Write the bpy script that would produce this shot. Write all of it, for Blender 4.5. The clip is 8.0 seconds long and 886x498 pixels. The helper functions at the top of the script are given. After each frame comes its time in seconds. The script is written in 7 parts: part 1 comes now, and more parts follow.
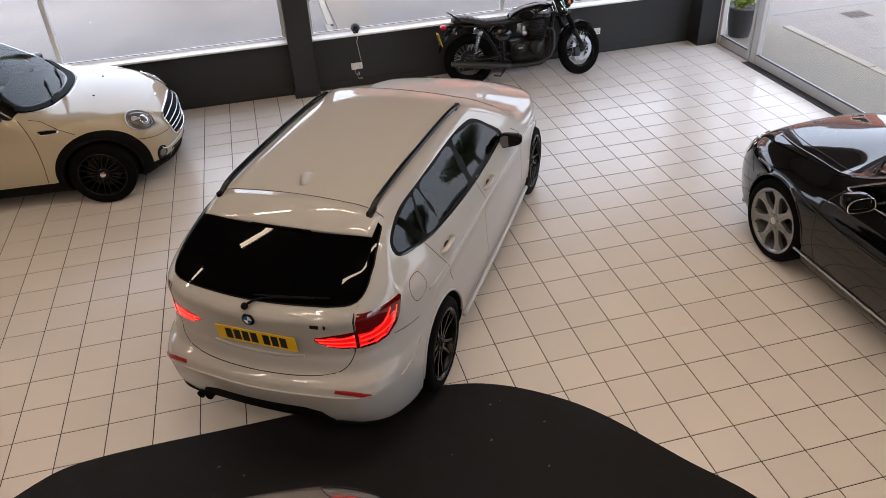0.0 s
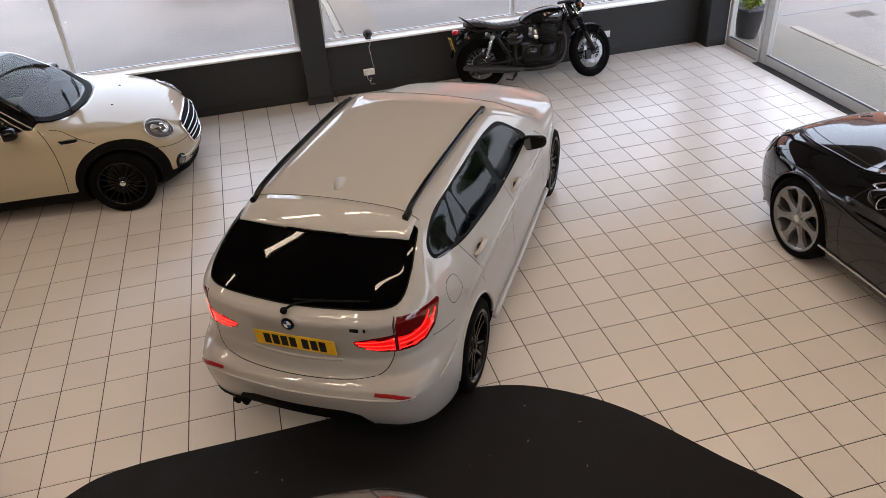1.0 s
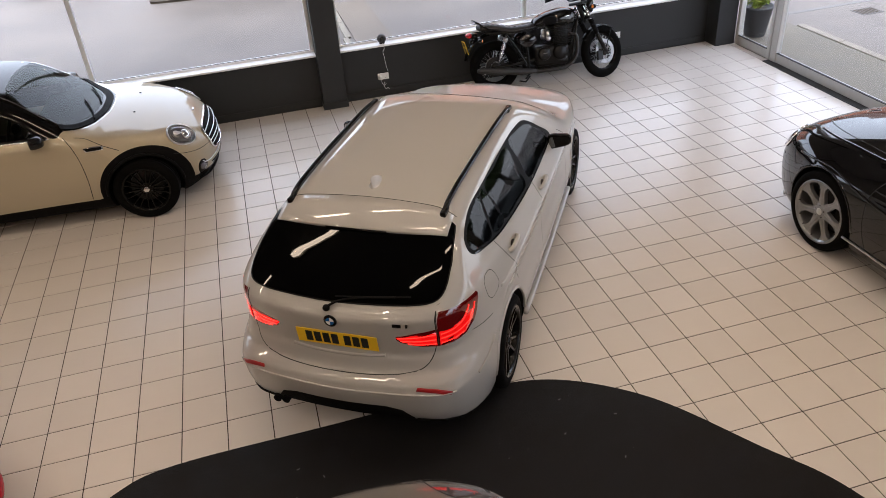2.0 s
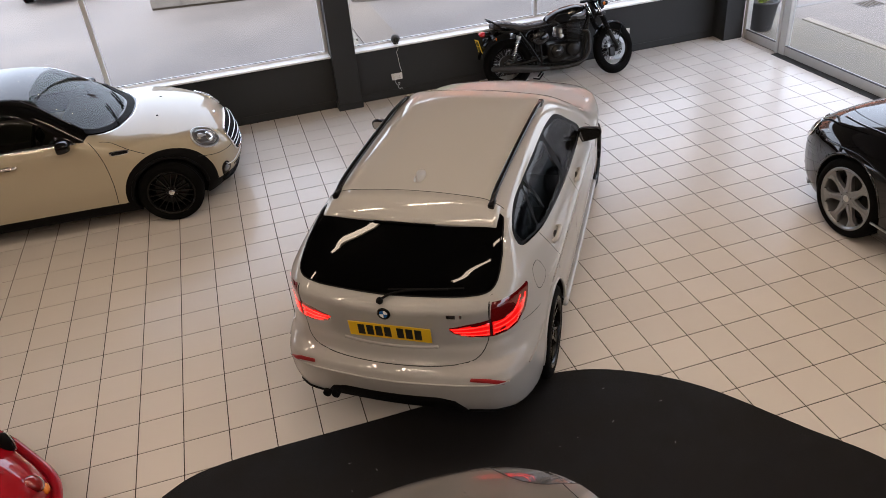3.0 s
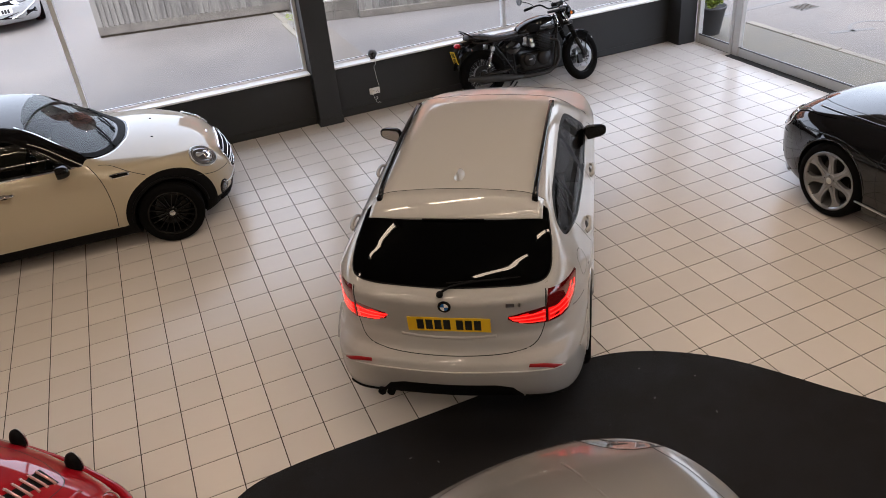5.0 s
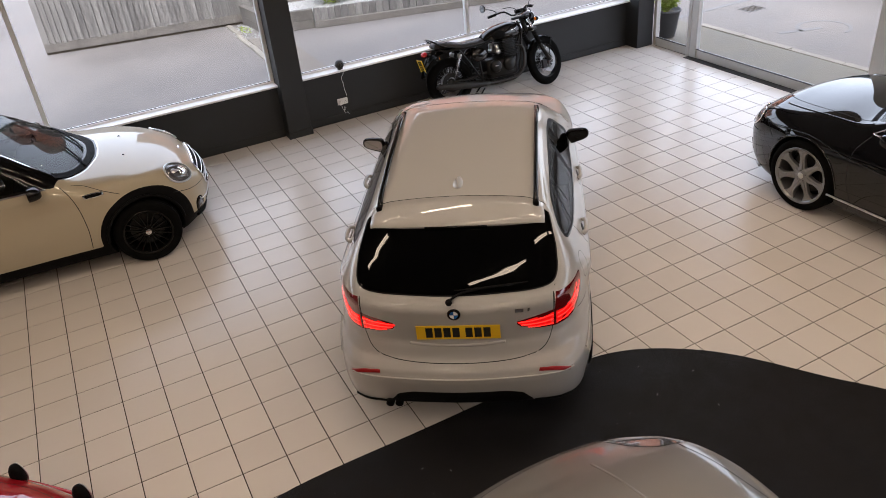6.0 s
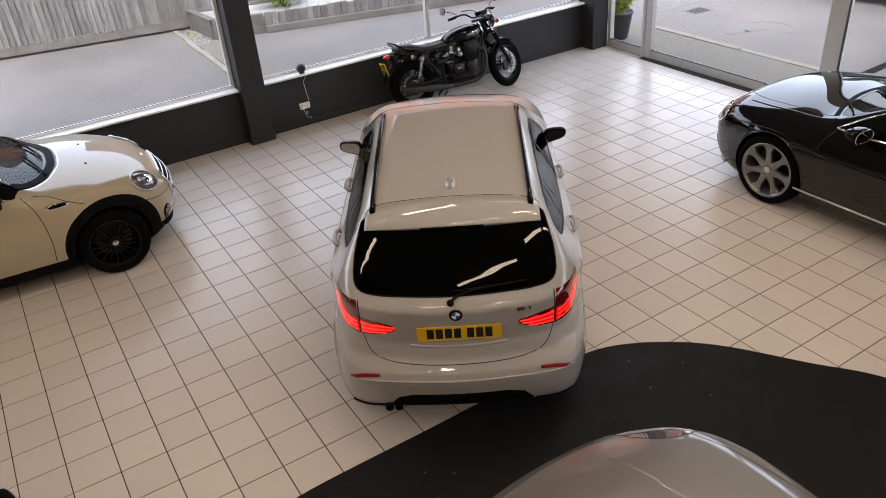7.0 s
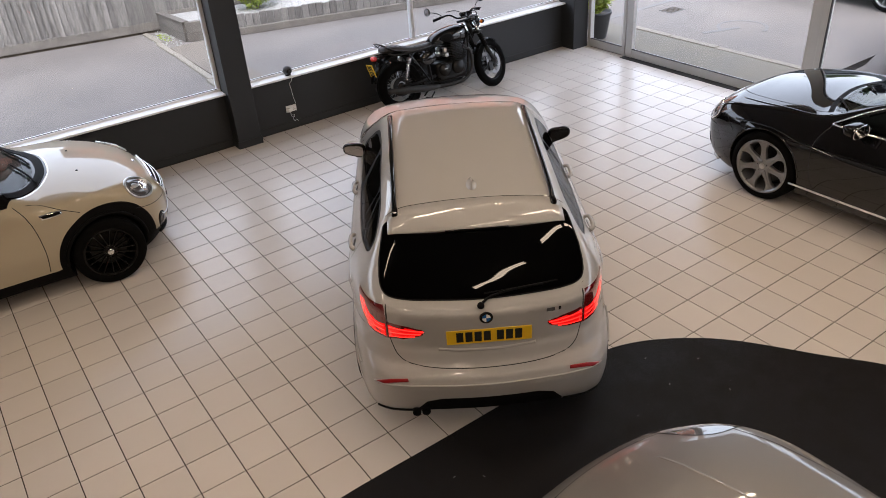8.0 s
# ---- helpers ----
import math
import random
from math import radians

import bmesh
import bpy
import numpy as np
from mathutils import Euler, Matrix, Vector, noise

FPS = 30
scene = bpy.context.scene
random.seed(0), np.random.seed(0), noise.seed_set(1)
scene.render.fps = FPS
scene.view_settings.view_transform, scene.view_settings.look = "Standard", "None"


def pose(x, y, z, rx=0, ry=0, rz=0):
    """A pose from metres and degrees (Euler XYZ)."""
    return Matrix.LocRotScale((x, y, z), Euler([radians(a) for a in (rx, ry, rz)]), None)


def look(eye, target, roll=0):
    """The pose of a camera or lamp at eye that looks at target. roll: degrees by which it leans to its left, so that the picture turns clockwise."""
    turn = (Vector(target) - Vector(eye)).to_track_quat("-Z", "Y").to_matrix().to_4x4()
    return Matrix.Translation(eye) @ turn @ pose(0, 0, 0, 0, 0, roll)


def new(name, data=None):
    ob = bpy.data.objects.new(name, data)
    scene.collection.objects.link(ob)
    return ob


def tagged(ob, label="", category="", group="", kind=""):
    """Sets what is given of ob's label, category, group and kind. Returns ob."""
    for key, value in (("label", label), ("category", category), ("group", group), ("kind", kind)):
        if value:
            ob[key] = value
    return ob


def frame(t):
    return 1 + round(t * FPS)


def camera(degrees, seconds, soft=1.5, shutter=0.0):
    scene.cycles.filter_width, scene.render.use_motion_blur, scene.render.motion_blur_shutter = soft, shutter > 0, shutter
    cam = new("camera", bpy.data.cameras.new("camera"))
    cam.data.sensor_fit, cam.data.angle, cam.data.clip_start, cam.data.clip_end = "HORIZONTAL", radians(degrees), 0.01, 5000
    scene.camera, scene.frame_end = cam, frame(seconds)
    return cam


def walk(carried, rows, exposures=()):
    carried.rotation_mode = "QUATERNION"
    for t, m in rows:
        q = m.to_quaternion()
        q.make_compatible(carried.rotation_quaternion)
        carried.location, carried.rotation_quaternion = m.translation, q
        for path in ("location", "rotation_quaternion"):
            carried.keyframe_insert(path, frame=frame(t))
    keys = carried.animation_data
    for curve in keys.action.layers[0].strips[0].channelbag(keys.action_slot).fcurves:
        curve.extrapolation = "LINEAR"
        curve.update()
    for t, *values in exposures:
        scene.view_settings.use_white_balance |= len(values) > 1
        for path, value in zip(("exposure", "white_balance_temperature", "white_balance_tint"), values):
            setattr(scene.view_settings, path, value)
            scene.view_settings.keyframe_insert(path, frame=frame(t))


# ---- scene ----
cam = camera(60.4, 8.0, soft=0.5)
PATH = [
    (0, (0.243, -0.167, 3.719), (0.607, 1.457, 2.611), -3.2),
    (0.5, (0.123, -0.14, 3.717), (0.499, 1.486, 2.613), -3.4),
    (1, (0.009, -0.132, 3.722), (0.384, 1.498, 2.626), -3.9),
    (1.5, (-0.101, -0.157, 3.723), (0.272, 1.48, 2.636), -4.5),
    (3, (-0.605, -0.125, 3.71), (-0.197, 1.511, 2.634), -5.6),
    (3.5, (-0.803, -0.097, 3.715), (-0.362, 1.535, 2.648), -5.6),
    (4, (-1.006, -0.107, 3.722), (-0.524, 1.519, 2.662), -5.5),
    (4.5, (-1.205, -0.117, 3.722), (-0.671, 1.499, 2.671), -5.6),
    (6, (-1.694, 0.069, 3.76), (-0.977, 1.619, 2.719), -5.8),
    (6.5, (-1.855, 0.154, 3.758), (-1.064, 1.668, 2.717), -5.3),
    (7, (-1.989, 0.262, 3.741), (-1.136, 1.741, 2.7), -4.8),
    (7.5, (-2.147, 0.413, 3.743), (-1.243, 1.859, 2.699), -4.3),
    (8, (-2.307, 0.525, 3.756), (-1.366, 1.947, 2.709), -4.2),
]
walk(cam, [(t, look(eye, target, roll)) for t, eye, target, roll in PATH], [(0.0, 1.42, 5960, 17), (4.5, 1.35, 5960, 17), (8.0, 1.32, 5960, 17)])

# ---- world, sun and lamps ----
SKY = bpy.data.worlds.new("sky")
scene.world = SKY
SKY.use_nodes = True
_n = SKY.node_tree.nodes
_sky = _n.new("ShaderNodeTexSky")
_sky.sky_type = "NISHITA"
_sky.sun_disc = False
_sky.sun_elevation = radians(50)
_sky.sun_rotation = radians(200)
_sky.dust_density = 4.0
_mix = _n.new("ShaderNodeMixRGB")
_mix.inputs[0].default_value = 0.6
_mix.inputs[2].default_value = (8.2, 8.2, 8.4, 1)
SKY.node_tree.links.new(_sky.outputs[0], _mix.inputs[1])
SKY.node_tree.links.new(_mix.outputs[0], _n["Background"].inputs[0])
_n["Background"].inputs[1].default_value = 0.222

sun = new("sun", bpy.data.lights.new("sun", "SUN"))
sun.data.energy, sun.data.angle, sun.data.color = 1.1, radians(20), (1, 0.97, 0.92)
sun.matrix_world = look((0, 0, 20), (5.7, 15.8, 0))

# ---- materials ----


def mat(name, col, rough=0.5, metal=0.0, var=0.0, scale=6.0, bump=0.0, bscale=60.0, coat=0.0, coat_rough=0.03, spec=0.5, rnd=0.0, emit=None, alpha=None, streak=None, island=False):
    """A surface with colour variation at two scales, fine relief and, where wanted, a clear coat."""
    m = bpy.data.materials.new(name)
    m.use_nodes = True
    nt = m.node_tree
    N, L = nt.nodes, nt.links
    b = N["Principled BSDF"]
    b.inputs["Base Color"].default_value = (*col, 1)
    b.inputs["Roughness"].default_value = rough
    b.inputs["Metallic"].default_value = metal
    b.inputs["Specular IOR Level"].default_value = spec
    b.inputs["Coat Weight"].default_value = coat
    b.inputs["Coat Roughness"].default_value = coat_rough
    if emit:
        b.inputs["Emission Color"].default_value = (*emit[0], 1)
        b.inputs["Emission Strength"].default_value = emit[1]
    if var or bump or rnd:
        tc = N.new("ShaderNodeTexCoord")
        mp = N.new("ShaderNodeMapping")
        L.new(tc.outputs["Object"], mp.inputs["Vector"])
        if streak:
            mp.inputs["Scale"].default_value = streak
        if rnd and not island:
            # every piece takes its own stretch of the grain
            own = N.new("ShaderNodeObjectInfo")
            far = N.new("ShaderNodeMath")
            far.operation = "MULTIPLY"
            far.inputs[1].default_value = 73.0
            L.new(own.outputs["Random"], far.inputs[0])
            L.new(far.outputs[0], mp.inputs["Location"])
        n1 = N.new("ShaderNodeTexNoise")
        n1.inputs["Scale"].default_value = scale
        n1.inputs["Detail"].default_value = 6
        n1.inputs["Roughness"].default_value = 0.6
        L.new(mp.outputs[0], n1.inputs["Vector"])
        n2 = N.new("ShaderNodeTexNoise")
        n2.inputs["Scale"].default_value = bscale
        n2.inputs["Detail"].default_value = 4
        L.new(mp.outputs[0], n2.inputs["Vector"])
    if var or rnd:
        add = N.new("ShaderNodeMath")
        add.operation = "MULTIPLY_ADD"
        L.new(n2.outputs["Fac"], add.inputs[0])
        add.inputs[1].default_value = 0.45
        L.new(n1.outputs["Fac"], add.inputs[2])
        mr = N.new("ShaderNodeMapRange")
        mr.inputs["From Min"].default_value = 0.25
        mr.inputs["From Max"].default_value = 1.2
        mr.inputs["To Min"].default_value = 1 - var
        mr.inputs["To Max"].default_value = 1 + var
        L.new(add.outputs[0], mr.inputs["Value"])
        val = mr.outputs[0]
        if rnd:
            oi = N.new("ShaderNodeNewGeometry" if island else "ShaderNodeObjectInfo")
            r2 = N.new("ShaderNodeMapRange")
            r2.inputs["To Min"].default_value = 1 - rnd
            r2.inputs["To Max"].default_value = 1 + rnd
            L.new(oi.outputs["Random Per Island" if island else "Random"], r2.inputs["Value"])
            mu = N.new("ShaderNodeMath")
            mu.operation = "MULTIPLY"
            L.new(val, mu.inputs[0])
            L.new(r2.outputs[0], mu.inputs[1])
            val = mu.outputs[0]
        mx = N.new("ShaderNodeVectorMath")
        mx.operation = "SCALE"
        mx.inputs[0].default_value = col
        L.new(val, mx.inputs["Scale"])
        L.new(mx.outputs[0], b.inputs["Base Color"])
        rr = N.new("ShaderNodeMapRange")
        rr.inputs["To Min"].default_value = max(0.0, rough * (1 - var))
        rr.inputs["To Max"].default_value = min(1.0, rough * (1 + var))
        L.new(n1.outputs["Fac"], rr.inputs["Value"])
        L.new(rr.outputs[0], b.inputs["Roughness"])
    if bump:
        bp = N.new("ShaderNodeBump")
        bp.inputs["Strength"].default_value = bump
        bp.inputs["Distance"].default_value = 0.01
        L.new(n2.outputs["Fac"], bp.inputs["Height"])
        L.new(bp.outputs[0], b.inputs["Normal"])
    return m


def glass_mat(name, tint, refl_rough=0.0, base=0.05, grazing=0.75):
    """Thin pane: tinted transmission with a Fresnel reflection."""
    m = bpy.data.materials.new(name)
    m.use_nodes = True
    N, L = m.node_tree.nodes, m.node_tree.links
    N.remove(N["Principled BSDF"])
    tr = N.new("ShaderNodeBsdfTransparent")
    tr.inputs[0].default_value = (*tint, 1)
    gl = N.new("ShaderNodeBsdfGlossy")
    gl.inputs["Roughness"].default_value = refl_rough
    lw = N.new("ShaderNodeLayerWeight")
    lw.inputs["Blend"].default_value = 0.5
    pw = N.new("ShaderNodeMath")
    pw.operation = "POWER"
    pw.inputs[1].default_value = 5.0
    L.new(lw.outputs["Facing"], pw.inputs[0])
    fr = N.new("ShaderNodeMath")
    fr.operation = "MULTIPLY_ADD"
    fr.inputs[1].default_value = grazing
    fr.inputs[2].default_value = base
    L.new(pw.outputs[0], fr.inputs[0])
    mx = N.new("ShaderNodeMixShader")
    L.new(fr.outputs[0], mx.inputs[0])
    L.new(tr.outputs[0], mx.inputs[1])
    L.new(gl.outputs[0], mx.inputs[2])
    L.new(mx.outputs[0], N["Material Output"].inputs["Surface"])
    return m


M = {
    "tile": mat("glazed floor tile", (0.62, 0.575, 0.53), 0.25, var=0.02, scale=3, bump=0.02, bscale=25, rnd=0.035),
    "tile_far": mat("glazed floor tile field", (0.62, 0.575, 0.53), 0.25, var=0.02, scale=3, bump=0.02, bscale=25, rnd=0.035, island=True),
    "dust": mat("grey lint", (0.16, 0.155, 0.15), 0.9),
    "tree_leaf": mat("mid green tree leaf", (0.075, 0.12, 0.03), 0.6, var=0.3, scale=1.2),
    "path": mat("beige concrete", (0.165, 0.14, 0.115), 0.85, var=0.15, scale=2.5, bump=0.3, bscale=100),
    "stem": mat("dry grass stem", (0.30, 0.28, 0.12), 0.7, var=0.2),
    "roof": mat("brown roof tile", (0.14, 0.08, 0.06), 0.85, var=0.3, scale=3, bump=0.4),
    "ball": mat("charcoal mesh plastic", (0.03, 0.03, 0.03), 0.6, var=0.2, bump=0.3, bscale=400),
    "far_silver": mat("pale silver car paint", (0.45, 0.46, 0.48), 0.3, metal=0.4, coat=1.0),
    "far_dark": mat("dark green car paint", (0.008, 0.014, 0.013), 0.3, coat=1.0),
    "grout": mat("dark grout", (0.032, 0.022, 0.016), 0.9, var=0.3, scale=8, bump=0.3),
    "mat": mat("black needle felt", (0.0105, 0.0096, 0.0096), 0.95, var=0.8, scale=3.5, bump=0.5, bscale=500, spec=0.13),
    "dark_wall": mat("dark grey wall paint", (0.016, 0.0175, 0.019), 0.55, var=0.12, scale=2, bump=0.05, bscale=120),
    "white_wall": mat("grey wall paint", (0.22, 0.215, 0.21), 0.7, var=0.04, scale=1.5, bump=0.05, bscale=90),
    "ceiling": mat("white ceiling board", (0.30, 0.29, 0.28), 0.85, var=0.04, scale=2, bump=0.05, bscale=200),
    "sill": mat("white painted sill", (0.85, 0.86, 0.87), 0.35, var=0.05, scale=5, bump=0.02),
    "alu": mat("grey powder coated aluminium", (0.42, 0.42, 0.41), 0.4, var=0.08, scale=7, bump=0.02),
    "alu_white": mat("pale aluminium frame", (0.62, 0.63, 0.64), 0.35, var=0.06, scale=7, bump=0.02),
    "gasket": mat("black rubber gasket", (0.015, 0.015, 0.015), 0.7, var=0.2),
    "pane": glass_mat("clear glazing", (0.93, 0.95, 0.94), 0.0, 0.012),
    "asphalt": mat("worn grey asphalt", (0.158, 0.140, 0.126), 0.85, var=0.48, scale=0.75, bump=0.5, bscale=180),
    "concrete": mat("stained concrete", (0.140, 0.124, 0.096), 0.85, var=0.5, scale=1.3, bump=0.35, bscale=120),
    "kerb": mat("kerb concrete", (0.24, 0.215, 0.175), 0.85, var=0.3, scale=4, bump=0.4, bscale=90),
    "fence": mat("weathered grey fence board", (0.168, 0.155, 0.142), 0.85, var=0.75, scale=5, bump=0.6, bscale=40, rnd=0.28, streak=(6, 6, 0.6)),
    "sleeper": mat("weathered timber sleeper", (0.13, 0.115, 0.10), 0.85, var=0.6, scale=4, bump=0.5, bscale=50, rnd=0.12),
    "gravel": mat("pale gravel", (0.32, 0.31, 0.295), 0.85, var=0.3, scale=25, bump=0.8, bscale=60),
    "leaf": mat("fresh green leaf", (0.25, 0.32, 0.03), 0.55, var=0.35, scale=9, rnd=0.1),
    "brick": mat("red brick", (0.40, 0.17, 0.11), 0.85, var=0.25, scale=5, bump=0.4, rnd=0.15),
    "white_car": mat("white car paint", (0.37, 0.36, 0.345), 0.4, var=0.01, scale=3, coat=1.0, spec=0.1),
    "cream_car": mat("cream white car paint", (0.42, 0.365, 0.265), 0.4, var=0.01, scale=3, coat=1.0, spec=0.1),
    "black_car": mat("black car paint", (0.0025, 0.0025, 0.003), 0.03, spec=0.65),
    "silver_car": mat("silver grey car paint", (0.235, 0.222, 0.212), 0.42, metal=0.6, var=0.02, scale=400, coat=1.0, spec=0.1),
    "red_car": mat("red car paint", (0.30, 0.004, 0.010), 0.4, coat=1.0, spec=0.05),
    "tyre": mat("black tyre rubber", (0.0035, 0.0035, 0.0035), 0.8, var=0.2, scale=20, bump=0.15, bscale=200, spec=0.05),
    "plastic": mat("black grained plastic", (0.004, 0.004, 0.0045), 0.65, var=0.15, bump=0.2, bscale=500, spec=0.08),
    "gloss_black": mat("gloss black trim", (0.003, 0.003, 0.003), 0.06, spec=0.3),
    "satin_black": mat("satin black trim", (0.004, 0.004, 0.0045), 0.5, spec=0.06),
    "privacy": mat("black privacy glass", (0.0006, 0.0006, 0.0007), 0.02, spec=0.13),
    "tint": glass_mat("tinted car glass", (0.10, 0.115, 0.11), 0.0, 0.03, 0.4),
    "screen": glass_mat("windscreen glass", (0.50, 0.58, 0.54), 0.0, 0.04, 0.5),
    "chrome": mat("chrome", (0.80, 0.80, 0.80), 0.06, metal=1.0),
    "mirror": mat("tinted mirror glass", (0.34, 0.345, 0.35), 0.02, metal=1.0),
    "satin": mat("satin aluminium", (0.60, 0.60, 0.59), 0.28, metal=1.0),
    "silver_rim": mat("silver alloy", (0.24, 0.243, 0.25), 0.30, metal=0.7, var=0.06, scale=20, coat=0.4),
    "black_rim": mat("gloss black alloy", (0.003, 0.003, 0.003), 0.2, spec=0.22),
    "disc": mat("brake disc steel", (0.04, 0.039, 0.038), 0.4, metal=1.0, var=0.2, scale=30),
    "seam": mat("dark shut line", (0.01, 0.01, 0.01), 0.8),
    "interior": mat("dark grey cabin trim", (0.014, 0.0135, 0.013), 0.8, var=0.2, scale=8, bump=0.1, bscale=150),
    "reflector_red": mat("red reflector", (0.24, 0.006, 0.008), 0.28, spec=0.3),
    "lamp_red": mat("red lamp lens", (0.06, 0.0015, 0.002), 0.06, coat=1.0, emit=((1.0, 0.003, 0.003), 0.012)),
    "lamp_mid": mat("lit red lens field", (0.30, 0.004, 0.003), 0.15, coat=1.0, emit=((1.0, 0.006, 0.004), 0.26)),
    "lamp_glow": mat("lit red light guide", (0.9, 0.02, 0.01), 0.3, emit=((1.0, 0.014, 0.006), 1.5)),
    "lens": mat("clear lamp lens", (0.16, 0.165, 0.175), 0.08, metal=0.35, coat=1.0),
    "yellow": mat("yellow plate", (0.80, 0.50, 0.01), 0.35, coat=0.3),
    "white_plate": mat("white plate", (0.75, 0.75, 0.75), 0.35, coat=0.3),
    "ink": mat("black lettering", (0.01, 0.01, 0.01), 0.5),
    "white_plastic": mat("white moulded plastic", (0.75, 0.75, 0.74), 0.35),
    "engine": mat("black engine casting", (0.005, 0.005, 0.005), 0.32, spec=0.3, var=0.2, bump=0.1),
    "seat": mat("brown black vinyl", (0.014, 0.010, 0.009), 0.5, var=0.2, scale=12, bump=0.2, bscale=120),
    "orange": mat("amber lens", (0.8, 0.2, 0.01), 0.15, coat=1.0),
    "tube": mat("lit fluorescent tube", (1, 0.85, 0.6), 0.4, emit=((1.0, 0.80, 0.52), 4.0)),
    "paint_line": mat("worn road paint", (0.152, 0.147, 0.143), 0.8, var=0.5, scale=14, bump=0.3, bscale=150),
    "pot": mat("dark grey plant pot", (0.06, 0.06, 0.065), 0.55, var=0.15),
    "soil": mat("dark soil", (0.06, 0.045, 0.03), 0.95, var=0.4, scale=30, bump=0.7),
    "iron": mat("cast iron grate", (0.10, 0.096, 0.092), 0.6, metal=0.5, var=0.2),
}

# ---- mesh helpers ----


def mesh_of(name, bm_or_data, material, smooth=False, normals=None):
    me = bpy.data.meshes.new(name)
    if isinstance(bm_or_data, bmesh.types.BMesh):
        bm_or_data.to_mesh(me)
        bm_or_data.free()
    else:
        me.from_pydata(*bm_or_data)
    if material:
        me.materials.append(material)
    if smooth:
        me.polygons.foreach_set("use_smooth", [True] * len(me.polygons))
    if normals is not None:
        me.normals_split_custom_set_from_vertices(normals)
    me.update()
    return me


def part(name, bm, material, parent, label="", smooth=False, normals=None):
    ob = new(name, mesh_of(name, bm, material, smooth, normals))
    ob.parent = parent
    return tagged(ob, label)


def thing(name, label, category, m=None, group="", kind=""):
    ob = new(name)
    ob.empty_display_size = 0.2
    if m is not None:
        ob.matrix_world = m
    return tagged(ob, label, category, group, kind)


def setting(name, bm, material, label, category="", smooth=False):
    return tagged(new(name, mesh_of(name, bm, material, smooth)), label, category or name.split("_")[0], "", "structure")


def box(x0, x1, y0, y1, z0, z1, bev=0.0, seg=2, bm=None):
    own = bm if bm is not None else bmesh.new()
    r = bmesh.ops.create_cube(own, size=1, matrix=Matrix.LocRotScale(((x0 + x1) / 2, (y0 + y1) / 2, (z0 + z1) / 2), None, (abs(x1 - x0), abs(y1 - y0), abs(z1 - z0))))
    if bev:
        es = {e for v in r["verts"] for e in v.link_edges}
        bmesh.ops.bevel(own, geom=list(es), offset=bev, segments=seg, profile=0.5, affect="EDGES")
    return own


def rod(p, q, r, n=10, r2=None, bm=None, caps=True):
    """A round bar from p to q."""
    own = bm if bm is not None else bmesh.new()
    p, q = Vector(p), Vector(q)
    d = q - p
    m = Matrix.Translation((p + q) / 2) @ d.to_track_quat("Z", "Y").to_matrix().to_4x4()
    bmesh.ops.create_cone(own, cap_ends=caps, segments=n, radius1=r, radius2=r if r2 is None else r2, depth=d.length, matrix=m)
    return own


def ball(c, r, u=16, v=10, s=(1, 1, 1), bm=None, rot=None):
    own = bm if bm is not None else bmesh.new()
    bmesh.ops.create_uvsphere(own, u_segments=u, v_segments=v, radius=1, matrix=Matrix.LocRotScale(c, rot, (r * s[0], r * s[1], r * s[2])))
    return own


def lathe(profile, n=32, axis="Y", centre=(0, 0, 0), closed=False):
    """Turns (radius, along) pairs about an axis."""
    bm = bmesh.new()
    rings = []
    for k in range(n):
        a = 2 * math.pi * k / n
        ring = []
        for r, h in profile:
            c, s = r * math.cos(a), r * math.sin(a)
            p = {"Y": (c, h, s), "Z": (c, s, h), "X": (h, c, s)}[axis]
            ring.append(bm.verts.new(Vector(p) + Vector(centre)))
        rings.append(ring)
    m = len(profile)
    for k in range(n):
        a, b = rings[k], rings[(k + 1) % n]
        for i in range(m if closed else m - 1):
            j = (i + 1) % m
            bm.faces.new((a[i], a[j], b[j], b[i]))
    bmesh.ops.remove_doubles(bm, verts=bm.verts, dist=1e-5)
    bmesh.ops.recalc_face_normals(bm, faces=bm.faces)
    return bm


def tube(points, r, n=8, bm=None, flat=1.0, loop=False):
    """A round tube along points (polyline); r may be a list."""
    own = bm if bm is not None else bmesh.new()
    pts = [Vector(p) for p in points]
    rs = r if isinstance(r, (list, tuple)) else [r] * len(pts)
    rings, up = [], None
    for i, p in enumerate(pts):
        a = pts[i - 1] if (i > 0 or loop) else p
        b = pts[(i + 1) % len(pts)] if (i < len(pts) - 1 or loop) else p
        d = (b - a).normalized()
        if up is None:
            up = d.orthogonal().normalized()
        up = (up - d * up.dot(d)).normalized()
        side = d.cross(up)
        rings.append([own.verts.new(p + rs[i] * (math.cos(2 * math.pi * k / n) * up + flat * math.sin(2 * math.pi * k / n) * side)) for k in range(n)])
    for i in range(len(rings) if loop else len(rings) - 1):
        a, b = rings[i], rings[(i + 1) % len(rings)]
        for k in range(n):
            own.faces.new((a[k], a[(k + 1) % n], b[(k + 1) % n], b[k]))
    if not loop:
        own.faces.new(rings[0][::-1])
        own.faces.new(rings[-1])
    return own


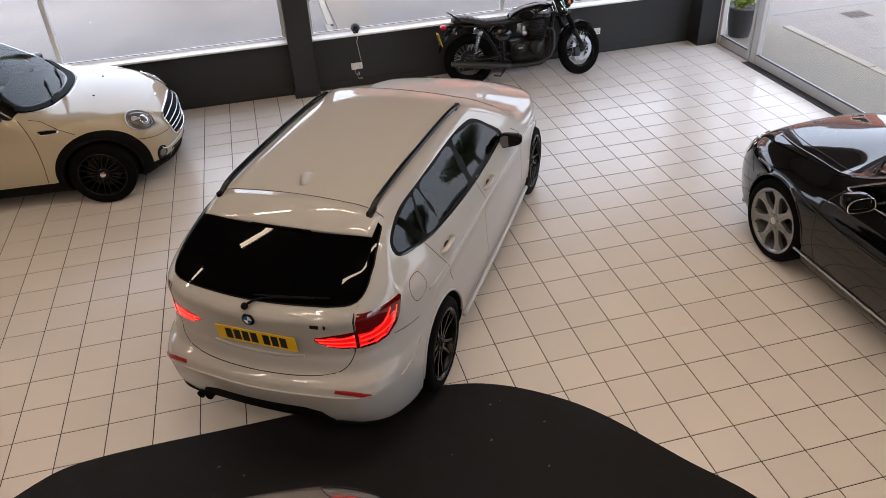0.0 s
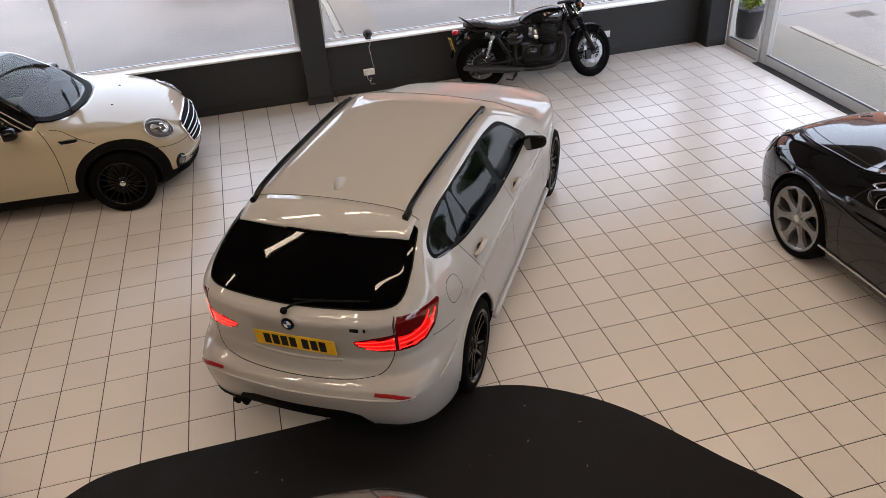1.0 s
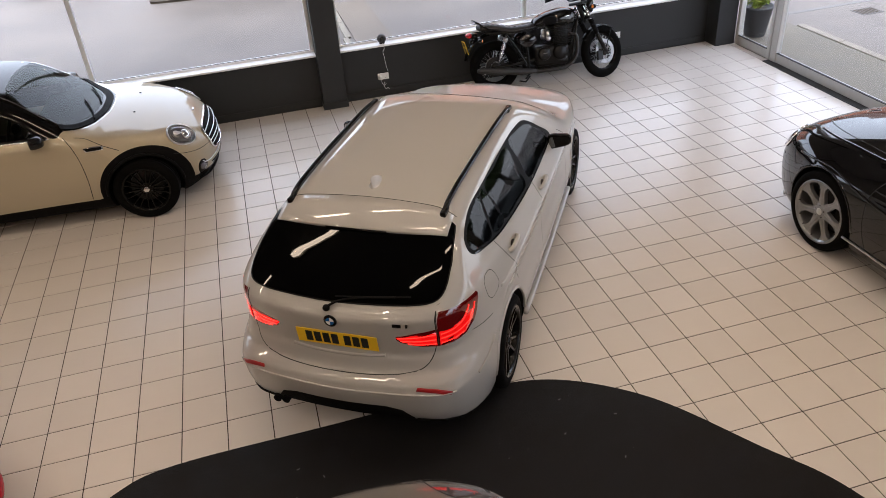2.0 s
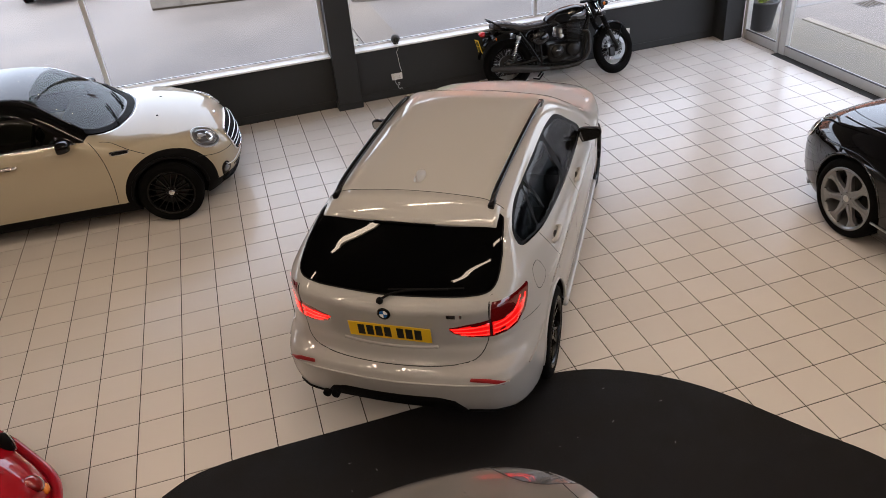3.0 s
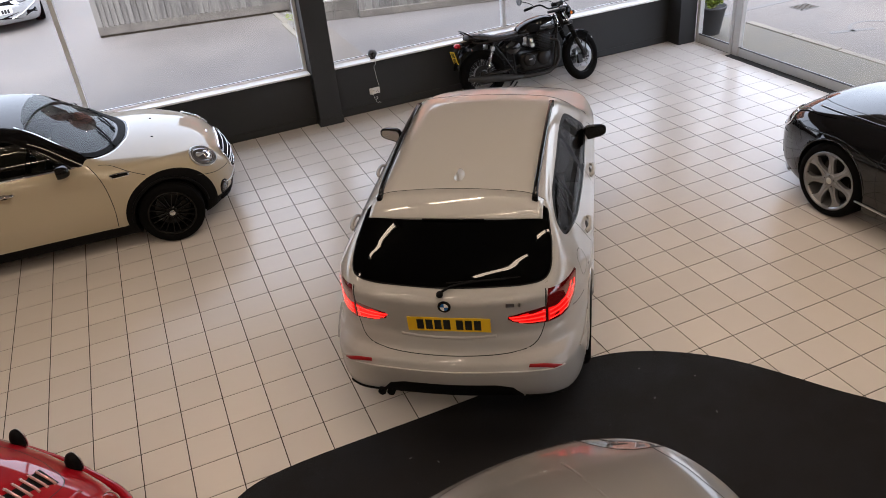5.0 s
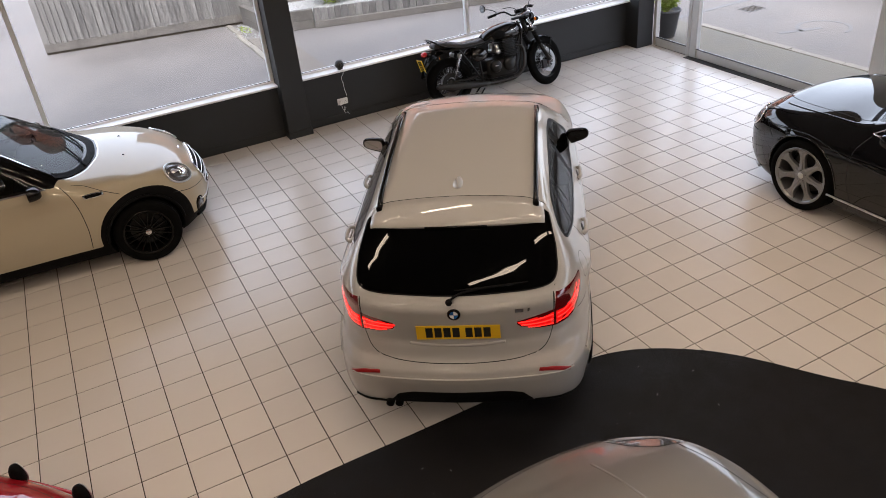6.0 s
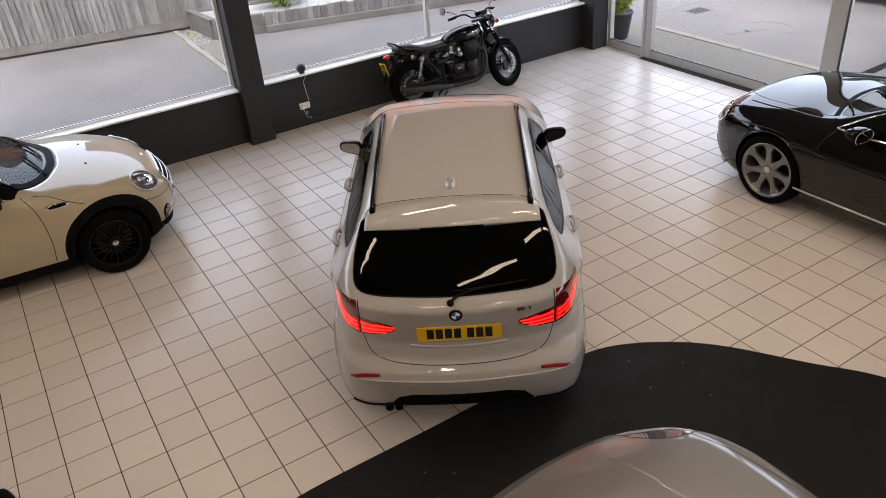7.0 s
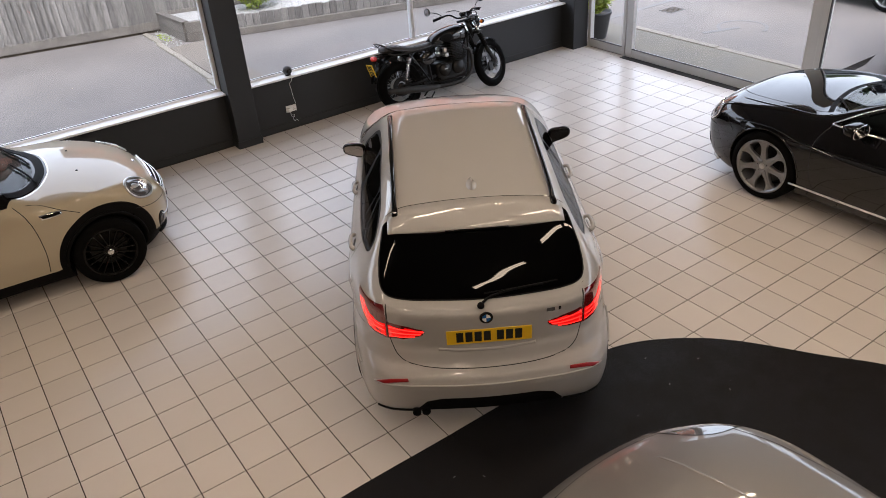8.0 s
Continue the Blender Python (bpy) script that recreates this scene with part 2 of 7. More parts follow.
def spline(points, n=8, loop=False):
    """A smooth line through points: n steps from point to point."""
    P = [Vector(p) for p in points]
    out = []
    m = len(P)
    for i in range(m if loop else m - 1):
        p0 = P[i - 1] if (i > 0 or loop) else P[0]
        p1, p2 = P[i], P[(i + 1) % m]
        p3 = P[(i + 2) % m] if (i + 2 < m or loop) else P[-1]
        for k in range(n):
            t = k / n
            out.append(0.5 * ((2 * p1) + (p2 - p0) * t + (2 * p0 - 5 * p1 + 4 * p2 - p3) * t * t + (3 * p1 - p0 - 3 * p2 + p3) * t ** 3))
    if not loop:
        out.append(P[-1])
    return out


def prism(outline, z0, z1, bm=None, axis="z"):
    """A flat outline of (a, b) pairs made solid between two levels of the axis."""
    own = bm if bm is not None else bmesh.new()
    put = {"z": lambda a, b, c: (a, b, c), "y": lambda a, b, c: (a, c, b), "x": lambda a, b, c: (c, a, b)}[axis]
    lo = [own.verts.new(put(a, b, z0)) for a, b in outline]
    hi = [own.verts.new(put(a, b, z1)) for a, b in outline]
    n = len(lo)
    fs = [own.faces.new(lo[::-1]), own.faces.new(hi)]
    for i in range(n):
        fs.append(own.faces.new((lo[i], lo[(i + 1) % n], hi[(i + 1) % n], hi[i])))
    bmesh.ops.recalc_face_normals(own, faces=fs)
    return own


# ---- car bodies: smooth solids from profile curves ----


def curve(*pairs):
    """A smooth function through (x, value) pairs, flat beyond its ends."""
    X = np.array([p[0] for p in pairs], float)
    Y = np.array([p[1] for p in pairs], float)
    d = np.diff(Y) / np.diff(X)
    t = np.zeros(len(X))
    for i in range(1, len(X) - 1):
        if d[i - 1] * d[i] > 0:
            w1, w2 = 2 * (X[i + 1] - X[i]) + (X[i] - X[i - 1]), (X[i + 1] - X[i]) + 2 * (X[i] - X[i - 1])
            t[i] = (w1 + w2) / (w1 / d[i - 1] + w2 / d[i])
    t[0], t[-1] = d[0], d[-1]

    def f(x):
        x = np.clip(x, X[0], X[-1])
        i = np.clip(np.searchsorted(X, x) - 1, 0, len(X) - 2)
        h = X[i + 1] - X[i]
        s = (x - X[i]) / h
        return (2 * s ** 3 - 3 * s ** 2 + 1) * Y[i] + (s ** 3 - 2 * s ** 2 + s) * h * t[i] + (3 * s ** 2 - 2 * s ** 3) * Y[i + 1] + (s ** 3 - s ** 2) * h * t[i + 1]

    return f


def smax(a, b, k):
    h = np.maximum(k - np.abs(a - b), 0) / k
    return np.maximum(a, b) + h * h * k / 4


def smin(a, b, k):
    return -smax(-a, -b, k)


def ramp(x, a, b):
    s = np.clip((x - a) / (b - a), 0, 1)
    return s * s * (3 - 2 * s)


def grad(F, P, e=1e-3):
    g = np.empty_like(P)
    for i in range(3):
        d = np.zeros(3)
        d[i] = e
        g[:, i] = (F(P + d) - F(P - d)) / (2 * e)
    return g


def net(F, lo, hi, h):
    """Vertices and quads of the surface F = 0 in a box."""
    n = [int(math.ceil((b - a) / h)) + 1 for a, b in zip(lo, hi)]
    ax = [lo[i] + h * np.arange(n[i]) for i in range(3)]
    V = np.empty(n)
    yy, zz = np.meshgrid(ax[1], ax[2], indexing="ij")
    for i in range(n[0]):
        P = np.stack([np.full(yy.size, ax[0][i]), yy.ravel(), zz.ravel()], 1)
        V[i] = F(P).reshape(n[1], n[2])
    S = V < 0
    cnt = np.zeros([k - 1 for k in n])
    acc = np.zeros([k - 1 for k in n] + [3])
    corners = [(a, b, c) for a in (0, 1) for b in (0, 1) for c in (0, 1)]

    def sl(c):
        return tuple(slice(c[k], n[k] - 1 + c[k]) for k in range(3))

    for c in corners:
        for k in range(3):
            if c[k]:
                continue
            d = list(c)
            d[k] = 1
            a, b = V[sl(c)], V[sl(d)]
            cross = (a < 0) != (b < 0)
            t = np.where(cross, a / np.where(cross, a - b, 1), 0)
            cnt += cross
            for j in range(3):
                acc[..., j] += cross * (c[j] + (t if j == k else 0))
    use = cnt > 0
    idx = np.full(use.shape, -1)
    idx[use] = np.arange(use.sum())
    cell = np.argwhere(use)
    P = (cell + acc[use] / cnt[use][:, None]) * h + np.array(lo)
    quads = []
    for k in range(3):
        i, j = (k + 1) % 3, (k + 2) % 3
        a = np.take(S, range(n[k] - 1), k)
        b = np.take(S, range(1, n[k]), k)
        e = np.argwhere(a != b)
        e = e[(e[:, i] > 0) & (e[:, j] > 0) & (e[:, i] < n[i] - 1) & (e[:, j] < n[j] - 1)]
        flip = a[tuple(e.T)]
        q = []
        for di, dj in ((-1, -1), (0, -1), (0, 0), (-1, 0)):
            c = e.copy()
            c[:, i] += di
            c[:, j] += dj
            q.append(idx[tuple(c.T)])
        q = np.stack(q, 1)
        q[~flip] = q[~flip][:, ::-1]
        quads.append(q)
    return P, np.concatenate(quads)


def settle(F, P, times=4):
    for _ in range(times):
        g = grad(F, P)
        P = P - (F(P) / np.maximum((g * g).sum(1), 0.05))[:, None] * g
    return P


def pin(F, G, P, times=6):
    """Moves points onto the line where F = 0 and G = 0 meet."""
    for _ in range(times):
        a, b = grad(F, P), grad(G, P)
        f, g = F(P), G(P)
        aa, ab, bb = (a * a).sum(1), (a * b).sum(1), (b * b).sum(1)
        det = np.maximum(aa * bb - ab * ab, 0.02)
        la, lb = (f * bb - g * ab) / det, (g * aa - f * ab) / det
        P = P - la[:, None] * a - lb[:, None] * b
    return P


def inside(poly, n=6, smooth=True):
    """Signed distance (negative inside) to a smooth closed outline of (a, b) pairs."""
    if smooth:
        pts = np.array([(p.x, p.y) for p in spline([(a, b, 0) for a, b in poly], n, True)])
    else:
        pts = np.array(poly, float)
    A, B = pts, np.roll(pts, -1, 0)

    lo, hi = pts.min(0) - 0.08, pts.max(0) + 0.08

    def f(a, b):
        q = np.stack([a, b], 1)
        out = np.maximum(np.maximum(lo - q, q - hi).max(1), 0) + 0.08
        near = out <= 0.08
        out[near] = core(q[near])
        return out

    def core(q):
        best = np.full(len(q), 1e9)
        wind = np.zeros(len(q), bool)
        for p0, p1 in zip(A, B):
            d = p1 - p0
            t = np.clip(((q - p0) @ d) / max(d @ d, 1e-12), 0, 1)
            best = np.minimum(best, ((q - p0 - t[:, None] * d) ** 2).sum(1))
            cond = (p0[1] > q[:, 1]) != (p1[1] > q[:, 1])
            xi = p0[0] + (q[:, 1] - p0[1]) * d[0] / (d[1] if abs(d[1]) > 1e-12 else 1e-12)
            wind ^= cond & (q[:, 0] < xi)
        return np.where(wind, -1, 1) * np.sqrt(best)

    return f


def zone(view, poly, keep=None, smooth=True):
    """A region of a body: an outline seen along an axis ('side', 'left', 'right', 'top', 'end'); keep(P) > 0 where it applies."""
    g = inside(poly, 6, smooth)

    def f(P):
        if view in ("side", "left", "right"):
            v = g(P[:, 0], P[:, 2])
        elif view == "top":
            v = g(P[:, 0], np.abs(P[:, 1]))
        else:
            v = g(np.abs(P[:, 1]), P[:, 2])
        if view == "left":
            v = np.where(P[:, 1] > 0.1, v, 1.0)
        if view == "right":
            v = np.where(P[:, 1] < -0.1, v, 1.0)
        if keep is not None:
            v = np.where(keep(P) > 0, v, np.maximum(v, 0.5))
        return v

    return f


def shell(F, lo, hi, h, arches, zones, parent, body_name, body_mat, liner=True, lining=None):
    """Builds a body and its zones as parts. arches: (x, z, radius, inner y); zones: (name, field, material, label, offset)."""

    def cut(P):
        v = np.full(len(P), -1.0)
        for x, z, r, yin in arches:
            v = np.maximum(v, np.minimum(r - np.hypot(P[:, 0] - x, P[:, 2] - z), np.abs(P[:, 1]) - yin))
        return v

    P, Q = net(lambda p: np.maximum(F(p), cut(p)), lo, hi, h)
    c = cut(P)
    near = np.abs(c) < 0.75 * h
    isF = F(P) > c
    P[isF] = settle(F, P[isF])
    near &= np.abs(F(P)) < 0.75 * h
    locked = np.zeros(len(P), bool)
    if near.any():
        P[near] = pin(F, cut, P[near])
        locked |= near
    fc = P[Q].mean(1)
    inner = cut(fc) > F(fc) + 1e-4
    arch_faces = Q[inner]
    quads, tris = Q[~inner], np.zeros((0, 3), int)
    groups = []
    for name, g, material, label, off in zones:
        v = g(P)
        free = (~locked) & (np.abs(v) < 0.55 * h)
        if free.any():
            moved = pin(F, g, P[free])
            ok = np.linalg.norm(moved - P[free], axis=1) < 1.2 * h
            ids = np.where(free)[0][ok]
            P[ids] = moved[ok]
            v[ids] = 0
            locked[ids] = True
        v[np.abs(v) < 1e-3] = 0
        vq, vt = v[quads], v[tris]
        inq = (vq.max(1) <= 0) & (vq.min(1) < 0)
        outq = vq.min(1) >= 0
        int_ = vt.sum(1) < 0
        mixed = quads[~inq & ~outq]
        vm = v[mixed]
        swap = (vm[:, 1] == 0) & (vm[:, 3] == 0)
        t1 = np.where(swap[:, None], mixed[:, [1, 2, 3]], mixed[:, [0, 1, 2]])
        t2 = np.where(swap[:, None], mixed[:, [3, 0, 1]], mixed[:, [2, 3, 0]])
        cut_tris = np.concatenate([t1, t2])
        side_in = v[cut_tris].sum(1) < 0
        inn = quads[inq].tolist() + tris[int_].tolist() + cut_tris[side_in].tolist()
        tris = np.concatenate([tris[~int_], cut_tris[~side_in]])
        quads = quads[outq]
        groups.append((name, inn, material, label, off))
    groups.append((body_name, quads.tolist() + tris.tolist(), body_mat, "", 0.0))
    N = grad(F, P)
    N /= np.maximum(np.linalg.norm(N, axis=1), 1e-9)[:, None]
    made = {}
    for name, fs, material, label, off in groups:
        if not fs or material is None:
            continue
        ids = sorted({i for f in fs for i in f})
        back = {i: k for k, i in enumerate(ids)}
        pts = P[ids] + off * N[ids]
        ob = part(name, (pts.tolist(), [], [[back[i] for i in f] for f in fs]), material, parent, label, True, N[ids].tolist())
        made.setdefault(name, ob)
    if liner and len(arch_faces):
        ac = P[arch_faces].mean(1)
        which = np.argmin(np.stack([np.hypot(ac[:, 0] - x, ac[:, 2] - z) for x, z, r, yin in arches]), 0) * 2 + (ac[:, 1] > 0)
        for w in sorted(set(which.tolist())):
            some = arch_faces[which == w]
            ids = sorted({i for f in some for i in f})
            back = {i: k for k, i in enumerate(ids)}
            part("arch_liner", (P[ids].tolist(), [], [[back[i] for i in f] for f in some]), M["plastic"], parent)
    if lining:
        clear = {g[0] for g in groups if g[2] in (M["tint"], M["screen"])}
        fs = [f for g in groups if g[0] not in clear for f in g[1] if min(P[i][2] for i in f) > lining[0] and lining[1] < P[f[0]][0] < lining[2]]
        ids = sorted({i for f in fs for i in f})
        back = {i: k for k, i in enumerate(ids)}
        part("cabin_lining", ((P[ids] - 0.022 * N[ids]).tolist(), [], [[back[i] for i in f][::-1] for f in fs]), M["interior"], parent, "dark cabin lining", True)
    return made


def onto(F, pts, way, reach=1.2):
    """Drops points onto the body along a direction, from outside; returns places and normals."""
    P = np.array(pts, float)
    d = np.array(way, float)
    n = 64
    step = reach / n
    far = step * np.arange(1, n + 1)
    V = F((P[:, None, :] + far[None, :, None] * d).reshape(-1, 3)).reshape(len(P), n) < 0
    hit = np.where(V.any(1), far[V.argmax(1)], reach)
    a, b = hit - step, hit.copy()
    for _ in range(16):
        m = (a + b) / 2
        neg = F(P + m[:, None] * d) < 0
        b = np.where(neg, m, b)
        a = np.where(neg, a, m)
    R = P + b[:, None] * d
    n = grad(F, R)
    n /= np.maximum(np.linalg.norm(n, axis=1), 1e-9)[:, None]
    return R, n


def lift(view, pairs, sign=1, far=1.4):
    """Start points and direction to drop (a, b) pairs onto a body: side (x, z), top (x, y), rear (y, z), front (y, z)."""
    if view == "side":
        return [(a, sign * far, b) for a, b in pairs], (0, -sign, 0)
    if view == "top":
        return [(a, b, 2.2) for a, b in pairs], (0, 0, -1)
    if view == "rear":
        return [(-0.4, a, b) for a, b in pairs], (1, 0, 0)
    return [(5.2, a, b) for a, b in pairs], (-1, 0, 0)


REACH = {"side": 1.4, "top": 2.2, "rear": 1.6, "front": 1.8}


def seam(F, view, pairs, parent, sign=1, width=0.006, proud=0.0006, material=None, name="shut_line", smooth=True, loop=False, label="", step=0.02):
    """A narrow strip lying on the body along a line."""
    line = [(p.x, p.y) for p in spline([(a, b, 0) for a, b in pairs], 10, loop)] if smooth else pairs
    dense = []
    m = len(line)
    for i in range(m if loop else m - 1):
        a, b = line[i], line[(i + 1) % m]
        k = max(1, int(math.hypot(b[0] - a[0], b[1] - a[1]) / step))
        dense += [(a[0] + (b[0] - a[0]) * j / k, a[1] + (b[1] - a[1]) * j / k) for j in range(k)]
    if not loop:
        dense.append(line[-1])
    s, d = lift(view, dense, sign)
    R, N = onto(F, s, d, REACH[view])
    vs, fs = [], []
    n = len(R)
    for i in range(n):
        t = R[(i + 1) % n if loop else min(i + 1, n - 1)] - R[(i - 1) if (i or loop) else 0]
        t = t / max(np.linalg.norm(t), 1e-9)
        w = np.cross(N[i], t)
        w /= max(np.linalg.norm(w), 1e-9)
        vs += [tuple(R[i] + w * width / 2 + N[i] * proud), tuple(R[i] - w * width / 2 + N[i] * proud)]
    for i in range(n if loop else n - 1):
        j = (i + 1) % n
        fs.append((2 * i, 2 * i + 1, 2 * j + 1, 2 * j))
    return part(name, (vs, [], fs), material or M["seam"], parent, label, True)


def bead(F, view, pairs, parent, r, material, name, sign=1, sink=0.3, loop=False, label="", flat=1.0, smooth=True, n=8):
    """A round moulding lying on the body along a line."""
    line = [(p.x, p.y) for p in spline([(a, b, 0) for a, b in pairs], n, loop)] if smooth else pairs
    s, d = lift(view, line, sign)
    R, N = onto(F, s, d, REACH[view])
    pts = [Vector(R[i] + N[i] * r * (1 - sink)) for i in range(len(R))]
    return part(name, tube(pts, r, 8, loop=loop, flat=flat), material, parent, label, True)


def patch(F, view, pairs, parent, material, name, sign=1, proud=0.003, rings=6, label="", smooth=True, n=6, dome=0.0):
    """A plate shaped by an outline and lying on the body."""
    line = [(p.x, p.y) for p in spline([(a, b, 0) for a, b in pairs], n, True)] if smooth else pairs
    ca, cb = sum(a for a, b in line) / len(line), sum(b for a, b in line) / len(line)
    pts, m = [], len(line)
    for k in range(rings):
        s = 1 - k / rings
        pts += [(ca + (a - ca) * s, cb + (b - cb) * s) for a, b in line]
    pts.append((ca, cb))
    s, d = lift(view, pts, sign)
    R, N = onto(F, s, d, REACH[view])
    hgt = [proud + dome * (1 - (1 - k / rings) ** 2) for k in range(rings) for _ in range(m)] + [proud + dome]
    V = [tuple(R[i] + N[i] * hgt[i]) for i in range(len(R))]
    V += [tuple(R[i] - N[i] * 0.004) for i in range(m)]
    fs = []
    for k in range(rings - 1):
        for i in range(m):
            j = (i + 1) % m
            fs.append((k * m + i, k * m + j, (k + 1) * m + j, (k + 1) * m + i))
    for i in range(m):
        j = (i + 1) % m
        fs.append(((rings - 1) * m + i, (rings - 1) * m + j, rings * m))
        fs.append((rings * m + 1 + i, rings * m + 1 + j, j, i))
    bm = bmesh.new()
    vv = [bm.verts.new(v) for v in V]
    for f in fs:
        bm.faces.new([vv[i] for i in f])
    bmesh.ops.recalc_face_normals(bm, faces=bm.faces)
    return part(name, bm, material, parent, label, True)


def set_in(F, centre, way, outline, parent, material, name, proud=0.003, rings=5, label="", dome=0.0, ring=0.0, ring_material=None):
    """A round fitting on a curved corner: an outline square to a slanting direction, dropped along it onto the body."""
    d = Vector(way).normalized()
    u = Vector((0, 0, 1)).cross(d).normalized()
    v = d.cross(u)
    C = Vector(centre) - 0.6 * d
    m = len(outline)
    pts = [tuple(C + (u * a + v * b) * (1 - k / rings)) for k in range(rings) for a, b in outline] + [tuple(C)]
    R, N = onto(F, pts, tuple(d), 1.2)
    hgt = [proud + dome * (1 - (1 - k / rings) ** 2) for k in range(rings) for _ in range(m)] + [proud + dome]
    V = [tuple(R[i] + N[i] * hgt[i]) for i in range(len(R))] + [tuple(R[i] - N[i] * 0.004) for i in range(m)]
    fs = [(k * m + i, k * m + (i + 1) % m, (k + 1) * m + (i + 1) % m, (k + 1) * m + i) for k in range(rings - 1) for i in range(m)]
    fs += [((rings - 1) * m + i, (rings - 1) * m + (i + 1) % m, rings * m) for i in range(m)]
    fs += [(rings * m + 1 + i, rings * m + 1 + (i + 1) % m, (i + 1) % m, i) for i in range(m)]
    bm = bmesh.new()
    vv = [bm.verts.new(p) for p in V]
    for f in fs:
        bm.faces.new([vv[i] for i in f])
    bmesh.ops.recalc_face_normals(bm, faces=bm.faces)
    ob = part(name, bm, material, parent, label, True)
    if ring:
        part(name + "_ring", tube([Vector(R[i] + N[i] * ring * 0.8) for i in range(m)], ring, 8, loop=True), ring_material, parent, "bright lamp surround", True)
    return ob


# ---- the large structure ----
WALL_Y, WALL_X, LEFT_X, BACK_Y, CEIL_Z, GROUND = 9.42, 6.45, -8.0, -6.0, 4.75, -0.10
TILE, HEAD_Z = 0.303, 2.65

bm = bmesh.new()
bmesh.ops.create_grid(bm, x_segments=1, y_segments=1, size=1, matrix=Matrix.LocRotScale(((LEFT_X + WALL_X + 0.1) / 2, (BACK_Y + WALL_Y) / 2, -0.004), None, ((WALL_X + 0.1 - LEFT_X) / 2, (WALL_Y - BACK_Y) / 2, 1)))
floor = setting("floor", bm, M["grout"], "pale glazed square floor tiles with dark joints", "floor")

# walls behind and beside the camera close the room
setting("wall_back", box(LEFT_X - 0.2, WALL_X + 0.2, BACK_Y - 0.2, BACK_Y, 0, CEIL_Z), M["white_wall"], "plain grey painted showroom wall", "wall")
setting("wall_left", box(LEFT_X - 0.2, LEFT_X, BACK_Y, WALL_Y + 0.25, 0, CEIL_Z), M["white_wall"], "plain grey painted showroom side wall", "wall")
setting("wall_side_rear", box(WALL_X, WALL_X + 0.2, BACK_Y, BACK_Y + 0.3, 0, CEIL_Z), M["white_wall"], "plain grey painted wall beside the glazing", "wall")
setting("ceiling", box(LEFT_X - 0.2, WALL_X + 0.3, BACK_Y - 0.2, WALL_Y + 0.4, CEIL_Z, CEIL_Z + 0.2), M["ceiling"], "flat pale grey showroom ceiling", "ceiling")

# knee wall under the windows
COL0, COL1, COLY = 0.545, 0.846, 9.24
PIER0, PIER1, PIERY = 6.14, 6.438, 9.14
setting("wall_front_left", box(LEFT_X, COL0, WALL_Y, WALL_Y + 0.22, GROUND, 0.675), M["dark_wall"], "low dark grey painted wall under the window", "wall")
setting("wall_front_right", box(COL1, PIER0, WALL_Y, WALL_Y + 0.22, GROUND, 0.675), M["dark_wall"], "low dark grey painted wall under the window", "wall")
setting("column_front", box(COL0, COL1, COLY, WALL_Y + 0.24, 0, CEIL_Z, 0.006), M["dark_wall"], "dark grey painted square column between two windows", "column")
setting("pier_corner", box(PIER0, PIER1, PIERY, WALL_Y + 0.24, GROUND, CEIL_Z, 0.006), M["dark_wall"], "dark grey painted corner pier beside the glazed door", "pier")
for x0, x1, y in ((LEFT_X, COL0, WALL_Y), (COL1, PIER0, WALL_Y)):
    setting("baseboard", box(x0, x1, y - 0.014, y, 0, 0.09, 0.004), M["dark_wall"], "dark grey skirting board", "baseboard")
    setting("sill", box(x0, x1, y - 0.085, y + 0.10, 0.675, 0.70, 0.006), M["sill"], "glossy white window sill board", "sill")
setting("baseboard", box(COL0 - 0.012, COL1 + 0.012, COLY - 0.012, WALL_Y, 0, 0.09, 0.004), M["dark_wall"], "dark grey skirting round the column", "baseboard")
# lintels out of view, set low to cut the sky light coming in
setting("wall_lintel", box(LEFT_X, WALL_X, WALL_Y, WALL_Y + 0.22, HEAD_Z, CEIL_Z), M["white_wall"], "unseen grey painted lintel limiting sky light over the windows", "wall")
setting("wall_lintel_side", box(WALL_X - 0.02, WALL_X + 0.2, BACK_Y + 0.3, PIERY, HEAD_Z, CEIL_Z), M["white_wall"], "unseen grey painted lintel limiting sky light over the glazed doors", "wall")


def window(name, x0, x1, bars):
    """A shop window in the front wall: outer frame, mullions and panes."""
    w = thing(name, "large shop window in pale aluminium frames", "window", kind="structure")
    y0, y1, z0, z1 = WALL_Y + 0.06, WALL_Y + 0.12, 0.70, HEAD_Z
    part("window_frame", box(x0, x1, y0, y1, z0, z0 + 0.026, 0.004), M["sill"], w)
    part("window_frame", box(x0, x1, y0, y1, z1 - 0.05, z1, 0.006), M["alu_white"], w)
    for a, b in ((x0, x0 + 0.045), (x1 - 0.045, x1)):
        part("window_frame", box(a, b, y0, y1, z0 + 0.026, z1 - 0.05, 0.006), M["alu_white"], w)
    edges = [x0 + 0.045]
    for b in bars:
        part("mullion", box(b - 0.026, b + 0.026, y0 - 0.015, y1, z0 + 0.026, z1 - 0.05, 0.006), M["alu_white"], w)
        edges += [b - 0.026, b + 0.026]
    edges.append(x1 - 0.045)
    for a, b in zip(edges[::2], edges[1::2]):
        ob = part("pane", box(a, b, y0 + 0.025, y0 + 0.031, z0 + 0.026, z1 - 0.05), M["pane"], w)
        ob.visible_shadow = False
        part("gasket", box(a, b, y0 + 0.012, y0 + 0.024, z0 + 0.026, z0 + 0.031), M["gasket"], w)


window("window_1", LEFT_X, COL0, [-4.85, -2.125])
window("window_2", COL1, PIER0, [3.385])


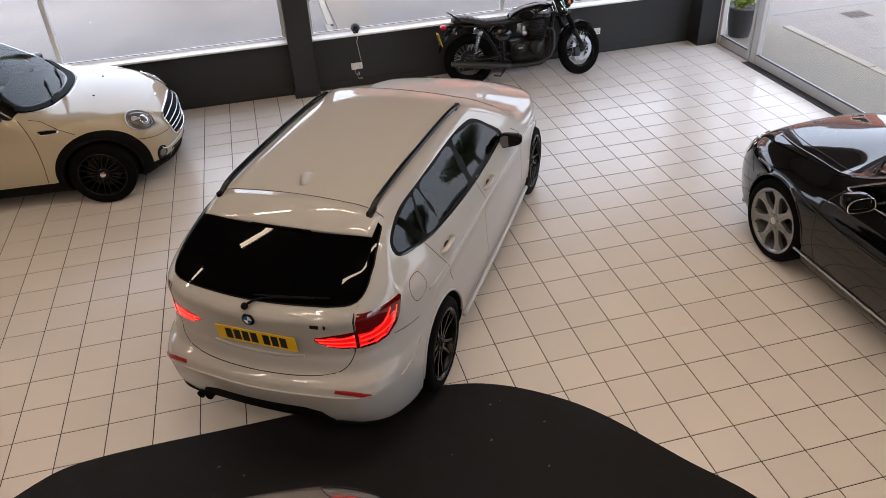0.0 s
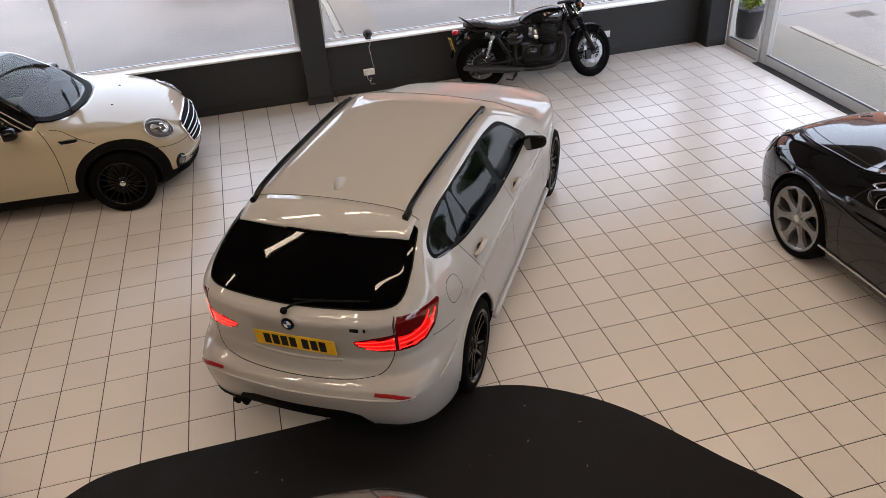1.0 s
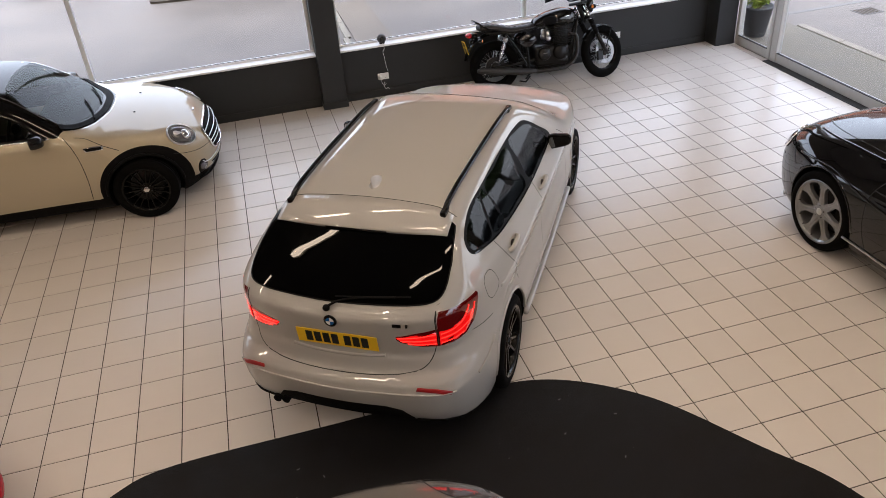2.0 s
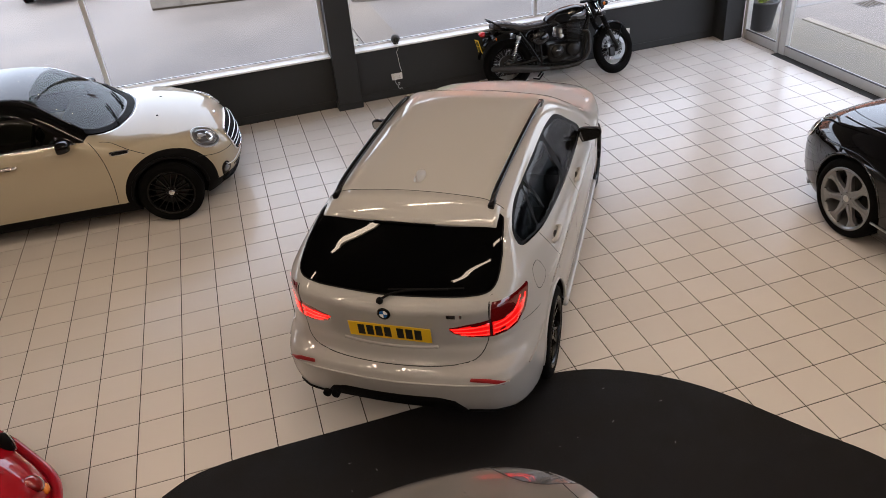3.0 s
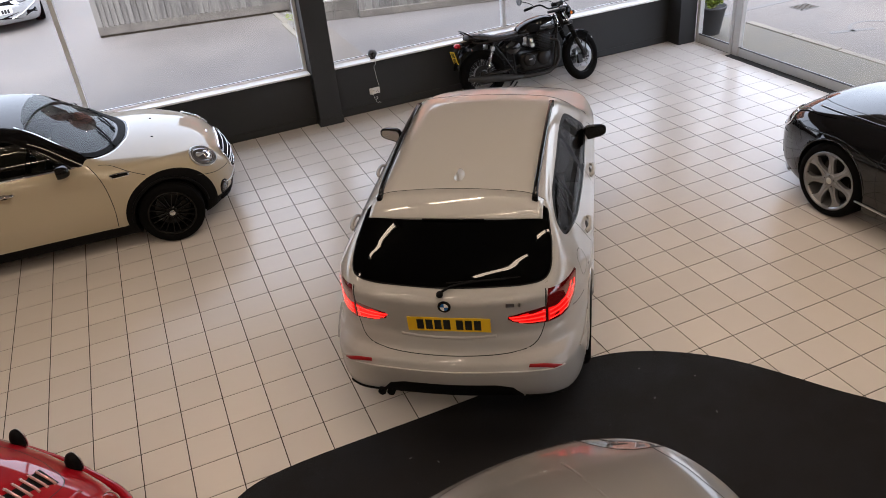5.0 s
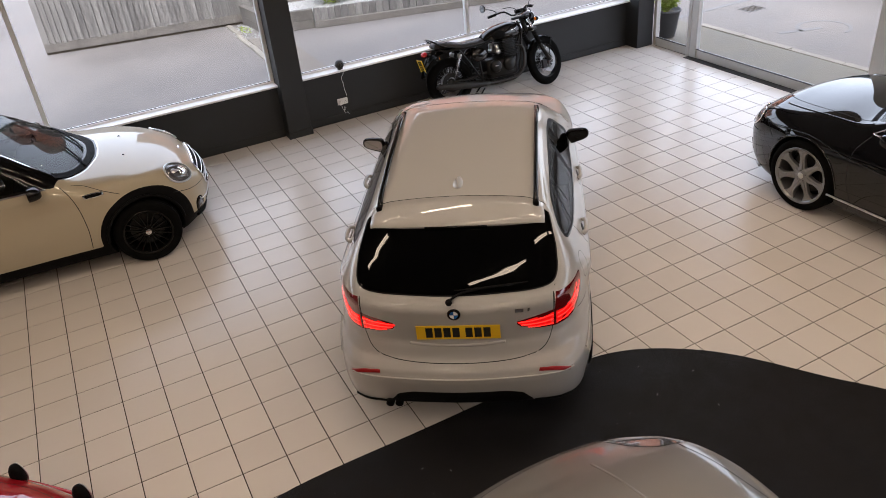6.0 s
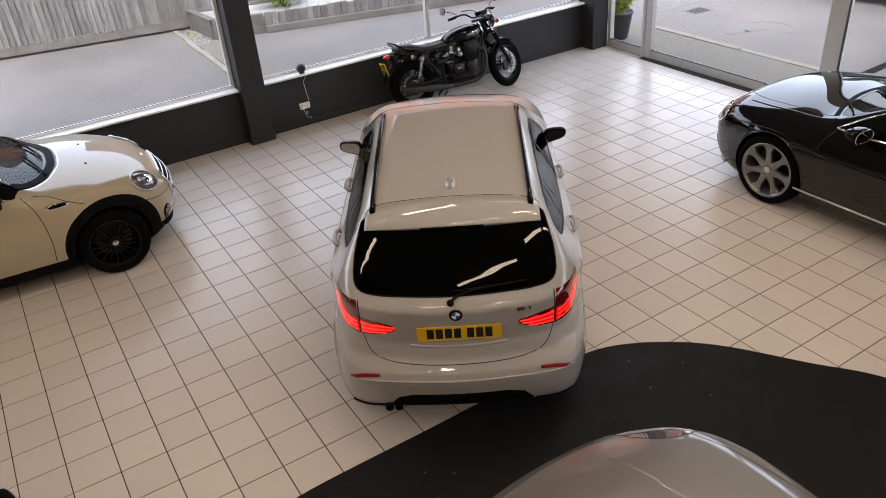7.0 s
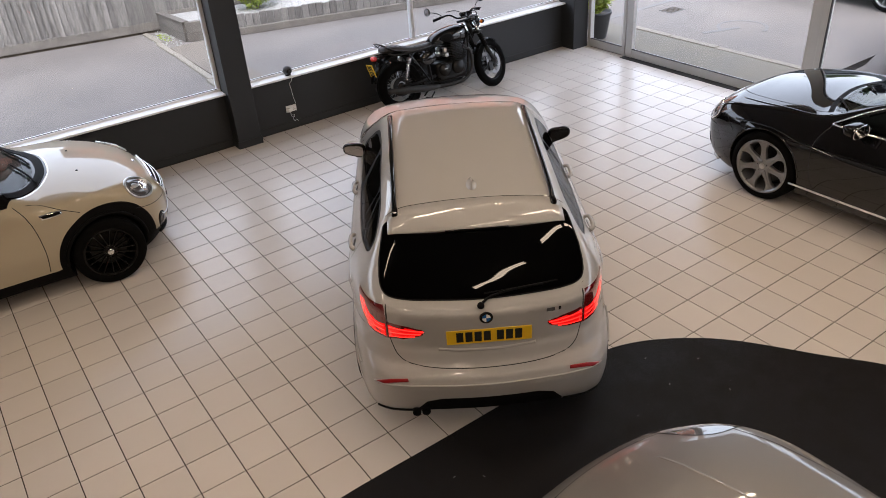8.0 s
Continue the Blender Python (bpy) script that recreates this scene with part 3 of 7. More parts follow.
def glazed_front():
    """The aluminium shop front along the side: posts, bottom rails, panes."""
    x0, x1 = WALL_X, WALL_X + 0.06
    w = thing("shopfront_1", "glazed shop front with grey aluminium door frames and unseen added bays", "shopfront", kind="structure")
    z1 = HEAD_Z
    # bays at y below 0.2 are unseen, added for daylight on the white car
    posts = [(9.075, 9.135), (8.35, 8.41), (8.215, 8.335), (5.27, 5.35), (2.6, 2.69), (0.2, 0.28), (-2.7, -2.62), (-5.7, -5.61)]
    for a, b in posts:
        part("post", box(x0 - 0.012, x1 + 0.012, a, b, 0, z1, 0.008), M["alu"], w)
    for a, b in ((8.41, 9.075), (5.50, 8.215), (2.69, 5.27), (0.28, 2.6), (-2.62, 0.2), (-5.61, -2.7)):
        part("bottom_rail", box(x0, x1, a, b, 0.0, 0.125, 0.008), M["alu"], w)
        part("top_rail", box(x0, x1, a, b, z1 - 0.1, z1, 0.008), M["alu"], w)
        ob = part("pane", box(x0 + 0.026, x0 + 0.034, a, b, 0.125, z1 - 0.1), M["pane"], w)
        ob.visible_shadow = False
        part("gasket", box(x0 - 0.003, x0 + 0.025, a, b, 0.125, 0.133), M["gasket"], w)
    part("post", box(x0 + 0.004, x1 + 0.01, 5.353, 5.50, 0, z1, 0.006), M["alu"], w, "broad grey lock stile")
    part("gasket", box(x0 - 0.016, x0 + 0.02, 5.262, 5.269, 0.02, z1 - 0.02), M["gasket"], w)
    part("threshold", box(x0 - 0.11, x0 + 0.02, -5.6, 8.345, -0.003, 0.006, 0.002), M["gasket"], w, "dark rubber door threshold strip")


glazed_front()

# black felt mat with a rounded outline
edge = spline([Vector((*p, 0)) for p in [(-1.25, 3.64), (-0.3, 3.65), (0.5, 3.655), (1.0, 3.63), (1.35, 3.545), (1.68, 3.345), (1.97, 3.06), (2.30, 2.56), (2.56, 2.17), (2.72, 1.6), (2.8, 0.6), (2.6, -0.8), (1.5, -1.7), (-1.5, -1.7), (-2.8, -0.8), (-2.9, 0.6), (-2.75, 1.6), (-2.4, 2.5), (-1.95, 3.2), (-1.62, 3.52)]], 8, True)
rug = tagged(new("floor_mat", mesh_of("floor_mat", prism([(p.x, p.y) for p in edge], 0.0005, 0.005), M["mat"])), "black felt display mat with rounded corners on the tiles", "mat")

# ceiling lamps
LAMP_POWER, LAMP_COLOUR = 6.3, (1.0, 0.78, 0.53)


def strip_light(x, y, turn):
    t = thing("ceiling_light", "white twin tube fluorescent ceiling light, switched on", "ceiling light", pose(x, y, CEIL_Z, 0, 0, turn), "ceiling lights")
    part("housing", box(-0.67, 0.67, -0.07, 0.07, -0.06, 0, 0.008), M["white_plastic"], t)
    for s in (-1, 1):
        part("tube", rod((-0.64, s * 0.035, -0.085), (0.64, s * 0.035, -0.085), 0.014, 10), M["tube"], t, "glowing warm white tube", True)
    lamp = bpy.data.objects.new("tube_glow", bpy.data.lights.new("tube_glow", "AREA"))
    scene.collection.objects.link(lamp)
    lamp.data.shape, lamp.data.size, lamp.data.size_y = "RECTANGLE", 1.26, 0.10
    lamp.data.energy, lamp.data.color = LAMP_POWER, LAMP_COLOUR
    lamp.parent = t
    lamp.location = (0, 0, -0.105)
    for s in (-1, 1):
        part("end_cap", box(s * 0.64, s * 0.67, -0.06, 0.06, -0.11, -0.06, 0.004), M["white_plastic"], t)


for ly, row in ((2.3, (-5.6, -3.9)), (3.03, (0.25,)), (3.27, (1.95, 3.7, 5.4)), (1.75, (-2.15,)), (5.1, (-5.7, -4.1, -1.6, 0.3, 2.2, 4.2)), (-0.4, (-5.6, -3.2, -0.8, 1.6, 4.0)), (-3.2, (-5.6, -3.2, -0.8, 1.6, 4.0))):
    for lx in row:
        strip_light(lx, ly, 0)

# ---- outside ----
bm = bmesh.new()
bmesh.ops.create_grid(bm, x_segments=2, y_segments=2, size=400, matrix=Matrix.Translation((0, 0, GROUND)))
setting("ground", bm, M["asphalt"], "worn grey asphalt yard and street", "ground")

# paved strips and kerbs
setting("pavement", box(WALL_X + 0.06, 7.785, -6.0, 10.05, GROUND - 0.05, -0.055, 0.01), M["concrete"], "pale concrete apron outside the glazed doors", "pavement")
kerbs = thing("kerb_line", "row of pale concrete kerb stones along the apron", "kerb", kind="structure")
for k in range(18):
    y = -6.0 + 0.915 * k
    if y + 0.91 < 10.3:
        part("kerb_stone", box(7.79, 7.915 + 0.004 * math.sin(k * 2.1), y, y + 0.905, GROUND - 0.05, -0.045 + 0.004 * math.sin(k * 1.7), 0.012), M["kerb"], kerbs)
setting("path", box(1.47, 2.08, WALL_Y + 0.22, 14.75, GROUND - 0.04, GROUND + 0.018, 0.006), M["path"], "beige concrete path strip beside the kerb", "path")
edging = thing("kerb_edging", "narrow pale edging stones beside the path", "kerb", kind="structure")
for k in range(7):
    y = 9.7 + 0.915 * k
    m = pose(1.27 + 0.012 * math.sin(k * 2.3) + 0.018 * k, y, 0, 0, 0, 1.2 * math.sin(k * 1.3))
    ob = part("kerb_stone", box(0, 0.10, 0, 0.90, GROUND - 0.05, GROUND + 0.035, 0.012), M["kerb"], edging)
    ob.matrix_local = m

# closeboard fence
fence = thing("fence", "tall weathered grey closeboard timber fence", "fence", pose(-2.0, 16.80, 0, 0, 0, -10.5))
FENCE_LEN = 5.6
random.seed(4)
part("gravel_board", box(0, FENCE_LEN, -0.03, 0.03, GROUND + 0.045, 0.12, 0.008), M["sleeper"], fence, "stained timber gravel board")
# dark-coloured strip stands in for the shade below the gravel board
part("gravel_board", box(0, FENCE_LEN, 0.0, 0.024, GROUND, -0.035, 0.006), M["soil"], fence, "dark strip for the shaded gap under the gravel board")
n_board = int(FENCE_LEN / 0.105)
for k in range(n_board):
    bm = bmesh.new()
    x0 = 0.105 * k
    w, h0, h1 = 0.122, 0.11 - random.random() * 0.02, 2.05 + random.uniform(-0.015, 0.015)
    o = [(x0, -0.010), (x0 + w, -0.044), (x0 + w, -0.020), (x0, -0.002)]
    prism(o, h0, h1, bm)
    for v in bm.verts:
        v.co.x += random.uniform(-0.004, 0.004)
        v.co.y += random.uniform(-0.004, 0.004)
    part("board", bm, M["fence"], fence)
for z in (0.5, 1.2, 1.85):
    part("rail", box(0, FENCE_LEN, 0.002, 0.06, z, z + 0.08, 0.006), M["fence"], fence)
for k in range(4):
    part("post", box(0.02 + 1.8 * k, 0.12 + 1.8 * k, 0.06, 0.16, GROUND, 2.1, 0.008), M["fence"], fence)

# raised bed with timber edging, gravel and shrub
BED = pose(1.87, 14.88, 0, 0, 0, -15.5)
BED_LEN = 8.6
bed = thing("raised_bed", "raised timber edged bed filled with pale gravel", "planter", BED)
part("gravel_fill", prism([(0.03, 0.10), (BED_LEN, 0.10), (BED_LEN, 1.12), (-0.42, 1.12)], GROUND, 0.20), M["gravel"], bed, "pale gravel filling")
for k, (z, h) in enumerate(((GROUND, 0.17), (GROUND + 0.172, 0.19))):
    side = part("sleeper", box(-0.05, 0.05, 0.06, 1.20, z, z + h, 0.006), M["sleeper"], bed)
    side.matrix_local = pose(0.02, 0, 0, 0, 0, 21)
    for q in range(2):
        part("sleeper", box(0.475 * q, 0.475 * q + 0.471, -0.004 * k, 0.10, z, z + h, 0.006), M["sleeper"], bed)
side = part("capping", box(-0.07, 0.06, 0.02, 1.20, 0.263, 0.285, 0.004), M["sleeper"], bed, "thin timber capping")
side.matrix_local = pose(0.02, 0, 0, 0, 0, 21)
random.seed(6)
for k in range(int((BED_LEN - 0.97) / 0.135)):
    x0 = 0.965 + 0.135 * k
    h1 = 0.27 + random.uniform(-0.014, 0.014)
    part("upright_board", box(x0, x0 + 0.127, -0.022 + random.uniform(-0.006, 0.006), 0.03, 0.03, h1, 0.006, 1), M["fence"], bed)
part("base_sleeper", box(0.955, BED_LEN, -0.07, 0.05, GROUND, 0.035, 0.012), M["sleeper"], bed)
part("back_board", box(-0.40, BED_LEN, 1.13, 1.17, GROUND, 0.27, 0.01), M["sleeper"], bed)

# loose stones on the gravel and at the foot of the fence
random.seed(8)
vs, fs = [], []
for k in range(2400):
    if k < 2300:
        x, y, _ = BED @ Vector((random.uniform(0.14, 5.7), random.uniform(0.14, 1.08), 0))
        z = 0.195
    else:
        x, y, z = random.gauss(1.62, 0.14), random.gauss(15.5, 0.35), GROUND
    r = random.uniform(0.012, 0.032)
    b0 = len(vs)
    a0 = random.random() * 6
    for j in range(5):
        a = a0 + j * 1.2566
        q = r * random.uniform(0.8, 1.2)
        vs.append((x + q * math.cos(a), y + q * math.sin(a), z + r * 0.15))
    vs += [(x, y, z + r * random.uniform(0.7, 1.0)), (x, y, z - r * 0.4)]
    for j in range(5):
        fs += [(b0 + j, b0 + (j + 1) % 5, b0 + 5), (b0 + (j + 1) % 5, b0 + j, b0 + 6)]
tagged(new("gravel", mesh_of("gravel", (vs, [], fs), M["gravel"])), "scattered pale gravel stones in the raised bed", "gravel", "", "stuff")


def leaf_clump(centre, radii, count, size, seed):
    """Small folded leaves scattered in the outer part of an uneven crown."""
    random.seed(seed)
    vs, fs = [], []
    for _ in range(count):
        d = Vector((random.gauss(0, 1), random.gauss(0, 1), random.gauss(0, 1))).normalized()
        bulge = 0.8 + 0.3 * noise.noise(d * 2.1 + Vector((seed, 0, 0)))
        r = bulge * random.uniform(0.55, 1.0)
        p = Vector(centre) + Vector((d.x * radii[0], d.y * radii[1], d.z * radii[2])) * r
        q = Euler((random.uniform(-0.9, 0.9), random.uniform(-0.9, 0.9), random.uniform(0, 6.3))).to_matrix()
        s = size * random.uniform(0.6, 1.3)
        b0 = len(vs)
        for a, b, c in ((0, -0.5, 0), (0.22, 0, 0.06), (0, 0.5, 0), (-0.22, 0, 0.06), (0, 0, -0.02)):
            vs.append(tuple(p + q @ Vector((a * s, b * s, c * s))))
        fs += [(b0, b0 + 1, b0 + 4), (b0 + 1, b0 + 2, b0 + 4), (b0 + 2, b0 + 3, b0 + 4), (b0 + 3, b0, b0 + 4)]
    return vs, [], fs


shrub = thing("shrub", "round bright green shrub growing in the gravel bed", "shrub", pose(3.40, 15.06, 0.20))
for k in range(5):
    a = k * 1.3
    part("stem", tube([(0.02 * math.cos(a), 0.02 * math.sin(a), 0), (0.12 * math.cos(a), 0.12 * math.sin(a), 0.2), (0.25 * math.cos(a), 0.22 * math.sin(a), 0.38)], [0.014, 0.01, 0.005], 6), M["sleeper"], shrub)
part("foliage", leaf_clump((0, 0, 0.40), (0.66, 0.50, 0.42), 3600, 0.07, 3), M["leaf"], shrub)
shrub2 = thing("shrub", "small green weeds at the foot of the fence", "weeds", pose(1.62, 15.5, GROUND))
part("foliage", leaf_clump((0, 0, 0.02), (0.13, 0.38, 0.05), 150, 0.035, 5), M["leaf"], shrub2)

# plant pot beside the doors
potted = thing("potted_plant", "leafy green plant in a dark grey tapered pot", "potted plant", pose(7.0, 9.46, -0.055))
part("pot", lathe([(0.001, 0.0), (0.135, 0.0), (0.15, 0.02), (0.205, 0.40), (0.222, 0.405), (0.222, 0.44), (0.20, 0.44), (0.19, 0.40), (0.001, 0.39)], 28, "Z"), M["pot"], potted, "", True)
part("soil", lathe([(0.001, 0.40), (0.18, 0.395), (0.192, 0.385)], 20, "Z"), M["soil"], potted)
part("foliage", leaf_clump((0, 0, 0.62), (0.25, 0.25, 0.26), 900, 0.075, 9), M["leaf"], potted)
random.seed(11)
for k in range(46):
    a, t = random.random() * 6.28, random.uniform(0.05, 0.3)
    h = random.uniform(0.75, 1.25)
    part("grass_stem", tube([(0.03 * math.cos(a), 0.03 * math.sin(a), 0.4), (0.5 * t * math.cos(a), 0.5 * t * math.sin(a), 0.4 + h * 0.5), (t * math.cos(a), t * math.sin(a), 0.4 + h)], [0.005, 0.004, 0.0015], 4), M["stem"], potted)

# gully grate, bay line and faded bay symbol
grate = thing("drain_grate", "cast iron gully grate set in the asphalt", "drain", pose(9.235, 9.76, GROUND))
part("grate_frame", box(-0.19, 0.19, -0.15, 0.15, 0.0, 0.005, 0.002), M["iron"], grate)
for k in range(6):
    part("grate_bar", box(-0.16 + 0.058 * k, -0.128 + 0.058 * k, -0.12, 0.12, 0.005, 0.010, 0.002), M["soil"], grate)
setting("road_line", box(7.93, 13.0, 10.18, 10.28, GROUND, GROUND + 0.004), M["paint_line"], "worn white parking bay line", "road marking")
sym = thing("bay_symbol", "faded white painted symbol on the parking bay", "road marking", pose(9.15, 8.2, GROUND, 0, 0, 70), kind="structure")
ring = [(0.42 * math.cos(a), 0.42 * math.sin(a)) for a in [radians(200 + 260 * k / 20) for k in range(21)]]
part("arc", prism(ring + [(p[0] * 0.87, p[1] * 0.87) for p in ring[::-1]], 0, 0.004), M["paint_line"], sym)
part("bar", box(-0.05, 0.05, 0.05, 0.75, 0, 0.004), M["paint_line"], sym)

# brick house across the street, mirrored in the paintwork
house = thing("brick_house", "long red brick building with a tiled roof across the street", "building")
part("wall", box(4.5, 30, 31, 39, GROUND, 6.4), M["brick"], house)
roof = bmesh.new()
prism([(30.6, 6.4), (39.4, 6.4), (35, 9.2)], 4.2, 30.3, roof, "x")
part("roof", roof, M["roof"], house, "brown tiled roof")
for k in range(6):
    x = 6.2 + 4.2 * k
    w = new("window")
    w.parent = house
    part("frame", box(x, x + 1.5, 30.94, 31.0, 1.0, 2.4, 0.02), M["sill"], w)
    part("pane", box(x + 0.08, x + 1.42, 30.925, 30.938, 1.08, 2.32), M["privacy"], w)
    part("ledge", box(x - 0.06, x + 1.56, 30.86, 31.0, 0.92, 0.995, 0.01), M["sill"], w)
    w = new("window")
    w.parent = house
    part("frame", box(x, x + 1.5, 30.94, 31.0, 3.8, 5.2, 0.02), M["sill"], w)
    part("pane", box(x + 0.08, x + 1.42, 30.925, 30.938, 3.88, 5.12), M["privacy"], w)
    part("ledge", box(x - 0.06, x + 1.56, 30.86, 31.0, 3.72, 3.795, 0.01), M["sill"], w)



def tree(x, y, h, seed):
    """A tapered trunk with limbs and a crown of small leaves."""
    t = thing("tree", "broad leafy green tree beyond the yard", "tree", pose(x, y, GROUND), "trees beyond the yard")
    part("trunk", tube([(0, 0, 0), (0.05, 0.02, h * 0.25), (0.0, 0.06, h * 0.5), (0.08, 0, h * 0.8)], [0.2, 0.16, 0.11, 0.03], 10), M["sleeper"], t, "", True)
    random.seed(seed)
    for k in range(6):
        a = k * 1.05 + random.random()
        z = h * (0.35 + 0.06 * k)
        part("limb", tube([(0, 0, z), (0.5 * math.cos(a), 0.5 * math.sin(a), z + 0.4), (1.3 * math.cos(a), 1.3 * math.sin(a), z + 1.0)], [0.08, 0.05, 0.015], 6), M["sleeper"], t, "", True)
    for k in range(5):
        a = k * 1.26
        part("crown", leaf_clump((0.9 * math.cos(a), 0.9 * math.sin(a), h * (0.62 + 0.09 * (k % 3))), (1.5, 1.5, 1.25), 1500, 0.22, seed * 7 + k), M["tree_leaf"], t)


for k, (tx, ty, th) in enumerate(((30.5, -2.5, 5.0), (32.5, 2.6, 5.6), (31.0, 7.8, 5.0), (33.0, 13.5, 5.8), (31.5, 19.0, 5.2))):
    tree(tx, ty, th, 40 + k)


# small tilted panel on a stand beside the glass
panel = thing("sign_stand", "small dark tilted panel on a slim stand outside the glass", "sign", pose(6.9, 0, -0.055))
part("panel", prism([(5.24, 0.455), (5.11, 0.545), (4.86, 0.725), (4.96, 0.575), (5.10, 0.465)], -0.008, 0.008, axis="x"), M["pot"], panel)
part("stand", rod((0, 5.10, 0.0), (0, 5.10, 0.50), 0.012, 8), M["iron"], panel)
part("foot", box(-0.12, 0.12, 5.0, 5.2, 0.0, 0.015, 0.005), M["iron"], panel)


def car_field(top, crown, plan, tuck, rear, front, rc, fc, bot, k_top=0.10, k_end=0.08, k_bot=0.05, rk=None):
    """A car's skin: below its top line, inside its sides and between its two ends."""

    def F(P):
        x, y, z = P[:, 0], np.abs(P[:, 1]), P[:, 2]
        e = 0.01
        sl = (top(x + e) - top(x - e)) / (2 * e)
        a = (z - top(x) + crown(x) * y * y) / np.sqrt(1 + sl * sl)
        b = y - plan(x) + tuck(z)
        c = smax((rear(z) + rc(y) * (rk(z) if rk else 1.0) - x) * 0.8, (x - front(z) + fc(y)) * 0.8, 0.05)
        v = smax(a, b, k_top)
        v = smax(v, c, k_end)
        return smax(v, bot(x) - z, k_bot)

    return F


def const(v):
    return lambda x: np.full(np.shape(x), float(v))


SUV = car_field(
    top=curve((0.3, 1.39), (0.8, 1.455), (1.3, 1.487), (1.9, 1.497), (2.3, 1.487), (2.5, 1.463), (2.70, 1.392), (3.0, 1.235), (3.28, 1.075), (3.42, 1.04), (3.8, 1.0), (4.15, 0.93), (4.35, 0.84), (4.5, 0.71)),
    crown=const(0.10),
    plan=curve((0.2, 0.80), (0.6, 0.862), (1.0, 0.885), (1.5, 0.893), (2.5, 0.899), (3.3, 0.895), (3.8, 0.88), (4.2, 0.82), (4.5, 0.68)),
    tuck=curve((0.2, 0.045), (0.3, 0.018), (0.45, 0.004), (0.6, 0.014), (0.75, 0.020), (0.85, 0.006), (0.88, 0.0), (0.90, 0.006), (0.95, 0.032), (1.05, 0.085), (1.2, 0.175), (1.35, 0.275), (1.42, 0.33), (1.5, 0.42)),
    rear=curve((0.25, 0.150), (0.33, 0.095), (0.42, 0.055), (0.50, 0.035), (0.575, 0.022), (0.60, 0.030), (0.635, 0.042), (0.66, 0.068), (0.69, 0.108), (0.76, 0.128), (0.80, 0.140), (0.86, 0.136), (0.95, 0.128), (1.03, 0.125), (1.07, 0.150), (1.085, 0.167), (1.10, 0.185), (1.13, 0.226), (1.16, 0.272), (1.19, 0.322), (1.22, 0.374), (1.25, 0.430), (1.28, 0.487), (1.31, 0.546), (1.34, 0.607), (1.36, 0.648), (1.40, 0.70), (1.48, 0.76)),
    front=curve((0.2, 4.40), (0.4, 4.50), (0.6, 4.50), (0.8, 4.42), (1.0, 4.30)),
    rc=curve((-0.38, 0.035), (0.0, 0.0), (0.38, 0.035), (0.6, 0.10), (0.7, 0.19), (0.78, 0.33), (0.86, 0.60)),
    fc=curve((-0.4, 0.05), (0.0, 0.0), (0.4, 0.05), (0.6, 0.15), (0.75, 0.33), (0.85, 0.6), (0.9, 0.85)),
    bot=curve((0.0, 0.36), (0.22, 0.295), (0.8, 0.22), (4.0, 0.20), (4.5, 0.24)), k_bot=0.02,
    rk=curve((0.30, 0.62), (0.55, 0.72), (0.72, 0.95), (0.95, 1.12), (1.15, 1.0), (1.4, 0.9)))
HATCH = car_field(
    top=curve((0.1, 1.33), (0.4, 1.39), (0.9, 1.425), (1.6, 1.435), (2.1, 1.42), (2.45, 1.36), (2.78, 1.16), (3.05, 0.995), (3.15, 0.968), (3.4, 0.945), (3.75, 0.875), (4.0, 0.79), (4.25, 0.6)),
    crown=const(0.10),
    plan=curve((0.1, 0.74), (0.5, 0.83), (0.9, 0.865), (1.8, 0.872), (2.8, 0.878), (3.45, 0.895), (3.9, 0.84), (4.25, 0.6)),
    tuck=curve((0.15, 0.08), (0.3, 0.03), (0.5, 0.0), (0.75, 0.008), (0.88, 0.03), (0.95, 0.06), (1.05, 0.10), (1.3, 0.19), (1.38, 0.24), (1.45, 0.32)),
    rear=curve((0.2, 0.08), (0.4, 0.0), (0.6, 0.02), (0.9, 0.08), (1.3, 0.22), (1.45, 0.3)),
    front=curve((0.15, 4.14), (0.35, 4.25), (0.55, 4.25), (0.7, 4.18), (0.85, 4.05)),
    rc=curve((-0.5, 0.03), (0.0, 0.0), (0.5, 0.03), (0.7, 0.1), (0.85, 0.35)),
    fc=curve((-0.4, 0.07), (0.0, 0.0), (0.4, 0.07), (0.6, 0.19), (0.75, 0.40), (0.88, 0.80)),
    bot=curve((0.0, 0.25), (0.6, 0.17), (3.9, 0.15), (4.25, 0.19)), k_top=0.12)
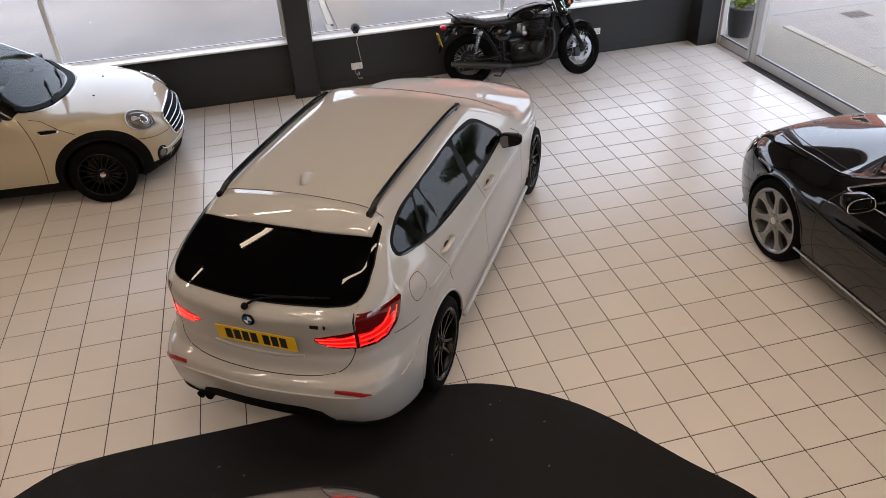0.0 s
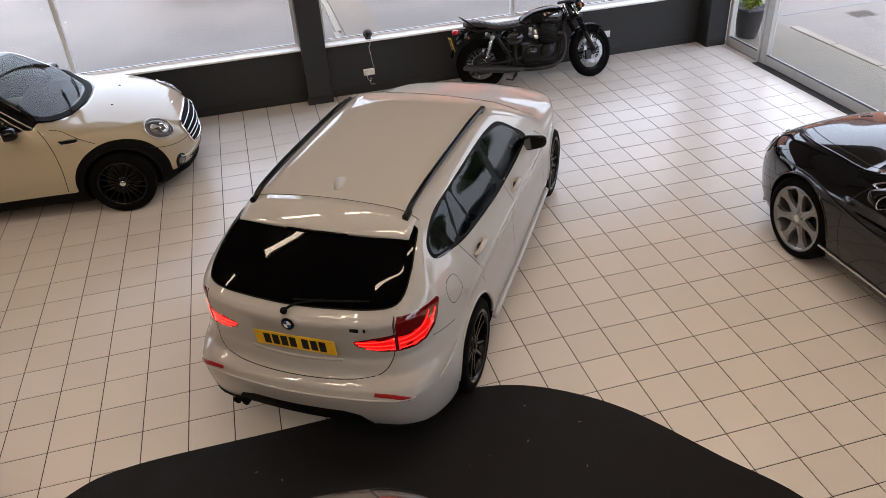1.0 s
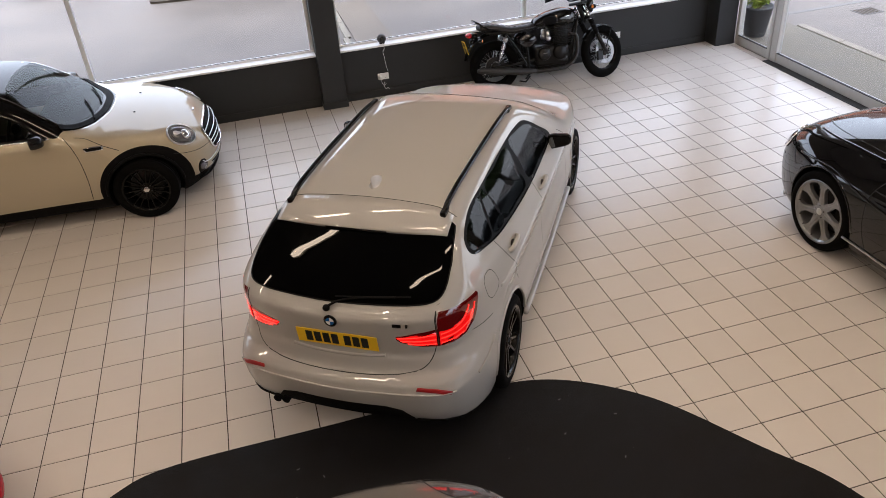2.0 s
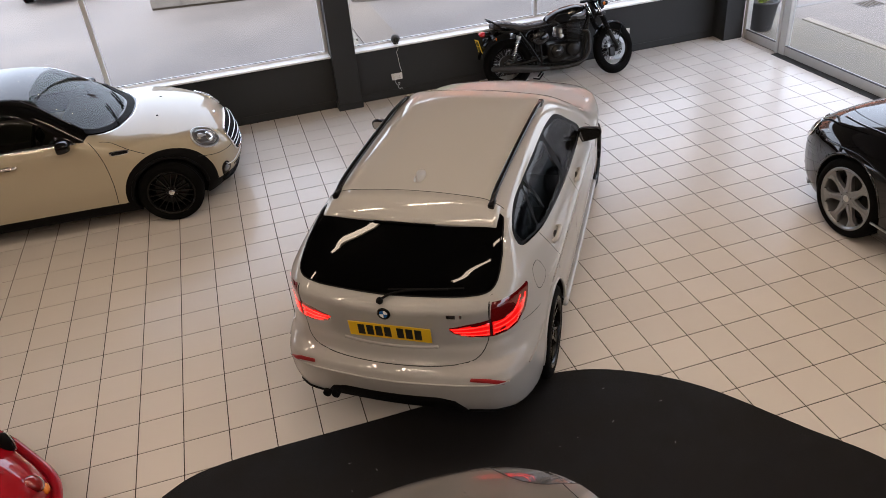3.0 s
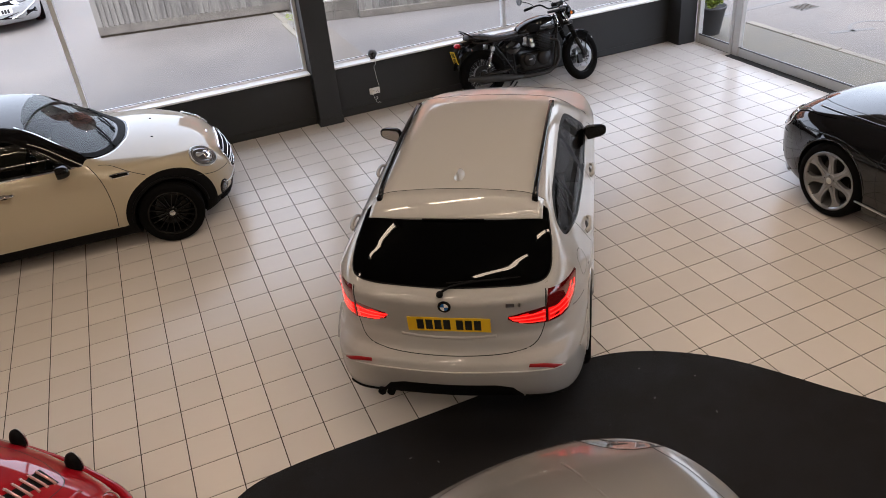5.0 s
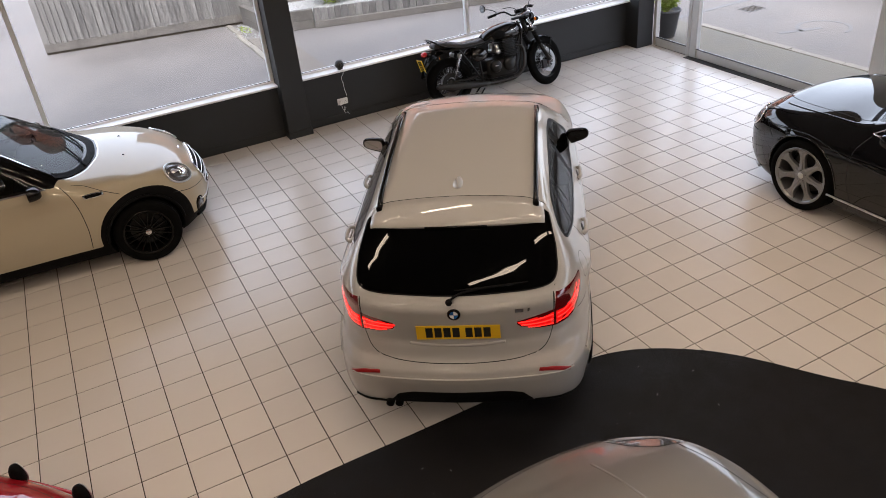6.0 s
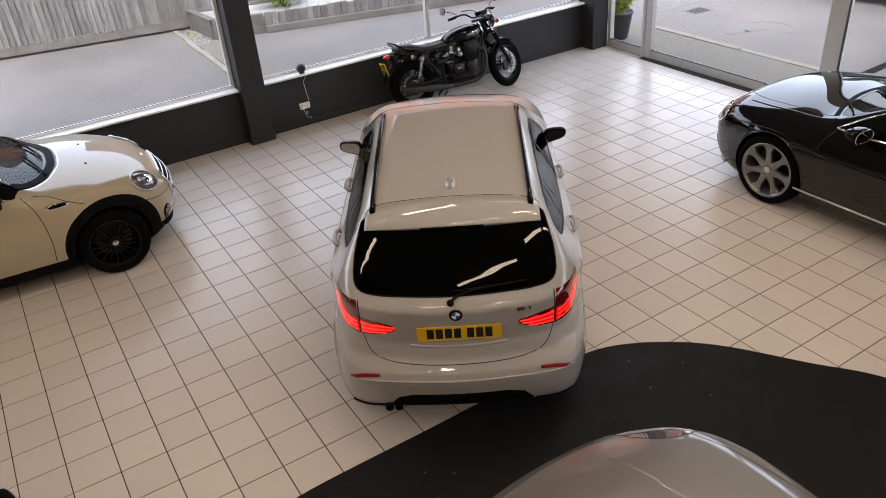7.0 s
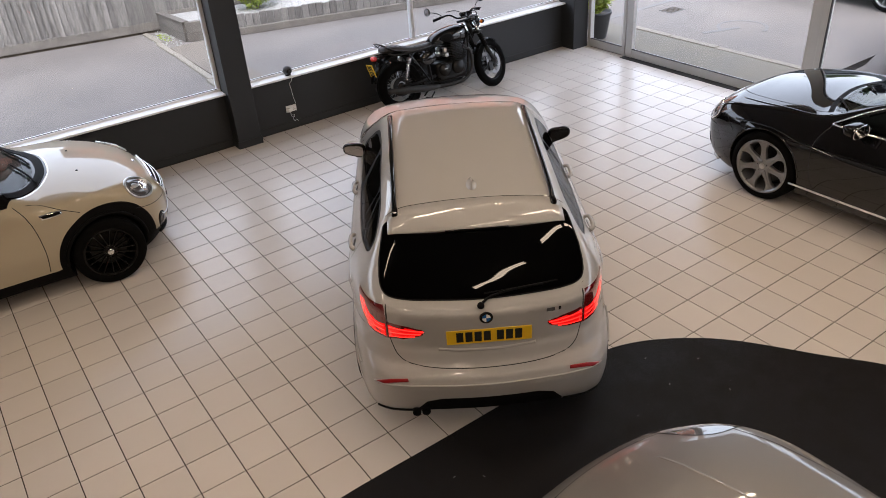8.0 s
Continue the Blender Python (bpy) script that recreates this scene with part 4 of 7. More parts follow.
GT = car_field(
    top=curve((0.0, 0.86), (0.4, 0.95), (0.8, 1.04), (1.4, 1.28), (1.9, 1.385), (2.3, 1.385), (2.68, 1.32), (3.1, 1.15), (3.5, 0.995), (3.6, 0.972), (3.9, 0.955), (4.3, 0.90), (4.65, 0.82), (4.85, 0.66)),
    crown=const(0.12),
    plan=curve((0.1, 0.78), (0.5, 0.89), (1.2, 0.945), (2.0, 0.925), (3.0, 0.935), (3.9, 0.955), (4.3, 0.925), (4.8, 0.78)),
    tuck=curve((0.15, 0.09), (0.3, 0.025), (0.5, 0.0), (0.66, 0.006), (0.78, 0.05), (0.88, 0.10), (0.97, 0.15), (1.2, 0.30), (1.39, 0.46)),
    rear=curve((0.2, 0.10), (0.4, 0.0), (0.7, 0.03), (0.9, 0.12), (1.0, 0.2)),
    front=curve((0.15, 4.73), (0.3, 4.83), (0.5, 4.86), (0.7, 4.79), (0.85, 4.65)),
    rc=curve((-0.5, 0.05), (0.0, 0.0), (0.5, 0.05), (0.75, 0.2), (0.9, 0.5)),
    fc=curve((-0.4, 0.03), (0.0, 0.0), (0.4, 0.03), (0.6, 0.09), (0.75, 0.21), (0.85, 0.38), (0.94, 0.66)),
    bot=curve((0.0, 0.28), (0.6, 0.17), (4.2, 0.15), (4.8, 0.2)), k_top=0.13, k_end=0.12)
COUPE = car_field(
    top=curve((0.0, 0.84), (0.5, 0.95), (1.2, 1.16), (1.8, 1.26), (2.3, 1.24), (2.8, 1.07), (3.1, 1.025), (3.4, 0.995), (3.8, 0.93), (4.1, 0.83), (4.3, 0.735), (4.4, 0.60)),
    crown=const(0.11),
    plan=curve((0.1, 0.80), (0.6, 0.90), (1.2, 0.93), (2.0, 0.90), (3.0, 0.91), (3.6, 0.92), (4.0, 0.86), (4.4, 0.6)),
    tuck=curve((0.12, 0.09), (0.3, 0.02), (0.5, 0.0), (0.65, 0.01), (0.8, 0.06), (0.9, 0.14), (1.2, 0.38), (1.3, 0.5)),
    rear=curve((0.2, 0.10), (0.5, 0.0), (0.8, 0.04), (1.0, 0.2)),
    front=curve((0.12, 4.28), (0.3, 4.40), (0.55, 4.40), (0.75, 4.32)),
    rc=curve((-0.5, 0.06), (0.0, 0.0), (0.5, 0.06), (0.75, 0.2), (0.9, 0.5)),
    fc=curve((-0.4, 0.05), (0.0, 0.0), (0.4, 0.05), (0.6, 0.15), (0.75, 0.32), (0.88, 0.65)),
    bot=curve((0.0, 0.25), (0.6, 0.14), (4.0, 0.12), (4.4, 0.17)), k_top=0.14, k_end=0.14)


SUV_POSE = pose(-0.1755, 3.327, 0, 0, 0, 57.4)
HATCH_POSE = pose(-1.55, 8.03, 0, 0, 0, -3) @ pose(-3.45, 0, 0)
GT_POSE = pose(4.935, 4.33, 0, 0, 0, 90) @ pose(-3.91, 0, 0)
COUPE_POSE = pose(-0.26, 2.555, 0, 0, 0, 90) @ pose(-4.4, 0, 0)


# ---- wheels, plates and shared car parts ----


def ngon_prism(outline, y0, y1, bev=0.0):
    bm = prism(outline, y0, y1, axis="y")
    if bev:
        bmesh.ops.bevel(bm, geom=list(bm.edges), offset=bev, segments=2, profile=0.5, affect="EDGES")
    return bm


def wheel(car, x, y, r, rim, spokes, style, width=0.225, rim_r=None, cap=None, turn=0.0):
    """A tyre on an alloy rim; the outer face looks along y's sign."""
    s = 1 if y > 0 else -1
    rim_r = rim_r or r - 0.095
    w = width / 2
    hub = new("wheel")
    hub.parent = car
    hub.matrix_local = pose(x, y, r, 0, 0, 0 if s > 0 else 180) @ pose(0, 0, 0, 0, turn, 0)
    tyre = lathe([(rim_r, w - 0.012), (rim_r + 0.018, w), (r - 0.045, w + 0.004), (r - 0.014, w - 0.008), (r - 0.002, w - 0.03), (r, w - 0.06), (r - 0.006, w - 0.063), (r - 0.006, w - 0.069), (r, w - 0.072), (r, 0.012), (r - 0.006, 0.009), (r - 0.006, 0.001), (r, -0.002), (r, -w + 0.06), (r - 0.012, -w + 0.012), (r - 0.045, -w), (rim_r, -w + 0.01)], 56)
    part("tyre", tyre, M["tyre"], hub, "black road tyre", True)
    R = rim_r
    part("rim", lathe([(R + 0.012, w - 0.004), (R + 0.004, w + 0.002), (R - 0.008, w - 0.004), (R - 0.014, w - 0.03), (R - 0.03, 0.0), (R - 0.035, -w + 0.02), (R + 0.01, -w + 0.005)], 56), rim, hub, "", True)
    part("brake_disc", lathe([(0.05, -0.01), (R * 0.72, -0.01), (R * 0.72, -0.035), (0.05, -0.035)], 40, closed=True), M["disc"], hub)
    part("brake_caliper", box(-R * 0.78, -R * 0.45, -0.05, 0.012, -0.08, 0.08, 0.015), M["engine"], hub)
    part("hub_backing", lathe([(0.01, -0.03), (R * 0.93, -0.05), (R * 0.93, -0.06), (0.01, -0.06)], 36), M["plastic"], hub)
    face = w - 0.012
    if style == "fat":
        part("rim_face", lathe([(R + 0.003, w - 0.002), (R - 0.012, face + 0.004), (R * 0.925, face - 0.006), (R * 0.915, face - 0.03)], 56), rim, hub, "", True)

    def spoke(pairs, a, depth=0.03, dish=0.022):
        bm = bmesh.new()
        top, bot = [], []
        ca, sa = math.cos(a), math.sin(a)
        for rr, t in pairs:
            lift_y = face - dish * (1 - (rr / R) ** 2)
            px, pz = rr * ca - t * sa, rr * sa + t * ca
            top.append(bm.verts.new((px, lift_y, pz)))
            bot.append(bm.verts.new((px, lift_y - depth, pz)))
        n = len(top)
        bm.faces.new(top)
        bm.faces.new(bot[::-1])
        for i in range(n):
            bm.faces.new((top[i], bot[i], bot[(i + 1) % n], top[(i + 1) % n]))
        bmesh.ops.recalc_face_normals(bm, faces=bm.faces)
        bmesh.ops.bevel(bm, geom=[e for e in bm.edges], offset=0.004, segments=2, profile=0.5, affect="EDGES")
        return bm

    for k in range(spokes):
        a = 2 * math.pi * k / spokes + math.pi / 2
        if style == "double":
            for d in (-1, 1):
                part("spoke", spoke([(0.045, d * 0.006), (R * 0.6, d * 0.022), (R - 0.006, d * 0.045), (R - 0.006, d * 0.066), (R * 0.55, d * 0.042), (0.045, d * 0.03)], a), rim, hub)
        elif style == "multi":
            for d in (-1, 1):
                part("spoke", spoke([(0.04, d * 0.004), (R - 0.006, d * 0.026), (R - 0.006, d * 0.038), (0.04, d * 0.018)], a, 0.024), rim, hub)
        else:
            half = [(0.05, 0.034), (R * 0.30, 0.036), (R * 0.42, 0.030), (R * 0.58, 0.024), (R * 0.72, 0.027), (R * 0.83, 0.040), (R * 0.90, 0.064), (R * 0.935, 0.082)]
            part("spoke", spoke([(q, -w2) for q, w2 in half] + [(q, w2) for q, w2 in half[::-1]], a, 0.036, 0.016), rim, hub)
            part("spoke_ridge", spoke([(R * 0.22, -0.012), (R * 0.60, -0.007), (R * 0.86, -0.012), (R * 0.86, 0.012), (R * 0.60, 0.007), (R * 0.22, 0.012)], a, 0.012, 0.010), rim, hub)
            for d in (-1, 1):
                b = a + d * 0.26
                part("rim_bolt", rod((math.cos(b) * (R - 0.022), face - 0.012, math.sin(b) * (R - 0.022)), (math.cos(b) * (R - 0.022), face + 0.002, math.sin(b) * (R - 0.022)), 0.005, 6), M["engine"], hub)
    part("hub_plate", lathe([(0.001, face - 0.012), (0.045, face - 0.014), (0.066, face - 0.024), (0.066, face - 0.06)] if style != "fat" else [(0.001, face - 0.006), (0.05, face - 0.008), (R * 0.27, face - 0.016), (R * 0.29, face - 0.05)], 24), rim, hub, "", True)
    part("centre_cap", lathe([(0.001, face - 0.002), (0.026, face - 0.003), (0.031, face - 0.008), (0.031, face - 0.02)], 24), cap or M["gloss_black"], hub, "round centre cap", True)
    for k in range(5):
        b = 2 * math.pi * k / 5 + 0.3
        part("wheel_nut", rod((0.05 * math.cos(b), face - 0.02, 0.05 * math.sin(b)), (0.05 * math.cos(b), face - 0.008, 0.05 * math.sin(b)), 0.008, 6), M["disc"], hub)
    return hub


def plate(parent, m, w, h, base, groups, label, rows=1):
    """A number plate whose characters are plain bars."""
    p = new("number_plate")
    p.parent = parent
    p.matrix_local = m
    tagged(p, label)
    part("plate_board", box(-0.002, 0.003, -w / 2, w / 2, -h / 2, h / 2, 0.002), base, p)
    ch, cw, gap = h * (0.70 if rows == 1 else 0.36), w * (0.083 if rows == 1 else 0.16), w * (0.024 if rows == 1 else 0.07)
    for row in range(rows):
        z = h * 0.44 * ((rows - 1) / 2 - row)
        total = sum(groups) * cw + (sum(groups) - len(groups)) * gap + (len(groups) - 1) * cw * 0.85
        y = total / 2
        for g in groups:
            for _ in range(g):
                part("bar", box(-0.0032, -0.002, y - cw, y, z - ch / 2, z + ch / 2), M["ink"], p)
                y -= cw + gap
            y += gap
            y -= cw * 0.85
    return p


def front_seat(car, x, y, z, back=0.62):
    s = new("seat")
    s.parent = car
    s.matrix_local = pose(x, y, z)
    tagged(s, "dark trimmed car seat")
    part("cushion", box(-0.24, 0.26, -0.25, 0.25, 0.0, 0.16, 0.05, 3), M["interior"], s, "", True)
    b = box(-0.07, 0.07, -0.24, 0.24, 0.0, back, 0.05, 3)
    bmesh.ops.rotate(b, verts=b.verts, cent=(0, 0, 0), matrix=Matrix.Rotation(radians(-18), 3, "Y"))
    bmesh.ops.translate(b, verts=b.verts, vec=(-0.24, 0, 0.1))
    part("backrest", b, M["interior"], s, "", True)
    part("headrest", box(-0.50, -0.40, -0.13, 0.13, 0.1 + back * 0.95, 0.28 + back * 0.95, 0.04, 3), M["interior"], s, "", True)


def cabin(car, x_dash, z_dash, half, right_hand=True):
    """Dashboard, steering wheel and front seats."""
    part("dashboard", box(x_dash - 0.35, x_dash + 0.25, -half, half, z_dash - 0.35, z_dash, 0.08, 3), M["interior"], car, "dark moulded dashboard", True)
    sy = -0.36 if right_hand else 0.36
    ring = [(x_dash - 0.48 + 0.06 * math.sin(a), sy + 0.18 * math.cos(a), z_dash + 0.0 + 0.17 * math.sin(a)) for a in [2 * math.pi * k / 28 for k in range(28)]]
    part("steering_wheel", tube(ring, 0.015, 8, loop=True), M["interior"], car, "black leather steering wheel", True)
    part("steering_boss", ball((x_dash - 0.45, sy, z_dash - 0.01), 0.07, 12, 8, (0.6, 1, 0.9)), M["interior"], car, "", True)
    for y in (-0.37, 0.37):
        front_seat(car, x_dash - 1.0, y, z_dash - 0.55)


def mirror(car, x, y, z, s, cap, sx=0.055, sy=0.115, sz=0.075):
    """A door mirror on a short arm; s is the side."""
    o = new("door_mirror")
    o.parent = car
    o.matrix_local = pose(x, s * y, z, 0, 0, s * -8)
    bm = ball((0, 0, 0), 1, 22, 14, (sx * 1.25, sy, sz))
    for v in bm.verts:
        for ax, r in ((1, sy), (2, sz)):
            v.co[ax] = math.copysign(r * abs(v.co[ax] / r) ** 0.55, v.co[ax])
        if v.co.x < -sx * 0.45:
            v.co.x = -sx * 0.45
        v.co.z = v.co.z * (0.86 - 0.2 * v.co.y * s / sy) + 0.12 * v.co.y * s
    part("mirror_cap", bm, cap, o, "", True)
    g = bmesh.new()
    bmesh.ops.create_circle(g, cap_ends=True, segments=22, radius=1, matrix=Matrix.LocRotScale((-sx * 0.48, 0, 0), Euler((0, radians(-90), 0)), (sz * 0.80, sy * 0.84, 1)))
    for v in g.verts:
        for ax, r in ((1, sy * 0.84), (2, sz * 0.80)):
            v.co[ax] = math.copysign(r * abs(v.co[ax] / r) ** 0.55, v.co[ax])
        v.co.z = v.co.z * (0.86 - 0.2 * v.co.y * s / sy) + 0.12 * v.co.y * s
    part("mirror_glass", g, M["mirror"], o, "mirror glass")
    part("mirror_arm", tube([(0.01, -s * sy * 0.7, -sz * 0.35), (0.015, -s * (sy + 0.05), -sz * 0.75), (0.02, -s * (sy + 0.11), -sz * 0.8)], [0.026, 0.02, 0.03], 8), M["gloss_black"], o, "", True)


def handle(F, car, x, z, s, material, length=0.2):
    """A pull handle standing off a door, over a flat dark patch for the shade in its cup."""
    s0, d = lift("side", [(x - length / 2, z), (x, z + 0.004), (x + length / 2, z)], s)
    R, N = onto(F, s0, d, 1.4)
    a, b, c = (Vector(R[i] + N[i] * k) for i, k in ((0, 0.008), (1, 0.034), (2, 0.008)))
    pts = spline([Vector(R[0]) , a.lerp(b, 0.25) + Vector(N[0]) * 0.012, b, c.lerp(b, 0.25) + Vector(N[2]) * 0.012, Vector(R[2])], 5)
    part("door_handle", tube(pts, 0.017, 8, flat=0.8), material, car, "", True)
    e = [(x + 0.045 * math.cos(t), z - 0.004 + 0.022 * math.sin(t)) for t in [2 * math.pi * k / 16 for k in range(16)]]
    patch(F, "side", e, car, M["seam"], "handle_cup", s, 0.0012, 3, smooth=False)


# ---- the white estate-backed crossover ----


def crossover():
    c = thing("white_suv", "white compact SUV with black roof rails and lit tail lamps", "car", SUV_POSE)
    F = SUV
    low = lambda P: 1.0 - P[:, 0]

    def side_zone(poly, s):
        return zone("left" if s > 0 else "right", poly, lambda P: np.abs(P[:, 1]) - 0.45)

    zones = [
        ("windscreen", zone("top", [(3.25, -0.5), (3.25, 0.0), (3.21, 0.35), (3.06, 0.66), (2.98, 0.68), (2.72, 0.575), (2.68, 0.3), (2.67, 0.0), (2.67, -0.5)], lambda P: np.minimum(P[:, 2] - 1.0, P[:, 0] - 2.3), False), M["screen"], "clear laminated windscreen", 0.0),
        ("rear_window", zone("end", [(-0.5, 1.112), (0.2, 1.112), (0.45, 1.110), (0.54, 1.112), (0.575, 1.116), (0.600, 1.124), (0.616, 1.137), (0.626, 1.155), (0.630, 1.18), (0.626, 1.24), (0.600, 1.325), (0.585, 1.372), (0.3, 1.378), (-0.5, 1.378)], low, False), M["privacy"], "black privacy rear window", 0.0),
    ]
    lamp = [(0.355, 0.925), (0.40, 0.885), (0.50, 0.852), (0.612, 0.838), (0.69, 0.832), (0.735, 0.846), (0.768, 0.90), (0.778, 0.96), (0.778, 1.035), (0.765, 1.058), (0.70, 1.066), (0.614, 1.076), (0.608, 0.968), (0.48, 0.952)]
    for s in (1, -1):
        zones.append(("tail_lamp", zone("end", lamp, lambda P, s=s: np.minimum(0.62 - P[:, 0], s * P[:, 1] - 0.1), False), M["lamp_red"], "red wraparound tail lamp, lit", 0.0))
    zones.append(("rear_diffuser", zone("end", [(-0.5, 0.475), (0.30, 0.472), (0.40, 0.445), (0.46, 0.36), (0.46, 0.1), (-0.5, 0.1)], low, False), M["plastic"], "black plastic bumper insert", 0.0))
    panes = [
        ("quarter_window", [(0.735, 1.222), (0.765, 1.268), (0.88, 1.306), (1.03, 1.328), (1.165, 1.330), (1.09, 1.24), (1.02, 1.142), (0.86, 1.168), (0.76, 1.192)]),
        ("door_light", [(1.205, 1.330), (1.275, 1.330), (1.265, 1.2), (1.265, 1.112), (1.07, 1.135), (1.13, 1.23)]),
        ("side_window", [(1.315, 1.330), (1.6, 1.335), (1.91, 1.332), (1.87, 1.2), (1.845, 1.078), (1.6, 1.085), (1.305, 1.108), (1.305, 1.2)]),
        ("side_window", [(2.0, 1.332), (2.2, 1.322), (2.42, 1.288), (2.55, 1.22), (2.68, 1.075), (2.3, 1.066), (1.965, 1.074), (1.975, 1.2)]),
    ]
    dlo = [(0.70, 1.212), (0.735, 1.275), (0.87, 1.325), (1.03, 1.350), (1.3, 1.353), (1.95, 1.355), (2.25, 1.343), (2.45, 1.310), (2.62, 1.20), (2.75, 1.056), (2.3, 1.046), (1.8, 1.055), (1.3, 1.088), (1.03, 1.118), (0.86, 1.145), (0.75, 1.172)]
    for s in (-1, 1):
        for n, poly in panes:
            zones.append((n, side_zone(poly, s), M["tint"], "dark tinted side glass", 0.0))
        zones.append(("window_surround", side_zone(dlo, s), M["satin_black"], "black window surround", 0.0))
    top_low = lambda P: np.minimum(P[:, 2] - 0.72, P[:, 0] - 3.0)
    zones.append(("bonnet", zone("top", [(3.36, -0.5), (3.36, 0.2), (3.24, 0.66), (3.5, 0.745), (3.9, 0.70), (4.2, 0.56), (4.34, 0.3), (4.37, -0.5)], top_low, False), M["white_car"], "", 0.0))
    for s in (-1, 1):
        zones.append(("rear_door", side_zone([(1.0, 1.125), (1.06, 0.98), (1.13, 0.83), (1.25, 0.68), (1.36, 0.5), (1.42, 0.36), (1.7, 0.35), (2.0, 0.35), (2.0, 0.7), (1.965, 0.95), (1.955, 1.06), (1.5, 1.08)], s), M["white_car"], "", 0.0))
        zones.append(("front_door", side_zone([(1.956, 1.06), (1.966, 0.95), (2.001, 0.7), (2.001, 0.35), (2.6, 0.345), (3.08, 0.345), (3.13, 0.6), (3.08, 0.9), (2.95, 1.02), (2.72, 1.055), (2.3, 1.05)], s), M["white_car"], "", 0.0))
    tail_gate = [(-0.5, 0.672), (0.3, 0.675), (0.46, 0.69), (0.54, 0.725), (0.585, 0.80), (0.60, 0.9), (0.605, 1.09), (0.64, 1.16), (0.636, 1.3), (0.595, 1.40), (-0.5, 1.40)]
    zones.append(("tailgate", zone("end", tail_gate, lambda P: 0.75 - P[:, 0], False), M["white_car"], "", 0.0))
    shell(F, (-0.05, -0.98, 0.1), (4.6, 0.98, 1.6), 0.022, [(0.97, 0.33, 0.372, 0.62), (3.73, 0.33, 0.372, 0.62)], zones, c, "body", M["white_car"], lining=(0.75, 0.8, 3.6))

    # thin rubber seal down the sides and foot of the rear window
    seal = [(0.592, 1.345), (0.600, 1.325), (0.626, 1.24), (0.630, 1.18), (0.626, 1.155), (0.616, 1.137), (0.600, 1.124), (0.575, 1.116), (0.54, 1.112), (0.45, 1.110), (0.2, 1.110)]
    seam(F, "rear", seal + [(-a, b) for a, b in seal[::-1]], c, 1, 0.010, 0.002, M["satin_black"], "window_seal", smooth=False)
    # roof spoiler: a thin wing running over the top of the rear window
    top_of = lambda x, y: onto(F, [(x, y, 2.2)], (0, 0, -1), 2.2)[0][0][2]
    bm = bmesh.new()
    rows = []
    for k in range(33):
        y = -0.565 + 1.13 * k / 32
        lip = 0.607 + 0.20 * y * y
        z0 = top_of(0.83, y)
        zl = 1.368 - 0.10 * y * y
        over = [(0.825, z0 + 0.0015), (0.76, 0.0), (0.70, 0.0), (lip + 0.025, zl + 0.006)]
        over = [(x, max(z0 + (zl - z0) * ((0.83 - x) / (0.83 - lip)) ** 1.5 + 0.001, top_of(x, y) + 0.0015) if x < 0.8 else z) for x, z in over]
        sec = [(0.83, z0 - 0.012)] + over + [(lip + 0.006, zl + 0.001), (lip, zl - 0.005), (lip + 0.006, zl - 0.020), (lip + 0.04, zl - 0.026), (0.80, zl - 0.050)]
        rows.append([bm.verts.new((x, y, z)) for x, z in sec])
    m = len(rows[0])
    for a, b in zip(rows, rows[1:]):
        for q in range(m):
            bm.faces.new((a[q], a[(q + 1) % m], b[(q + 1) % m], b[q]))
    bm.faces.new(rows[0][::-1])
    bm.faces.new(rows[-1])
    bmesh.ops.recalc_face_normals(bm, faces=bm.faces)
    wing = part("roof_spoiler", bm, M["white_car"], c, "white roof spoiler over the rear window", True)
    slot = [(0.610 + 0.20 * y * y, y, 1.356 - 0.10 * y * y) for y in [-0.2 + 0.4 * k / 10 for k in range(11)]]
    part("high_brake_light", tube(slot, 0.0085, 8, flat=0.7), M["gloss_black"], wing, "slim dark brake light slot", True)
    # shut lines
    seam(F, "rear", [(-0.60, 1.08), (-0.598, 0.9), (-0.58, 0.79), (-0.535, 0.72), (-0.46, 0.69), (-0.3, 0.675), (0, 0.672), (0.3, 0.675), (0.46, 0.69), (0.535, 0.72), (0.58, 0.79), (0.598, 0.9), (0.60, 1.08)], c)
    seam(F, "top", [(0.832, -0.58), (0.834, -0.25), (0.835, 0), (0.834, 0.25), (0.832, 0.58)], c, width=0.006)
    seam(F, "top", [(2.60, -0.52), (2.645, -0.25), (2.655, 0), (2.645, 0.25), (2.60, 0.52)], c, width=0.012, material=M["gloss_black"])
    seam(F, "top", [(3.24, -0.68), (3.36, -0.25), (3.37, 0), (3.36, 0.25), (3.24, 0.68)], c, width=0.05, material=M["plastic"], name="scuttle")
    for s in (-1, 1):
        seam(F, "side", [(1.0, 1.115), (1.06, 0.98), (1.13, 0.83), (1.21, 0.70)], c, s, 0.006)
        seam(F, "side", [(1.955, 1.05), (1.966, 0.95), (1.995, 0.75), (2.0, 0.5), (1.99, 0.355)], c, s, 0.006)
        seam(F, "side", [(2.95, 1.02), (3.08, 0.9), (3.13, 0.6), (3.08, 0.35)], c, s, 0.006)
        seam(F, "side", [(1.42, 0.352), (2.2, 0.345), (3.06, 0.345)], c, s, 0.006)
        seam(F, "side", [(0.44, 0.835), (0.55, 0.815), (0.66, 0.80)], c, s, 0.005)
        bead(F, "side", [(0.97 + 0.376 * math.cos(a), 0.33 + 0.376 * math.sin(a)) for a in [math.pi * (0.02 + 0.96 * k / 26) for k in range(27)]], c, 0.012, M["white_car"], "arch_lip", s, 1.15, smooth=False)
        bead(F, "side", [(3.73 + 0.376 * math.cos(a), 0.33 + 0.376 * math.sin(a)) for a in [math.pi * (0.02 + 0.96 * k / 26) for k in range(27)]], c, 0.012, M["white_car"], "arch_lip", s, 1.15, smooth=False)
